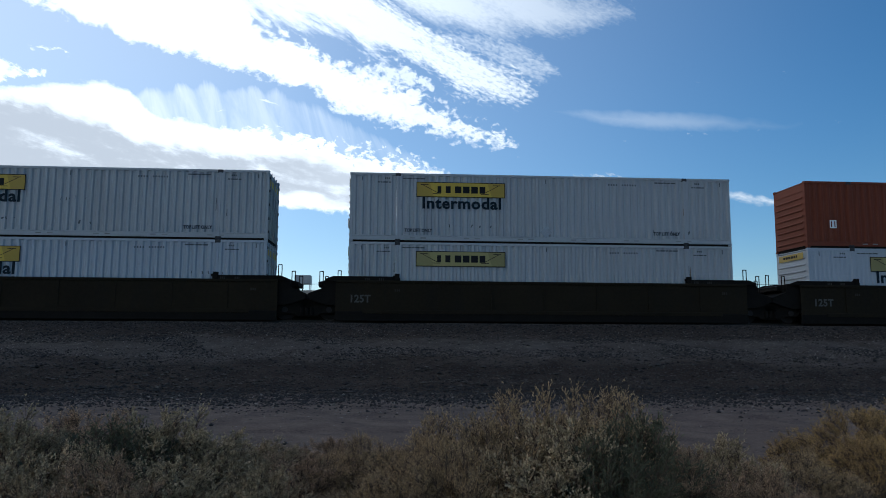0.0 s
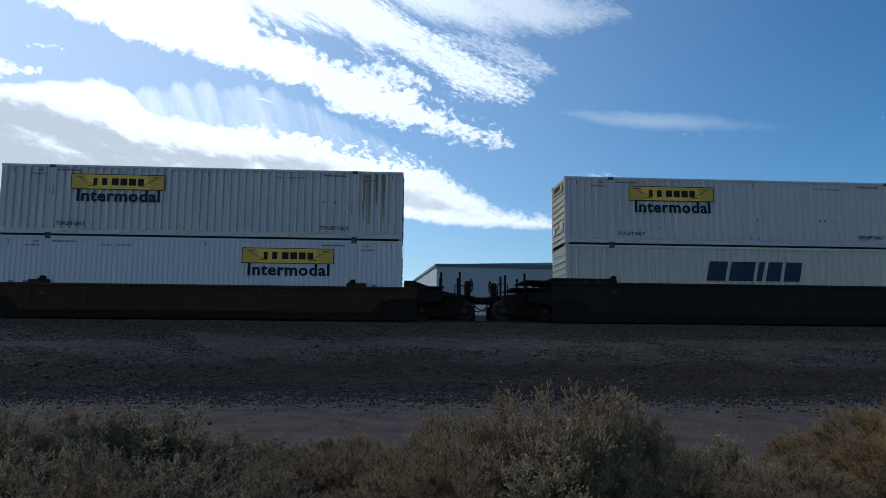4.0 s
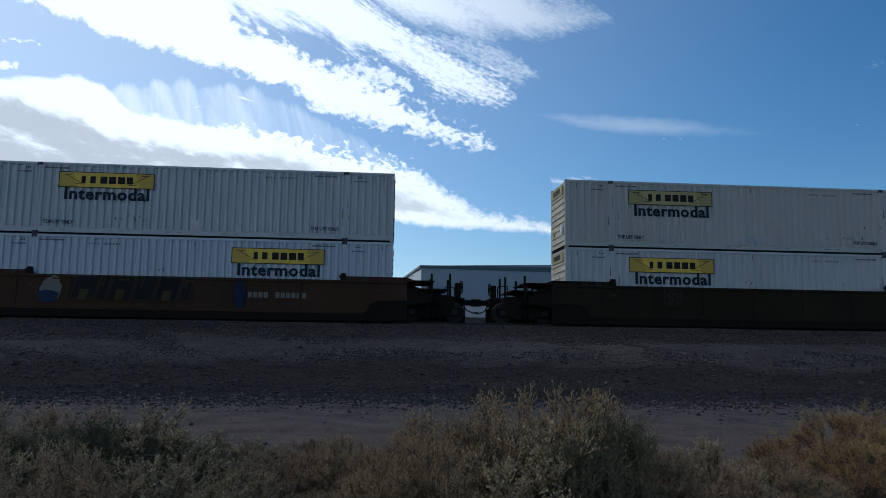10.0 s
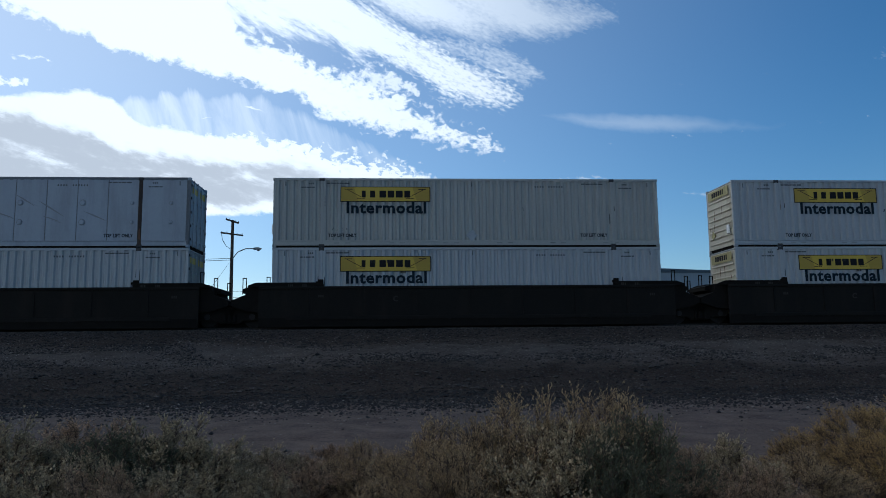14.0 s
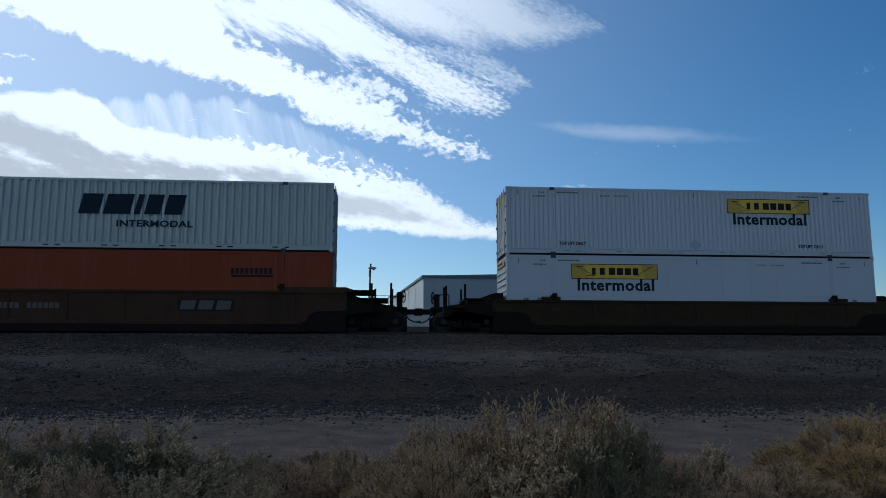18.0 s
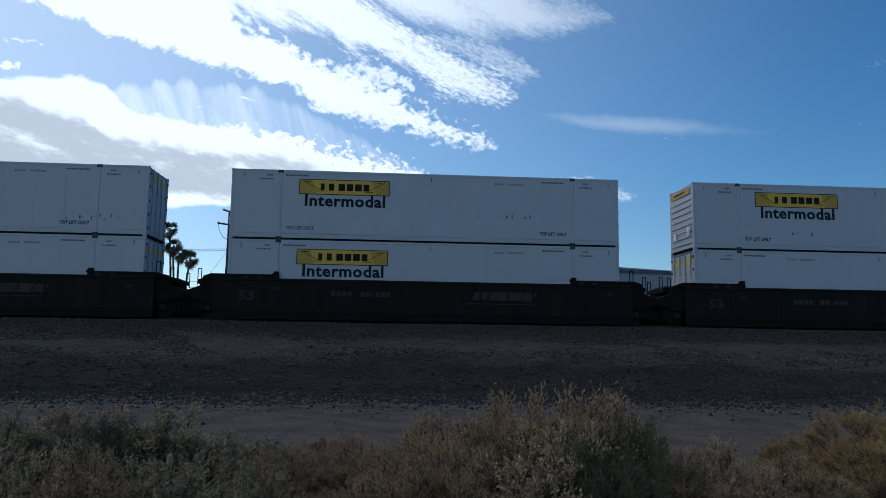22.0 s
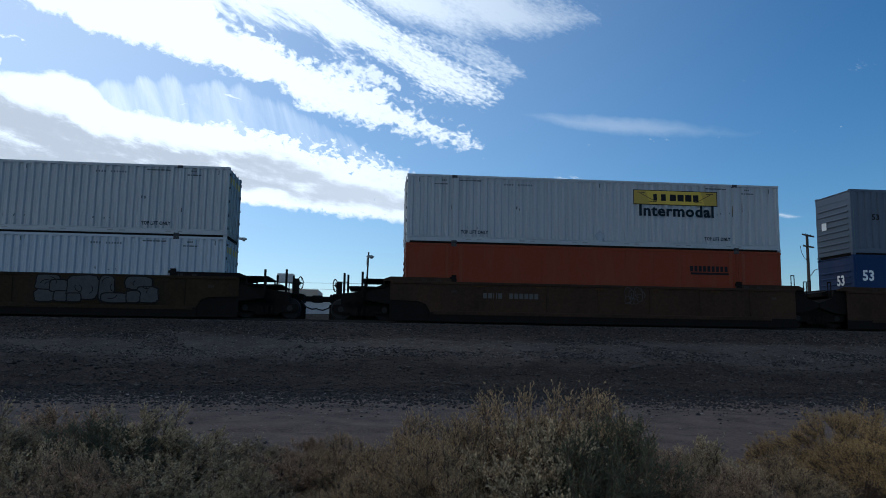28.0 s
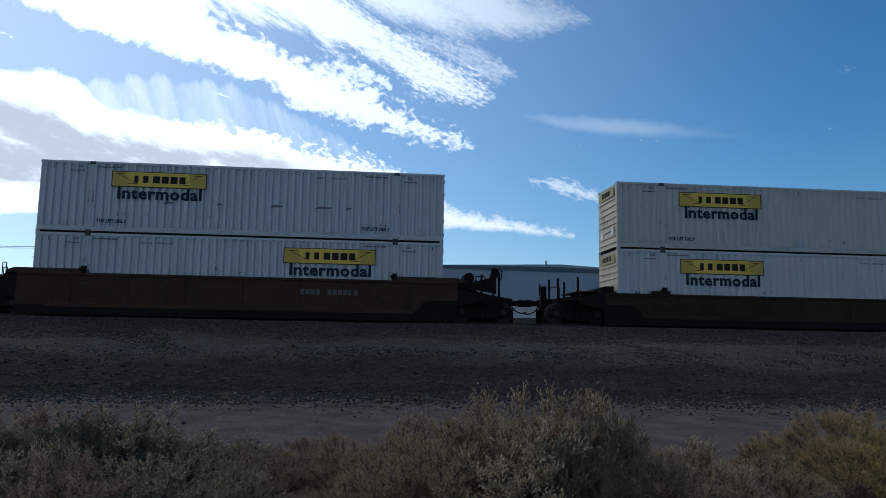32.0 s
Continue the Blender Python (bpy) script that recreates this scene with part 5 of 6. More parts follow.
        spray_piece("graffiti_outline", car, face, lm, line)
        x += w + 0.12


def well_car(label, group, paint_mat, left, right, low=False, decor="", seed=0):
    """One well: x = 0 and LEN are the ends of its load, y = 0 mid-track, z = 0 the rail.
    left, right: "coupler" for a car's end, "joint" where the next unit shares the truck, "share" where this unit carries that truck."""
    car = thing("well_car", label, "railcar", group)
    top = SILL - 0.30 if low else SILL
    half = 1.3 + 0.2
    rng = random.Random(seed)

    def side(bm):
        z1 = top
        # cut away over the trucks at the car's own ends
        foot = [(-0.62, 0.84), (0.55, 0.80), (0.85, 0.68), (1.05, 0.34)] if arch[0] else [(-0.5, 0.34)]
        head = [(LEN - 1.05, 0.34), (LEN - 0.85, 0.68), (LEN - 0.55, 0.80), (LEN + 0.62, 0.84)] if arch[1] else [(LEN + 0.5, 0.34)]
        prism(bm, foot + [(1.3, 0.30), (LEN - 1.3, 0.30)] + head + [(head[-1][0], z1), (foot[0][0], z1)], 0.05, 0.09)
    for y, r, sgn in ((-half, 0, 1), (half, 180, -1)):
        arch = (left == "coupler", right == "coupler")[::sgn]
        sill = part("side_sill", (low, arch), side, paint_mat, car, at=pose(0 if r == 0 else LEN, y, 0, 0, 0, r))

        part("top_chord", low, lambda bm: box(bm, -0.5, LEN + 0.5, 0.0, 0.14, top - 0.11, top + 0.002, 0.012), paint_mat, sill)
        part("bottom_chord", arch, lambda bm: box(bm, 1.15 if arch[0] else 0.6, LEN - (1.15 if arch[1] else 0.6), 0.015, 0.14, 0.27, 0.42, 0.012), paint_mat, sill)
        for end in (0, 1):
            if arch[end]:
                # added sheet that makes the arch look dark and hides the load behind
                part("truck_shield", end, lambda bm: box(bm, *((-0.62, 1.4) if end == 0 else (LEN - 1.4, LEN + 0.62)), 0.10, 0.12, 0.0, 0.95), GRIME, sill, "dark plate added to fill the truck arch")

        def rib(bm):
            box(bm, -0.04, 0.04, 0.012, 0.05, 0.46, top - 0.11)
        pool_x = 6.9 if seed == 20 else 10.2
        for i in range(7):
            rib_x = 1.5 + i * (LEN - 3.0) / 6
            if not (decor == "pool" and r == 0 and pool_x - 0.2 < rib_x < pool_x + 2.3):
                part("rib", low, rib, paint_mat, sill, at=pose(rib_x, 0, 0))

        def cheek(bm):
            # raised guard at the ends of the well
            if low:
                box(bm, POST - 0.55, POST + 0.25, 0.02, 0.16, top, top + 0.14, 0.02)
            else:
                prism(bm, [(-0.9, top - 0.02), (POST + 0.12, top - 0.02), (POST + 0.12, top + 0.10), (POST + 0.02, top + 0.16), (-0.6, top + 0.16), (-0.9, top + 0.05)], 0.01, 0.13)
        painted = low or paint_mat in (CAR_YELLOW, CAR_BROWN, CAR_MAROON)
        part("end_guard", low, cheek, paint_mat if painted else GRIME, sill)
        part("end_guard", low, cheek, paint_mat if painted else GRIME, sill, at=Matrix.Translation((LEN, 0, 0)) @ Matrix.Rotation(math.pi, 4, "Z") @ Matrix.Translation((0, -0.15, 0)))
        if r == 0:
            for x in (POST, LEN - POST):
                part("guide_bracket", low, lambda bm: [box(bm, -0.1, 0.1, -0.012, 0.14, top + 0.003, top + 0.28, 0.015), box(bm, -0.17, -0.1, 0.0, 0.1, top + 0.1, top + 0.2)], GRIME, sill, at=pose(x, 0, 0))
                tagged(part("stencil", low, lambda bm: (bars(bm, -1.3, top - 0.02, [0.05, 0.03, 0.05, -0.35, 0.05, 0.05, 0.03], 0.11, y=0.008),
                                                              bars(bm, -0.09, top - 0.45, [0.05, 0.05, 0.05], 0.1, y=0.045)), DIM_INK, sill, at=pose(x if x < 8 else x + 1.5, 0, 0)), kind="stuff")
        if not low and r == 0 and paint_mat in (CAR_BROWN, CAR_YELLOW, CAR_MAROON):
            for i in range(5):
                part("pad", 0, lambda bm: box(bm, 0, 0.4, -0.012, 0.02, -0.03, 0.03), CAR_YELLOW, sill, at=pose(2.9 + i * 2.5, 0, top - 0.17))
    # dark skirt added down to the rail, standing in for shade below the car
    for y in (-1.42, 1.42):
        skirt_span = (1.0 if left == "coupler" else -0.5, LEN - 1.0 if right == "coupler" else LEN + 0.5)
        part("lower_chord", skirt_span, lambda bm: box(bm, skirt_span[0], skirt_span[1], -0.04, 0.04, -0.03, 0.36, 0.01), GRIME, car, at=pose(0, y, 0))
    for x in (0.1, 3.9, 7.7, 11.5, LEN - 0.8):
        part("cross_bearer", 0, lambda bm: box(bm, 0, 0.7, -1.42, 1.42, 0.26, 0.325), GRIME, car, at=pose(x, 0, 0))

    def end_platform(bm):
        # from the bulkhead at the load's end down to the draft sill; x runs outwards
        prism(bm, [(0.12, 0.25), (2.6, 0.5), (2.6, 1.06), (2.0, 1.14), (1.45, 1.28), (0.5, top), (0.12, top)], -1.1, 1.1)
        prism(bm, [(0.4, 0.62), (1.6, 0.80), (1.6, 1.10), (0.4, 1.42)], -1.42, 1.42)
        box(bm, 2.5, 3.0, -0.32, 0.32, 0.72, 1.08, 0.03)

    def deck(bm):
        z = top + 0.02
        box(bm, 0.1, 1.75, -1.35, 1.35, z, z + 0.045)
        for x in (1.62, 0.85):
            for y in (-1.3, 1.3):
                box(bm, x, x + 0.06, y - 0.03, y + 0.03, top - 0.5, z)
        box(bm, 0.9, 2.3, -1.38, 1.38, top - 0.32, top - 0.26)

    def gusset(bm):
        # sloping plate that carries the brake gear above the end
        prism(bm, [(0.2, top - 0.1), (2.25, top - 0.45), (2.25, top + 0.62), (2.08, top + 0.62), (1.95, top + 0.2), (1.2, top + 0.02), (0.2, top + 0.04)], -1.30, -1.22)
        box(bm, 2.05, 2.35, -1.35, -1.05, top + 0.25, top + 0.6, 0.03)
        prism(bm, [(0.12, top - 0.3), (1.3, top - 0.3), (1.3, top), (0.12, top + 0.12)], -1.2, 1.2)

    def coupler(bm):
        box(bm, 3.0, 3.45, -0.12, 0.12, 0.76, 0.98, 0.03)
        box(bm, 3.4, 3.72, -0.2, 0.2, 0.72, 1.02, 0.05)
        box(bm, 3.0, 3.1, -0.45, 0.45, 0.70, 1.05, 0.02)

    def hose(bm):
        pts = [(3.0, -0.5, 0.78), (3.2, -0.5, 0.52), (3.45, -0.5, 0.42), (3.68, -0.5, 0.46)]
        for a, b in zip(pts, pts[1:]):
            rod(bm, a, b, 0.03, sides=6)

    def joint_end(bm):
        prism(bm, [(0.12, 0.60), (0.9, 0.62), (1.62, 0.86), (1.62, 1.08), (1.05, 1.30), (0.95, top + 0.04), (0.12, top + 0.04)], -1.3, 1.3)
        prism(bm, [(0.9, top - 0.2), (1.25, top - 0.22), (1.25, top - 0.05), (0.9, top + 0.04)], -0.9, 0.9)
        prism(bm, [(0.2, top + 0.04), (0.85, top + 0.04), (0.75, top + 0.12), (0.3, top + 0.12)], -1.0, -0.2)

    def wheel_mesh(bm):
        ring(bm, (0, 0, 0), 1, 0.26, 0.022, 18, 5)
        for i in range(5):
            t = i * 2 * math.pi / 5
            rod(bm, (0, 0, 0), (0.26 * math.cos(t), 0, 0.26 * math.sin(t)), 0.013, sides=5)
        rod(bm, (0, -0.03, 0), (0, 0.12, 0), 0.04, sides=8)

    def loop(bm):
        for a, b in (((0, 0, -0.3), (0, 0, 0.3)), ((0, 0, 0.3), (0.36, 0, 0.3)), ((0.36, 0, 0.3), (0.42, 0, 0.2)), ((0.42, 0, 0.2), (0.42, 0, -0.3))):
            rod(bm, a, b, 0.022, sides=6)
    for kind, m, flip in ((left, Matrix.Translation((0, 0, 0)) @ Matrix.Rotation(math.pi, 4, "Z"), -1), (right, Matrix.Translation((LEN, 0, 0)), 1)):
        if kind == "coupler":
            part("end_platform", 0, end_platform, GRIME, car, at=m)
            part("coupler", 0, coupler, GRIME, car, at=m)
            part("air_hose", 0, hose, RUBBER, car, at=m)
            for x, y, h in ((1.62, -1.36, 0.34), (1.75, 1.36, 0.34), (2.42, -0.95, 0.40), (2.5, 0.95, 0.30)):
                part("guide_post", h, lambda bm: box(bm, -0.045, 0.045, -0.03, 0.03, 0.92, SILL + h, 0.008), GRIME, car, at=m @ pose(x, y, 0))
            if (seed, flip) in ((16, 1), (21, 1), (5, -1), (9, -1), (18, -1)):
                part("end_gusset", low, gusset, GRIME, car, at=m)
                part("air_reservoir", 0, lambda bm: rod(bm, (1.15, -1.0, 0), (1.15, 0.1, 0.0), 0.22, sides=14), GRIME, car, at=m @ pose(0, 0, top + 0.22))
                part("grab_rail", 0, loop, GRIME, car, at=m @ pose(1.45, -0.9, top))
                part("brake_wheel", 0, wheel_mesh, GRIME, car, at=m @ pose(2.45, -0.9, top + 0.4, 0, 0, 60))
            else:
                part("end_deck", low, deck, GRIME if not low else paint_mat, car, at=m)
                part("brake_wheel", 0, wheel_mesh, GRIME, car, at=m @ pose(2.95, -0.5, SILL - 0.12, 0, 0, 72))
                part("brake_stand", 0, lambda bm: box(bm, 2.66, 2.9, -0.75, -0.4, 1.0, SILL + 0.05, 0.03), GRIME, car, at=m)
                part("grab_rail", 0, loop, GRIME, car, at=m @ pose(2.35, 0.6, SILL - 0.35))
            truck_parts(car, -1.72 if flip < 0 else LEN + 1.72)
        else:
            part("joint_end", 0, joint_end, GRIME, car, at=m)

            for x, y, h in ((0.55, -1.2, 0.62), (1.1, -1.2, 0.36), (1.1, 1.2, 0.36)):
                part("grab_post", h, lambda bm: [rod(bm, p, q, 0.02, sides=6) for p, q in (((-0.07, 0, -0.3), (-0.07, 0, h)), ((0.07, 0, -0.3), (0.07, 0, h)), ((-0.08, 0, h), (0.08, 0, h)))], GRIME, car, at=m @ pose(x, y, top))
            if kind == "share":
                truck_parts(car, LEN + 1.66)
    face = -half + 0.046
    z_mid = 0.85

    def marks(bm, widths, high):
        bars(bm, 0, 0, widths, high, 0.05)
    if decor == "olive":
        letters("weight_mark", "125T", 0.42, PALE_INK, car, 0.05, face, z_mid - 0.12, 0.8)
    elif decor == "number":
        tagged(part("number_mark", 0, lambda bm: marks(bm, [0.2] * 4 + [-0.2] + [0.16] * 6, 0.24), DIM_INK, car, at=pose(5.2, face, z_mid + 0.05)), kind="stuff")
    elif decor == "rail_firm":
        letters("size_mark", "53", 0.5, DIM_INK, car, 0.5, face, z_mid - 0.1, 0.62)
        tagged(part("number_mark", 1, lambda bm: marks(bm, [0.17] * 4 + [-0.3] + [0.16] * 6, 0.2), DIM_INK, car, at=pose(4.2, face, z_mid + 0.1)), kind="stuff")

        def swoosh(bm):
            x = 0.0
            for w in (0.62, 0.72, 0.55, 0.5):
                prism(bm, [(x, 0.06), (x + w, 0.06), (x + w + 0.17, 0.40), (x + 0.17, 0.40)], -0.012, -0.002)
                x += w + 0.06
            prism(bm, [(-0.2, -0.1), (2.7, -0.1), (2.72, -0.07), (-0.18, -0.07)], -0.012, -0.002)
        tagged(part("firm_mark", 0, swoosh, DIM_INK, car, "slanting pale firm's mark", pose(9.9, face, z_mid - 0.02)), "slanting pale firm's mark", kind="stuff")
    elif decor == "pool":
        def panel(bm):
            box(bm, -0.08, 2.12, -0.008, -0.002, -0.06, 0.42)

        def mark(bm):
            for x in (0.0, 0.7, 1.4):
                prism(bm, [(x, 0), (x + 0.56, 0), (x + 0.64, 0.36), (x + 0.08, 0.36)], -0.016, -0.009)
        at = pool_x
        part("mark_panel", 0, panel, INK, car, at=pose(at, face, z_mid))
        part("firm_mark", 1, mark, FADED_WHITE, car, "white firm's mark on black", pose(at, face, z_mid))
        if seed != 20:
            tagged(part("number_mark", 2, lambda bm: marks(bm, [0.16] * 4 + [-0.25] + [0.16] * 6, 0.22), FADED_WHITE, car, at=pose(3.3, face, z_mid + 0.02)), kind="stuff")
    elif decor == "pool_number":
        x = {19: 3.2, 21: 10.4}.get(seed, 3.2)
        tagged(part("number_mark", 2, lambda bm: marks(bm, [0.16] * 4 + [-0.25] + [0.16] * 6, 0.22), FADED_WHITE, car, at=pose(x, face, z_mid + 0.12)), kind="stuff")
    elif decor == "small":
        if seed == 9:
            letters("size_mark", "53", 0.5, DIM_INK, car, 0.15, face, z_mid - 0.1, 0.62)
        letters("unit_mark", "B" if seed == 9 else "C", 0.3, DIM_INK, car, 6.55 if seed == 9 else 4.9, face, z_mid + 0.15)

        def dots(bm):
            ring(bm, (0.6, -0.006, 0.1), 0.1, 0.13, 0.02, 14, 4)
            bars(bm, 1.3, 0.06, [0.1, 0.2, 0.12, 0.2], 0.06)
        part("stencil", 0, dots, DIM_INK, car, at=pose(6.7 if seed == 9 else 5.3, face, z_mid + 0.12))

    skin = -half - 0.003
    high = top - 0.03

    def cloudlet(x, z, rx, rz, material, key):
        bm = bmesh.new()
        blob(bm, x, z, rx, rz, -0.0012 - 0.0007 * (key % 7), 0.0, random.Random(key), 0.9, 0.14)
        spray_piece("graffiti", car, skin, bm, material)
    if seed == 5:
        cloudlet(3.55, 1.0, 0.5, 0.26, SPRAY_BLUE, 1)
        graffiti_ground(car, random.Random(52), 5.75, 10.75, 0.36, high, skin, SPRAY_BLACK)
        cloudlet(5.3, 0.55, 0.6, 0.2, SPRAY_BLUE_DEEP, 3)
        bubbles(car, random.Random(51), 6.0, 10.55, 0.38, high, SPRAY_WHITE, SPRAY_BLACK, skin)
        cloudlet(10.85, 0.95, 0.28, 0.55, SPRAY_BLUE, 4)
        graffiti_ground(car, random.Random(53), 11.15, 15.45, 0.37, high, skin, SPRAY_BLACK)
        bubbles(car, random.Random(57), 11.15, 15.4, 0.40, high - 0.02, SPRAY_YELLOW, SPRAY_BLACK, skin, 0.035, 0.4, 1.05)
        cloudlet(15.6, 0.85, 0.16, 0.4, SPRAY_BLUE, 5)
        tagged(part("number_mark", 2, lambda bm: marks(bm, [0.16] * 4 + [-0.25] + [0.16] * 6, 0.16), DIM_INK, car, at=pose(2.6, face, z_mid - 0.05)), kind="stuff")
    elif seed == 6:
        part("painted_patch", 0, lambda bm: box(bm, -0.45, 2.1, -0.004, 0.0, 0.45, top - 0.13), PATCH_YELLOW, car, "clean yellow end panel", pose(0, face, 0))
        letters("size_mark", "53", 0.62, INK, car, 0.3, face - 0.006, z_mid - 0.15, 0.66)
        letters("load_mark", "125-T", 0.24, FADED_WHITE, car, -1.0, -1.306, top - 0.22, 0.5)
        graffiti_ground(car, random.Random(60), 2.15, 7.3, 0.36, high, skin, SPRAY_BLACK)
        bubbles(car, random.Random(61), 2.2, 4.2, 0.40, high - 0.02, SPRAY_PALE, SPRAY_BLUE, skin, 0.04, 0.7, 0.8)
        bubbles(car, random.Random(63), 4.3, 7.3, 0.40, high - 0.02, SPRAY_BLACK, SPRAY_PALE, skin, 0.04, 0.8, 0.75)
        part("worn_patch", 6, lambda bm: box(bm, 0, 1.9, -0.003, 0.0, 0.62, top - 0.06), CAR_MAROON, car, at=pose(7.75, face - 0.004, 0))
        for i in range(3):
            part("mark_block", 0, lambda bm: prism(bm, [(0, 0), (0.42, 0), (0.50, 0.42), (0.08, 0.42)], -0.006, 0.0), SPRAY_BLACK, car, at=pose(8.0 + i * 0.53, face - 0.008, 0.92))
        graffiti_ground(car, random.Random(64), 9.8, 13.8, 0.36, high, skin, SPRAY_DIM)
        bubbles(car, random.Random(62), 9.8, 13.7, 0.40, high - 0.02, SPRAY_PALE, SPRAY_BLACK, skin, 0.04, 0.7, 0.8)
    elif seed == 7:
        cloudlet(2.85, 1.05, 0.42, 0.48, SPRAY_WHITE, 71)
        cloudlet(2.75, 0.75, 0.42, 0.24, SPRAY_BLUE, 72)
        graffiti_ground(car, random.Random(73), 3.5, 8.3, 0.6, high, skin, CAR_MAROON)
        slant_blocks(car, (0.85, 0.32, 0.8, 0.75, 0.8, 0.35), 3.6, 0.66, high, SPRAY_BLACK, SPRAY_OCHRE, skin)
        cloudlet(10.1, 0.95, 0.22, 0.55, SPRAY_BLUE_DEEP, 74)
        tagged(part("number_mark", 2, lambda bm: marks(bm, [0.16] * 4 + [-0.25] + [0.16] * 6, 0.22), SPRAY_WHITE, car, at=pose(10.4, face, z_mid)), kind="stuff")
    elif seed == 18:
        bubbles(car, random.Random(181), 9.1, 13.6, 0.5, high - 0.02, SPRAY_DIM, SPRAY_BLACK, skin, 0.045, 0.45, 1.1)
    elif seed == 19:
        bubbles(car, random.Random(191), 9.2, 9.9, 0.85, high - 0.04, CAR_BROWN, SPRAY_DIM, skin, 0.02, 0.7, 0.35)
    elif seed == 8:
        bubbles(car, random.Random(81), 4.2, 4.9, 0.85, high - 0.04, CAR_GREEN, DIM_INK, skin, 0.02, 0.7, 0.35)
    return car


# ---- the train ----
# each stack: place along the train, upper load, lower load, well paint, well decor, low sides
TRAIN = [
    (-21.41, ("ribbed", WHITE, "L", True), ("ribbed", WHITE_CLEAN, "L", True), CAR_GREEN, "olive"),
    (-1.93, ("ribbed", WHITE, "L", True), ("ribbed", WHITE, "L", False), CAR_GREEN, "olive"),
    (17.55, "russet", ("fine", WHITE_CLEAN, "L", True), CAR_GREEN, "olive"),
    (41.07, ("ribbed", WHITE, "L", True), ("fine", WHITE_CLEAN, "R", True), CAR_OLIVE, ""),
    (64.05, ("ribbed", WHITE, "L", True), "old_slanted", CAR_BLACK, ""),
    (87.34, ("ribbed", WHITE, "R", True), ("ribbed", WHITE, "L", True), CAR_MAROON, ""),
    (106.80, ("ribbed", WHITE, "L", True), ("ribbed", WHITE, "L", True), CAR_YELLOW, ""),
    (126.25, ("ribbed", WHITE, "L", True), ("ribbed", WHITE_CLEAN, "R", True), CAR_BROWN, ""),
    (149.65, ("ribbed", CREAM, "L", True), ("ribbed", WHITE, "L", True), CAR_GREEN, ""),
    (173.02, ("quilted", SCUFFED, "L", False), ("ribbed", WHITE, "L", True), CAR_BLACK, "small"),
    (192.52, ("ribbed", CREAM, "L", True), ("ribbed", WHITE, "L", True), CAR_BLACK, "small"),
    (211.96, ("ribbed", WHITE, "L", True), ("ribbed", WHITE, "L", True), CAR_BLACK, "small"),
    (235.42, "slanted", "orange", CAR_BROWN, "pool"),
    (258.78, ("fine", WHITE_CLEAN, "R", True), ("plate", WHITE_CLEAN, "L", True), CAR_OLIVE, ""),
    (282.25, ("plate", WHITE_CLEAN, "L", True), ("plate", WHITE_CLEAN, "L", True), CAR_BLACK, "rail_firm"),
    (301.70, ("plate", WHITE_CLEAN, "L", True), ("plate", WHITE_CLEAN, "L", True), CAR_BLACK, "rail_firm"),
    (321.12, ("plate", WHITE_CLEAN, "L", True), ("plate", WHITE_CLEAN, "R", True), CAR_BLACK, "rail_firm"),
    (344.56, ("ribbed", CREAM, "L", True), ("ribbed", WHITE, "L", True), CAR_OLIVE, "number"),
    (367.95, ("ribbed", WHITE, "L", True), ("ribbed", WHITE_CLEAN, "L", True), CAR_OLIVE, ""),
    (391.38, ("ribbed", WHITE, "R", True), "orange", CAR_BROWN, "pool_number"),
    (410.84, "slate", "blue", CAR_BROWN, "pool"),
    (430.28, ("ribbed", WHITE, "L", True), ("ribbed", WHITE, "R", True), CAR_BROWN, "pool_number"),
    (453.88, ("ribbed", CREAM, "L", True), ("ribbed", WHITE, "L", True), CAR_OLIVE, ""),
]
UNITS = [(0, 1, 2), (3,), (4,), (5, 6, 7), (8,), (9, 10, 11), (12,), (13,), (14, 15, 16), (17,), (18,), (19, 20, 21), (22,)]
LOW_CARS = (3, 13, 17, 22)
DOORS_LEFT = {6, 11, 14, 27, 32, 39, 42}   # loads whose doors face the way the train goes
SPECIAL = {
    "russet": ("ribbed", RUSSET, "orange", "russet ribbed steel container, black name blocks"),
    "orange": ("plate", ORANGE, "orange", "orange container with faded panels, lower of two"),
    "slanted": ("ribbed", GREEN_GREY, "slanted", "grey-green ribbed container with slanting navy name blocks"),
    "old_slanted": ("ribbed", OLD_GREY, "slanted", "pale grey ribbed container with faded blue name blocks"),
    "slate": ("ribbed", SLATE, "slate", "slate-grey ribbed container with bright green lifting posts"),
    "blue": ("plate", BLUE, "blue", "blue container with white firm's mark and diamond"),
}
CAR_WORDS = {CAR_GREEN.name: "dark olive", CAR_BLACK.name: "black", CAR_BROWN.name: "grimy brown", CAR_YELLOW.name: "faded yellow",
             CAR_OLIVE.name: "dull yellow", CAR_MAROON.name: "maroon"}
STYLE_WORDS = {"ribbed": "ribbed steel", "fine": "finely ribbed", "plate": "smooth-sided", "quilted": "panelled refrigerated"}
PAINT_WORDS = {WHITE.name: "white", WHITE_CLEAN.name: "clean white", SCUFFED.name: "scuffed white", CREAM.name: "weathered cream"}


def load(spec, upper, seed):
    doors = "L" if seed in DOORS_LEFT else "R"
    where = "upper of two" if upper else "low in well car"
    if isinstance(spec, str):
        style, p, brand, label = SPECIAL[spec]
        return container(style, p, label, "containers on the train", doors, None, False, brand, seed)
    style, p, logo, words = spec
    label = f"{PAINT_WORDS[p.name]} {STYLE_WORDS[style]} container, {'faded olive' if seed in FADED_SIGNS else 'yellow'} sign, {where}"
    return container(style, p, label, "containers on the train", doors, logo, words, None, seed)


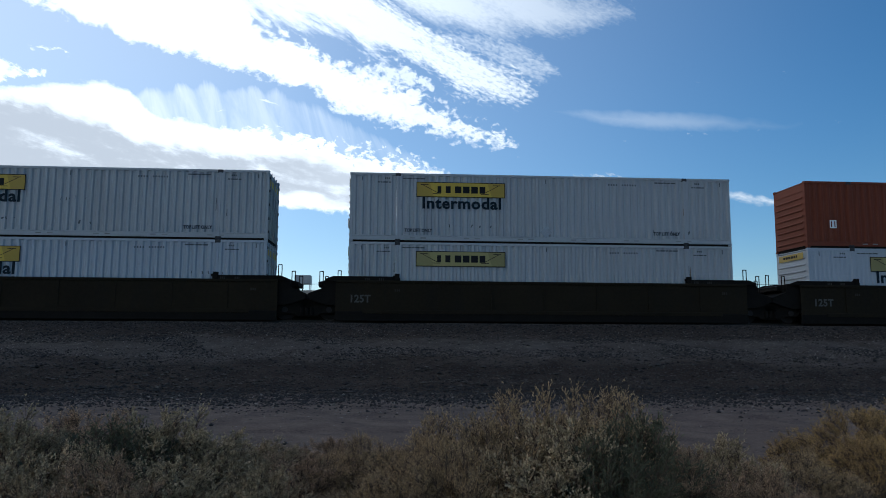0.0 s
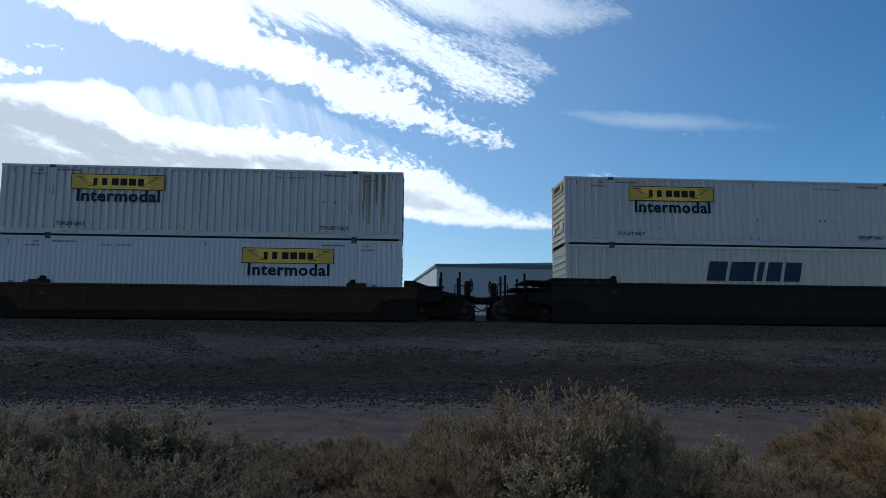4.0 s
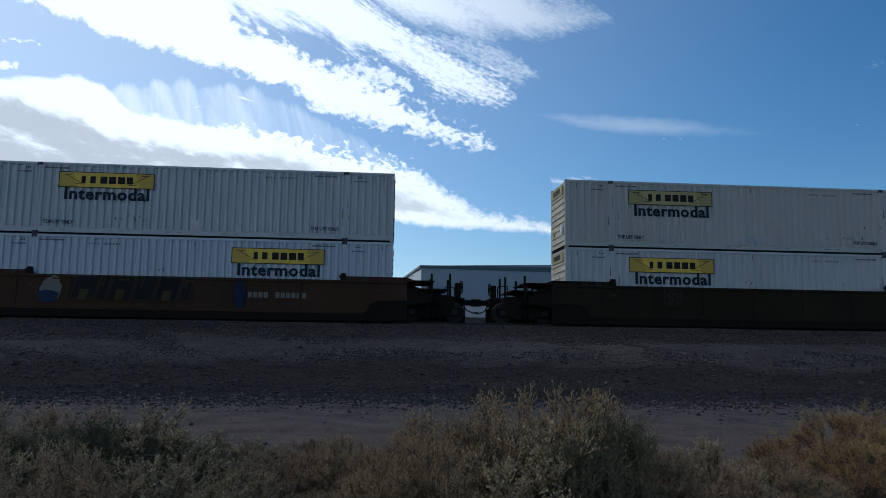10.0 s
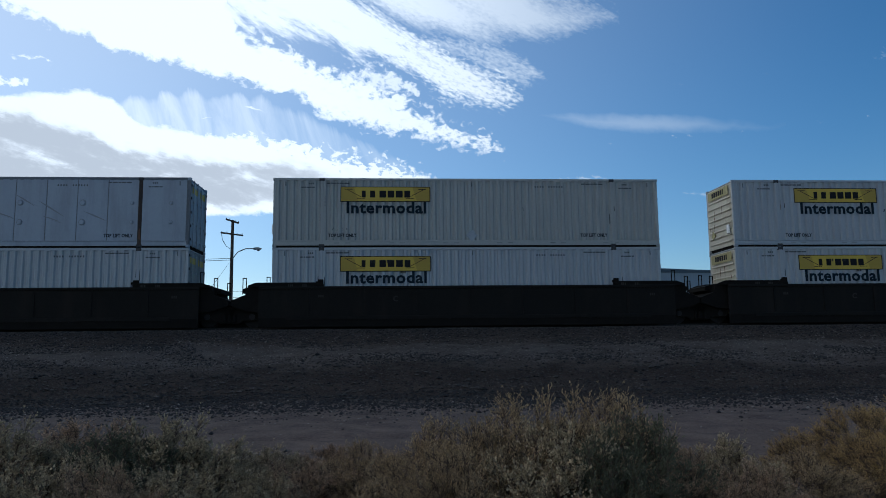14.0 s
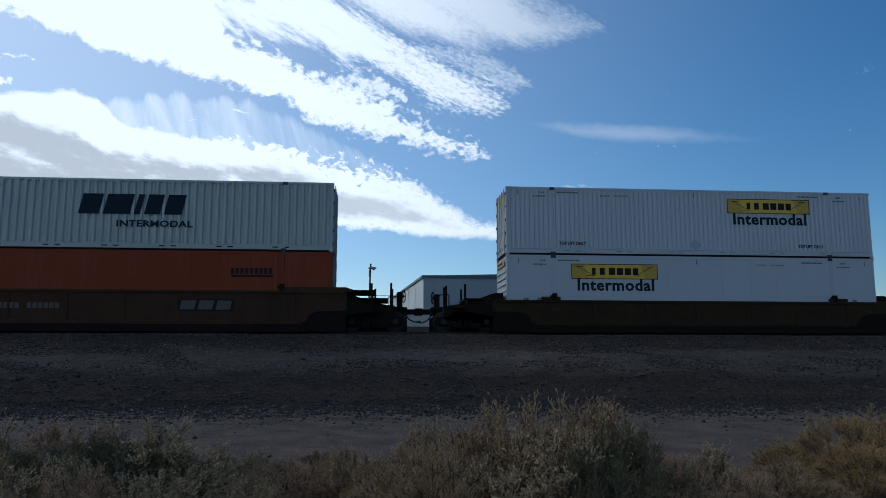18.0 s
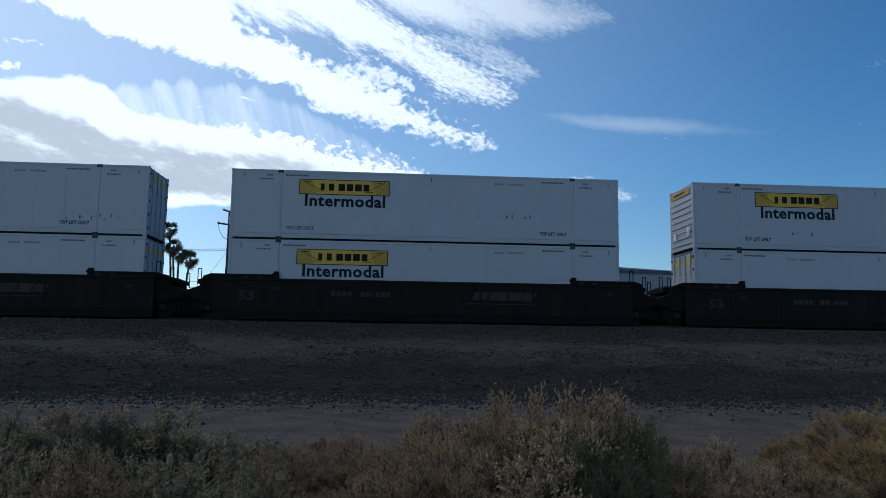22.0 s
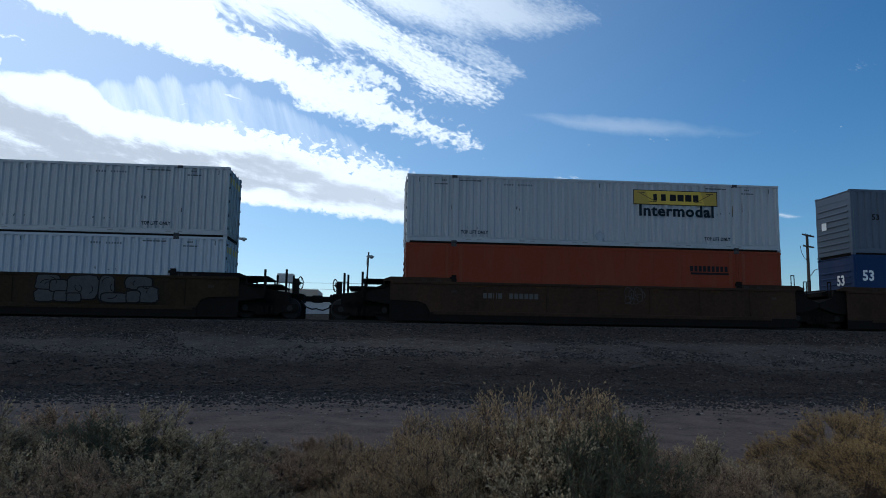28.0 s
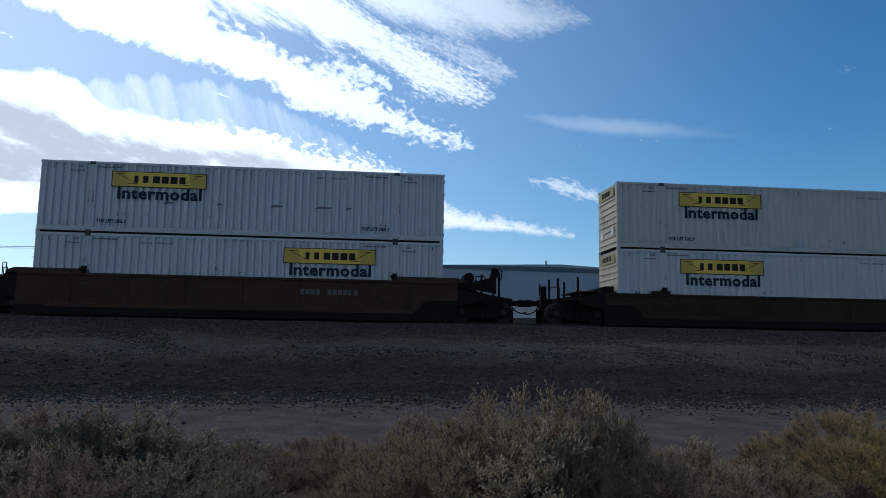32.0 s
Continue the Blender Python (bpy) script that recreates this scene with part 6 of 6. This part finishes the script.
moving = []
for unit in UNITS:
    for k, s in enumerate(unit):
        x, up, lo, paint_mat, decor = TRAIN[s]
        left = "coupler" if k == 0 else "joint"
        right = "coupler" if k == len(unit) - 1 else "share"
        extra = ", sprayed with graffiti" if s in (5, 6, 7, 18) else ""
        car = well_car(f"{CAR_WORDS[paint_mat.name]} well car under two containers{extra}", "well cars of the train", paint_mat, left, right,
                       s in LOW_CARS, decor, s)
        moving.append((car, x, MID_Y, RAIL_Z))
        moving.append((load(lo, False, 2 * s), x, FACE_Y, LOW_Z))
        moving.append((load(up, True, 2 * s + 1), x, FACE_Y, UP_Z))


# ---- behind the track ----
def build_warehouse():
    w = thing("warehouse", "large grey-blue metal warehouse with white end wall", "warehouse", m=pose(4.0, 70.0, BACK_Z, 0, 0, 4.6))
    long, deep, tall = 29.2, 30.0, 8.82 - BACK_Z

    def front(bm):
        box(bm, 0, long, 0, 0.25, 0, tall - 0.35)
    part("front_wall", 0, front, SHED_METAL, w)

    def panel(bm):
        for i in range(48):
            a = i * long / 48
            box(bm, a + 0.02, a + long / 48 - 0.04, -0.015, 0.0, 0.1, tall - 0.36)
    part("cladding", 0, panel, SHED_METAL, w)
    part("side_wall", 0, lambda bm: box(bm, 0, 0.25, 0.25, deep, 0, tall - 0.35), SHED_WHITE, w)
    part("side_wall", 1, lambda bm: box(bm, long - 0.25, long, 0.25, deep, 0, tall - 0.35), SHED_METAL, w)
    part("back_wall", 0, lambda bm: box(bm, 0.25, long - 0.25, deep - 0.25, deep, 0, tall - 0.35), SHED_METAL, w)

    def side_panels(bm):
        for i in range(5):
            box(bm, -0.04, 0.0, 0.3 + i * deep / 5, 0.3 + (i + 1) * deep / 5 - 0.35, 0.2, tall - 0.4)
    part("side_panel", 0, side_panels, SHED_WHITE, w)

    def roof(bm):
        prism(bm, [(-0.15, tall - 0.30), (long + 0.15, tall - 0.30), (long + 0.15, tall - 0.12), (long / 2, tall + 0.42), (-0.15, tall - 0.12)], 0.1, deep + 0.1)
    part("roof", 0, roof, SHED_METAL, w)

    def gutter(bm):
        prism(bm, [(-0.2, tall - 0.35), (long + 0.2, tall - 0.35), (long + 0.2, tall - 0.10), (long / 2, tall + 0.12), (-0.2, tall - 0.10)], -0.12, 0.09)
    part("fascia", 0, gutter, SHED_TRIM, w)
    part("fascia", 1, lambda bm: box(bm, -0.2, -0.02, 0.1, deep + 0.1, tall - 0.35, tall - 0.12), SHED_TRIM, w)
    part("vent_pipe", 0, lambda bm: rod(bm, (13.5, 1.5, tall), (13.5, 1.5, tall + 0.9), 0.08), SHED_TRIM, w)
    part("downpipe", 0, lambda bm: rod(bm, (long - 0.5, -0.1, 0), (long - 0.5, -0.1, tall - 0.35), 0.06), SHED_TRIM, w)


def utility_pole(label, x, y, top_z, lamp_z, lamp_dx, arms, stout=1.0):
    p = thing("utility_pole", label, "utility pole", "utility poles", pose(x, y, BACK_Z))
    h = top_z - BACK_Z
    part("pole", h, lambda bm: rod(bm, (0, 0, 0), (0.0 if arms else 0.25, 0, h), 0.19 * stout, 0.13 * stout, 10), WOOD_POLE, p)
    for k, (dz, half, lean) in enumerate(arms):
        arm = part("crossarm", (dz, half), lambda bm: box(bm, -half, half, -0.07, 0.07, -0.07, 0.07, 0.015), WOOD_POLE, p, at=pose(0, -0.2, h - dz, 0, lean, 25))

        def pins(bm):
            for s in (-0.9, -0.45, 0.45, 0.9):
                rod(bm, (s * half, 0, 0.07), (s * half, 0, 0.17), 0.035, 0.025, 6)
        part("insulator", (dz, half), pins, CASTING, arm)

    def bracket(bm):
        pts = [(0.1, -0.1, lamp_z - BACK_Z - 0.9), (0.5 * lamp_dx * 0.5, -0.15, lamp_z - BACK_Z - 0.28), (lamp_dx * 0.55, -0.2, lamp_z - BACK_Z), (lamp_dx, -0.25, lamp_z - BACK_Z + 0.02)]
        for a, b in zip(pts, pts[1:]):
            rod(bm, a, b, 0.045, sides=6)
    part("lamp_arm", (x,), bracket, LAMP_GREY, p)

    def head(bm):
        prism(bm, [(-0.4, -0.05), (-0.1, -0.12), (0.35, -0.1), (0.45, 0.02), (0.2, 0.12), (-0.25, 0.1)], -0.14, 0.14)
        rod(bm, (0.15, 0, -0.22), (0.15, 0, -0.08), 0.10, 0.17, 10)
    part("lamp_head", 0, head, LAMP_GREY, p, at=pose(lamp_dx, -0.25, lamp_z - BACK_Z))

    def drop(bm):
        pts = [(-0.95, -0.3, h - 1.25), (-0.85, -0.3, h - 1.9), (-0.5, -0.2, h - 2.5), (-0.15, -0.15, h - 2.75)]
        for a, b in zip(pts, pts[1:]):
            rod(bm, a, b, 0.025, sides=5)
    if arms:
        part("drop_wire", h, drop, CABLE, p)
    return p


def cable(label, a, b, sag, r=0.022):
    """One sagging wire: a closed tube of six sides."""
    a, b = Vector(a), Vector(b)
    side = (b - a).cross(Vector((0, 0, 1))).normalized()
    verts, faces = [], []
    for i in range(13):
        s = i / 12
        q = a.lerp(b, s) - Vector((0, 0, sag * 4 * s * (1 - s)))
        for k in range(6):
            t = k * math.pi / 3
            verts.append(q + side * (r * math.cos(t)) + Vector((0, 0, r * math.sin(t))))
    for i in range(12):
        for k in range(6):
            faces.append((i * 6 + k, i * 6 + (k + 1) % 6, i * 6 + 6 + (k + 1) % 6, i * 6 + 6 + k))
    faces += [tuple(range(5, -1, -1)), tuple(range(72, 78))]
    me = bpy.data.meshes.new("overhead_cable")
    me.from_pydata(verts, [], faces)
    me.materials.append(CABLE)
    tagged(new("overhead_cable", me), label, "cable", "overhead cables")


def palm(x, y, top_z, seed, spread=2.3):
    rng = random.Random(seed)
    p = thing("palm_tree", "tall slender fan palm with a shaggy skirt of dead fronds", "palm tree", "palms behind the track", pose(x, y, BACK_Z))
    h = top_z - spread * 0.92 - BACK_Z

    def trunk(bm):
        prev, pr = Vector((0, 0, 0)), 0.24
        for i in range(1, 13):
            s = i / 12
            q = Vector((0.5 * math.sin(s * 2.2 + seed), 0.3 * math.sin(s * 3 + seed), h * s))
            r = 0.19 - 0.05 * s + 0.012 * (i % 2)
            rod(bm, prev, q, pr, r, 10)
            prev, pr = q, r
    part("trunk", seed, trunk, PALM_TRUNK, p)
    c = Vector((0.5 * math.sin(2.2 + seed), 0.3 * math.sin(3 + seed), h))

    def fan(bm, length, lift, turn, droop):
        d = Vector((math.cos(turn) * math.cos(lift), math.sin(turn) * math.cos(lift), math.sin(lift)))
        side = Matrix.Rotation(rng.uniform(-1.4, 1.4), 3, d) @ d.cross(Vector((0, 0, 1))).normalized()
        up = side.cross(d)
        hub = c + d * length * 0.42
        rod(bm, c, hub, 0.03, 0.02, 4)
        for i in range(13):
            a = radians(-62 + 124 * i / 12)
            e = d * math.cos(a) + side * math.sin(a)
            tip = hub + e * length * 0.6 * rng.uniform(0.8, 1.15) - Vector((0, 0, droop * rng.uniform(0.6, 1.2))) + up * 0.05
            mid = hub + (tip - hub) * 0.55 + up * 0.04 + Vector((0, 0, droop * 0.25))
            wv = e.cross(up).normalized() * 0.045
            v = [bm.verts.new(q) for q in (hub, mid + wv, tip, mid - wv)]
            bm.faces.new(v)

    def crown(bm):
        for i in range(30):
            fan(bm, spread * rng.uniform(0.72, 1.05), math.asin(rng.uniform(-0.75, 1.0)), rng.uniform(0, 6.28), spread * 0.05)

    def skirt(bm):
        for i in range(12):
            cz = rng.uniform(0.0, 0.6)
            fan(bm, spread * rng.uniform(0.55, 0.8), radians(rng.uniform(-85, -45)), rng.uniform(0, 6.28), 0.35 + cz * 0.8)
    part("crown", seed, crown, PALM_LEAF, p)
    part("dead_skirt", seed, skirt, PALM_DEAD, p)


def bare_tree(label, x, y, h, seed, spread=1.0):
    rng = random.Random(seed)
    t = thing("bare_tree", label, "tree", "bare trees behind the track", pose(x, y, BACK_Z))
    seg = []

    def grow(p, d, length, r, depth):
        q = p + d * length
        seg.append((p, q, r, r * 0.72, depth))
        if depth >= 6:
            return
        for k in range(3 if depth in (0, 2, 3) else 2):
            ax = Vector((rng.uniform(-1, 1), rng.uniform(-1, 1), rng.uniform(-0.2, 0.5))).normalized()
            nd = (d + ax * rng.uniform(0.35, 0.75) * spread).normalized()
            grow(q, nd, length * rng.uniform(0.62, 0.86), r * 0.62, depth + 1)
    grow(Vector((0, 0, 0)), Vector((0.03, 0, 1)), h * 0.24, 0.2, 0)

    def limbs(bm):
        for p, q, r, r2, d in seg:
            if 0 < d <= 2:
                rod(bm, p, q, r, r2, 6)

    def twigs(bm):
        for p, q, r, r2, d in seg:
            if d > 2:
                rod(bm, p, q, max(r, 0.022), max(r2, 0.016), 4)
    part("trunk", seed, lambda bm: [rod(bm, p, q, r, r2, 9) for p, q, r, r2, d in seg if d == 0], BARK, t)
    tagged(part("limb_mass", seed, limbs, BARK, t), kind="stuff")
    tagged(part("twig_mass", seed, twigs, BARK, t), kind="stuff")


def block_wall():
    w = thing("block_wall", "low pale concrete-block wall beyond the track", "wall", m=pose(0, 46.0, BACK_Z))
    part("core", 0, lambda bm: box(bm, -60, 75, 0.03, 0.17, -0.1, 0.80), BLOCK, w)
    part("coping", 0, lambda bm: box(bm, -60, 75, -0.03, 0.23, 0.80, 0.87, 0.01), BLOCK, w)

    def courses(bm):
        for row in range(4):
            for i in range(-52, 66):
                a = (i + (0.5 if row % 2 else 0.0)) * 0.8
                box(bm, a + 0.01, a + 0.79, 0.0, 0.03, row * 0.2 + 0.01, row * 0.2 + 0.19)
    ob = part("blocks", 0, courses, BLOCK, w)
    tagged(ob, kind="stuff")
    for i in range(-9, 12):
        part("pilaster", 0, lambda bm: box(bm, -0.2, 0.2, -0.06, 0.26, -0.1, 0.93, 0.01), BLOCK, w, at=pose(i * 6.0, 0, 0))


def flat_house():
    h = thing("flat_roofed_house", "low tan stucco house with a rooftop cooler", "house", m=pose(-17.5, 92, BACK_Z))
    part("wall", 0, lambda bm: box(bm, 0, 10, 0, 8, 0, 4.2), STUCCO, h)
    part("parapet", 0, lambda bm: [box(bm, a, b, c, d, 4.2, 4.6) for a, b, c, d in ((0, 10, 0, 0.25), (0, 10, 7.75, 8), (0, 0.25, 0.25, 7.75), (9.75, 10, 0.25, 7.75))], STUCCO, h)

    def unit(bm):
        box(bm, 4.9, 6.9, 0.6, 2.2, 5.45, 6.55, 0.05)
        for i in range(5):
            box(bm, 5.0, 6.8, 0.57, 0.62, 5.55 + i * 0.19, 5.64 + i * 0.19)
    part("rooftop_cooler", 0, unit, STEEL, h)
    part("cooler_stand", 0, lambda bm: [rod(bm, (x, y, 4.2), (x, y, 5.45), 0.05) for x in (5.0, 6.8) for y in (0.7, 2.1)], STEEL, h)
    for x in (2.0, 7.5):
        part("window", 0, lambda bm: box(bm, 0, 1.4, -0.03, -0.004, 0, 1.2), GLASS_DARK, h, at=pose(x, 0, 1.2))


build_warehouse()
utility_pole("tall weathered wooden utility pole with two crossarms and street lamp", 70 * math.tan(radians(-12.25)), 70, 13.45, 10.7, 2.35, ((0.12, 0.62, 14), (1.35, 1.05, 4)))
utility_pole("wooden utility pole with two crossarms and curved street lamp", 72 * math.tan(radians(31.43)), 72, 13.05, 9.6, 2.3, ((0.15, 0.95, 3), (1.3, 0.85, 2)))
utility_pole("thin leaning pole with a small lamp", 75 * math.tan(radians(-1.05)), 75, 10.35, 9.9, 0.4, (), 0.6)
for az, el, yy in ((-27.8, 5.1, 150), (-26.9, 4.9, 170)):
    utility_pole("distant utility pole with one crossarm", yy * math.tan(radians(az)), yy, 1.6 + yy / math.cos(radians(az)) * math.tan(radians(el)), 9.0, 0.8, ((0.3, 1.0, 0),))
POLE_X = 70 * math.tan(radians(-12.25))
cable("sagging black overhead cable tied to a pole", (POLE_X, 69.8, 9.8), (-95, 69.8, 10.1), 0.75)
cable("sagging black overhead cable tied to a pole", (POLE_X, 69.9, 9.65), (-95, 69.9, 9.9), 0.7)
cable("thin guy cable running down from a pole", (POLE_X, 69.7, 9.6), (POLE_X - 4.6, 69.7, BACK_Z), 0.02)
cable("distant low overhead cable", (-110, 98, 9.4), (60, 98, 9.5), 0.7)
cable("distant low overhead cable", (-110, 98.5, 8.6), (60, 98.5, 8.6), 0.6)
for k, (az, el, yy) in enumerate(((-16.4, 8.45, 120), (-15.9, 7.2, 122), (-15.45, 6.75, 121), (-14.9, 6.45, 118))):
    palm(yy * math.tan(radians(az)), yy, 1.6 + yy / math.cos(radians(az)) * math.tan(radians(el)), k + 1, 1.75)
bare_tree("bare winter tree with many thin upright branches", 80 * math.tan(radians(-22.5)), 80, 8.6, 11, 1.0)
bare_tree("small bare winter tree with spreading twigs", 80 * math.tan(radians(-20.2)), 80, 8.4, 15, 0.9)
bare_tree("leafless shrub-like tree in the distance", 110 * math.tan(radians(-9.2)), 110, 6.5, 19, 1.1)
block_wall()
flat_house()


# ---- bushes ----
def bush_parts(seed, twig, leaf, density=1.0, wild=1.0, small=1.0, broad=0.17, upright=0.45):
    """Stems fanned from one root, each with side sprigs and small leaves or seed heads: unit size, about 1 m across and 0.75 high."""
    rng = random.Random(seed)
    sv, sf, lv, lf = [], [], [], []

    def ribbon(p, q, w):
        d = q - p
        s = d.cross(Vector((rng.uniform(-1, 1), rng.uniform(-1, 1), rng.uniform(-1, 1))))
        if s.length < 1e-6:
            return
        s = s.normalized() * w
        t = d.cross(s).normalized() * w
        k = len(sv)
        sv.extend((p + s, p - s * 0.5 + t, p - s * 0.5 - t, q))
        sf.extend(((k, k + 1, k + 3), (k + 1, k + 2, k + 3), (k + 2, k, k + 3)))

    def leaf_at(p, size, along):
        d = (along + Vector((rng.uniform(-0.7, 0.7), rng.uniform(-0.7, 0.7), rng.uniform(-0.3, 0.7)))).normalized() * size
        s = d.cross(Vector((rng.uniform(-1, 1), rng.uniform(-1, 1), rng.uniform(-1, 1)))).normalized() * size * broad
        k = len(lv)
        lv.extend((p, p + d * 0.5 + s, p + d, p + d * 0.5 - s))
        lf.append((k, k + 1, k + 2, k + 3))
    clumps = []
    for k in range(int(30 * density)):
        # heads spread evenly over the dome, some standing out, some set back
        lift = math.acos(1.0 - 0.93 * (k + 0.5) / int(30 * density))
        clumps.append((k * 2.39996 + rng.uniform(-0.3, 0.3), lift + rng.uniform(-0.12, 0.12), rng.uniform(0.74, 1.06)))
    for turn0, lift0, reach0 in clumps:
        axis = Vector((math.cos(turn0) * math.sin(lift0), math.sin(turn0) * math.sin(lift0), math.cos(lift0)))
        for _ in range(rng.randint(5, 7)):
            way = (axis + Vector((rng.gauss(0, 0.10), rng.gauss(0, 0.10), rng.gauss(0, 0.10)))).normalized()
            off = way - axis
            reach = reach0 * rng.choice((0.72, 0.9, 0.97, 1.0)) * rng.uniform(0.95, 1.03) * (1.0 - 1.2 * off.length_squared)
            out = Vector((way.x * 0.46, way.y * 0.46, max(0.02, way.z) * 0.62 + 0.04)) * reach
            root = Vector((rng.gauss(0, 0.05), rng.gauss(0, 0.05), 0.0))
            prev = root
            for i in range(1, 5):
                s = i / 4
                q = root + out * s + Vector((rng.gauss(0, 0.012), rng.gauss(0, 0.012), 0.06 * math.sin(s * 3.1) * math.sin(lift0)))
                ribbon(prev, q + (q - prev) * 0.05, 0.005 * (1.15 - s))
                prev = q
            # a tuft at the stem's end, opening away from the middle of its head
            full = rng.uniform(0.75, 1.2)
            lean = (axis * 0.6 + off * 2.2 + Vector((0, 0, upright))).normalized()
            for _ in range(22):
                d = (lean + Vector((rng.gauss(0, 0.45), rng.gauss(0, 0.45), rng.gauss(0, 0.4)))).normalized()
                p = prev - out * rng.uniform(0.0, 0.16)
                tip = p + d * rng.uniform(0.035, 0.095) * full * (1 + 0.6 * wild * rng.random() ** 6)
                ribbon(p, tip, 0.0017)
                for _ in range(9):
                    leaf_at(p.lerp(tip, rng.uniform(0.2, 1.0) ** 0.7), rng.uniform(0.008, 0.018) * small, d)
    crest = sorted(v.z for v in lv)[int(len(lv) * 0.985)]
    for v in sv + lv:
        v.z *= 0.72 / crest
    out = []
    for nm, v, f, m in (("branchwork", sv, sf, twig), ("foliage", lv, lf, leaf)):
        me = bpy.data.meshes.new(nm)
        me.from_pydata(v, [], f)
        me.materials.append(m)
        out.append((nm, me))
    return out


BUSH_KINDS = {
    "straw": bush_parts(101, TWIG, LEAF_STRAW, 1.1, 1.3, 1.0, 0.17, 0.95),
    "gold": bush_parts(102, TWIG, LEAF_GOLD, 1.3, 0.4, 0.8, 0.17, 0.7),
    "sage": bush_parts(103, TWIG, LEAF_SAGE, 1.0, 1.3, 1.05, 0.36),
    # olive leaves darkened to stand for the shaded flanks of the brush
    "dark": bush_parts(105, TWIG, LEAF_SHADED, 1.2, 0.8, 1.0, 0.3),
    "tan": bush_parts(104, TWIG, LEAF_TAN, 1.2, 0.6, 0.85, 0.28),
}
BUSH_WORDS = {"straw": "tall dry rabbitbrush with straw-coloured seed heads", "gold": "rounded golden-yellow dry brush",
              "sage": "grey-green sagebrush with ragged twigs", "dark": "shade-coloured dense olive-green brush", "tan": "dense tan tumbleweed-like brush"}
# bearing, height of the top, distance, width in metres
BUSHES = [
    (14.0, -3.75, 6.6, 1.9, "straw"), (10.8, -4.2, 6.4, 1.7, "straw"), (17.2, -4.3, 6.9, 1.5, "straw"), (18.0, -5.6, 6.1, 1.3, "dark"), (15.6, -7.2, 5.8, 1.2, "dark"), (7.4, -5.6, 6.5, 1.6, "straw"), (2.8, -5.8, 7.0, 1.6, "straw"),
    (-2.2, -7.3, 7.3, 1.3, "straw"), (-4.4, -7.2, 9.2, 1.2, "tan"), (-9.1, -7.4, 8.6, 1.5, "sage"), (-15.8, -5.3, 7.2, 1.7, "sage"),
    (-21.9, -4.9, 8.8, 1.8, "tan"), (-26.2, -5.0, 7.2, 1.8, "sage"), (-19.4, -5.9, 7.0, 1.6, "dark"), (-21.5, -7.3, 6.5, 1.1, "sage"), (-12.4, -7.6, 7.2, 1.4, "sage"), (-6.6, -8.4, 7.2, 1.2, "tan"),
    (24.2, -6.9, 6.8, 1.2, "sage"), (33.3, -4.2, 8.8, 1.9, "gold"), (34.2, -6.0, 7.4, 1.5, "gold"), (28.9, -6.3, 8.9, 1.1, "gold"), (29.6, -7.2, 6.9, 1.3, "straw"),
    (-16.2, -8.6, 6.1, 1.3, "sage"), (-24.5, -7.8, 6.1, 1.4, "sage"), (0.2, -8.6, 6.0, 1.2, "straw"), (21.0, -7.7, 6.1, 1.2, "tan"), (5.4, -7.6, 5.9, 1.3, "straw"),
    (12.5, -6.4, 5.9, 1.5, "sage"), (26.5, -8.6, 6.0, 1.1, "tan"), (-20.5, -8.2, 5.9, 1.3, "tan"), (-10.2, -9.2, 6.3, 1.1, "sage"), (36.5, -5.0, 8.0, 1.8, "gold"), (-30.5, -5.2, 7.6, 1.8, "tan"),
]


def plant_bushes():
    rng = random.Random(77)
    for az, el, d, wide, kind in BUSHES:
        x, y = d * math.tan(radians(az)), d
        z = height(x, y)
        tall = 1.6 + math.hypot(x, y) * math.tan(radians(el)) - z
        b = thing("bush", BUSH_WORDS[kind] + " rooted in dry soil", "bush", "roadside bushes", pose(x, y, z - 0.03, 0, 0, rng.uniform(0, 360)))
        b.scale = (wide, wide * rng.uniform(0.85, 1.1), max(0.35, tall) / 0.74)
        for nm, me in BUSH_KINDS[kind]:
            ob = tagged(new(nm, me), kind="stuff")
            ob.parent = b


plant_bushes()


# ---- what moves ----
# how far the train has gone by then
GONE = [(0.0, 0.0), (1.0, 14.2), (2.0, 28.46), (3.0, 42.72), (3.5, 49.84), (5.5, 78.13), (6.0, 85.11), (7.0, 99.27), (8.0, 113.28), (9.0, 127.35),
        (10.0, 141.88), (11.0, 155.94), (12.0, 169.46), (13.0, 183.49), (14.0, 197.46), (17.0, 239.27), (18.0, 253.6), (19.0, 267.41), (20.0, 281.23),
        (21.0, 294.53), (22.0, 308.25), (23.0, 321.94), (24.0, 335.6), (25.0, 349.68), (27.5, 383.58), (28.0, 390.3), (29.0, 403.77), (30.0, 417.19),
        (31.0, 430.15), (32.0, 443.57)]


def motions():
    for ob, x, y, z in moving:
        walk(ob, [(t, pose(x - gone, y, z)) for t, gone in GONE])
    walk(clouds, [(t, pose(0, 0, 0, 0, 0, 0.0556 * (t - 16))) for t in (0.0, 16.0, 32.0)])


motions()
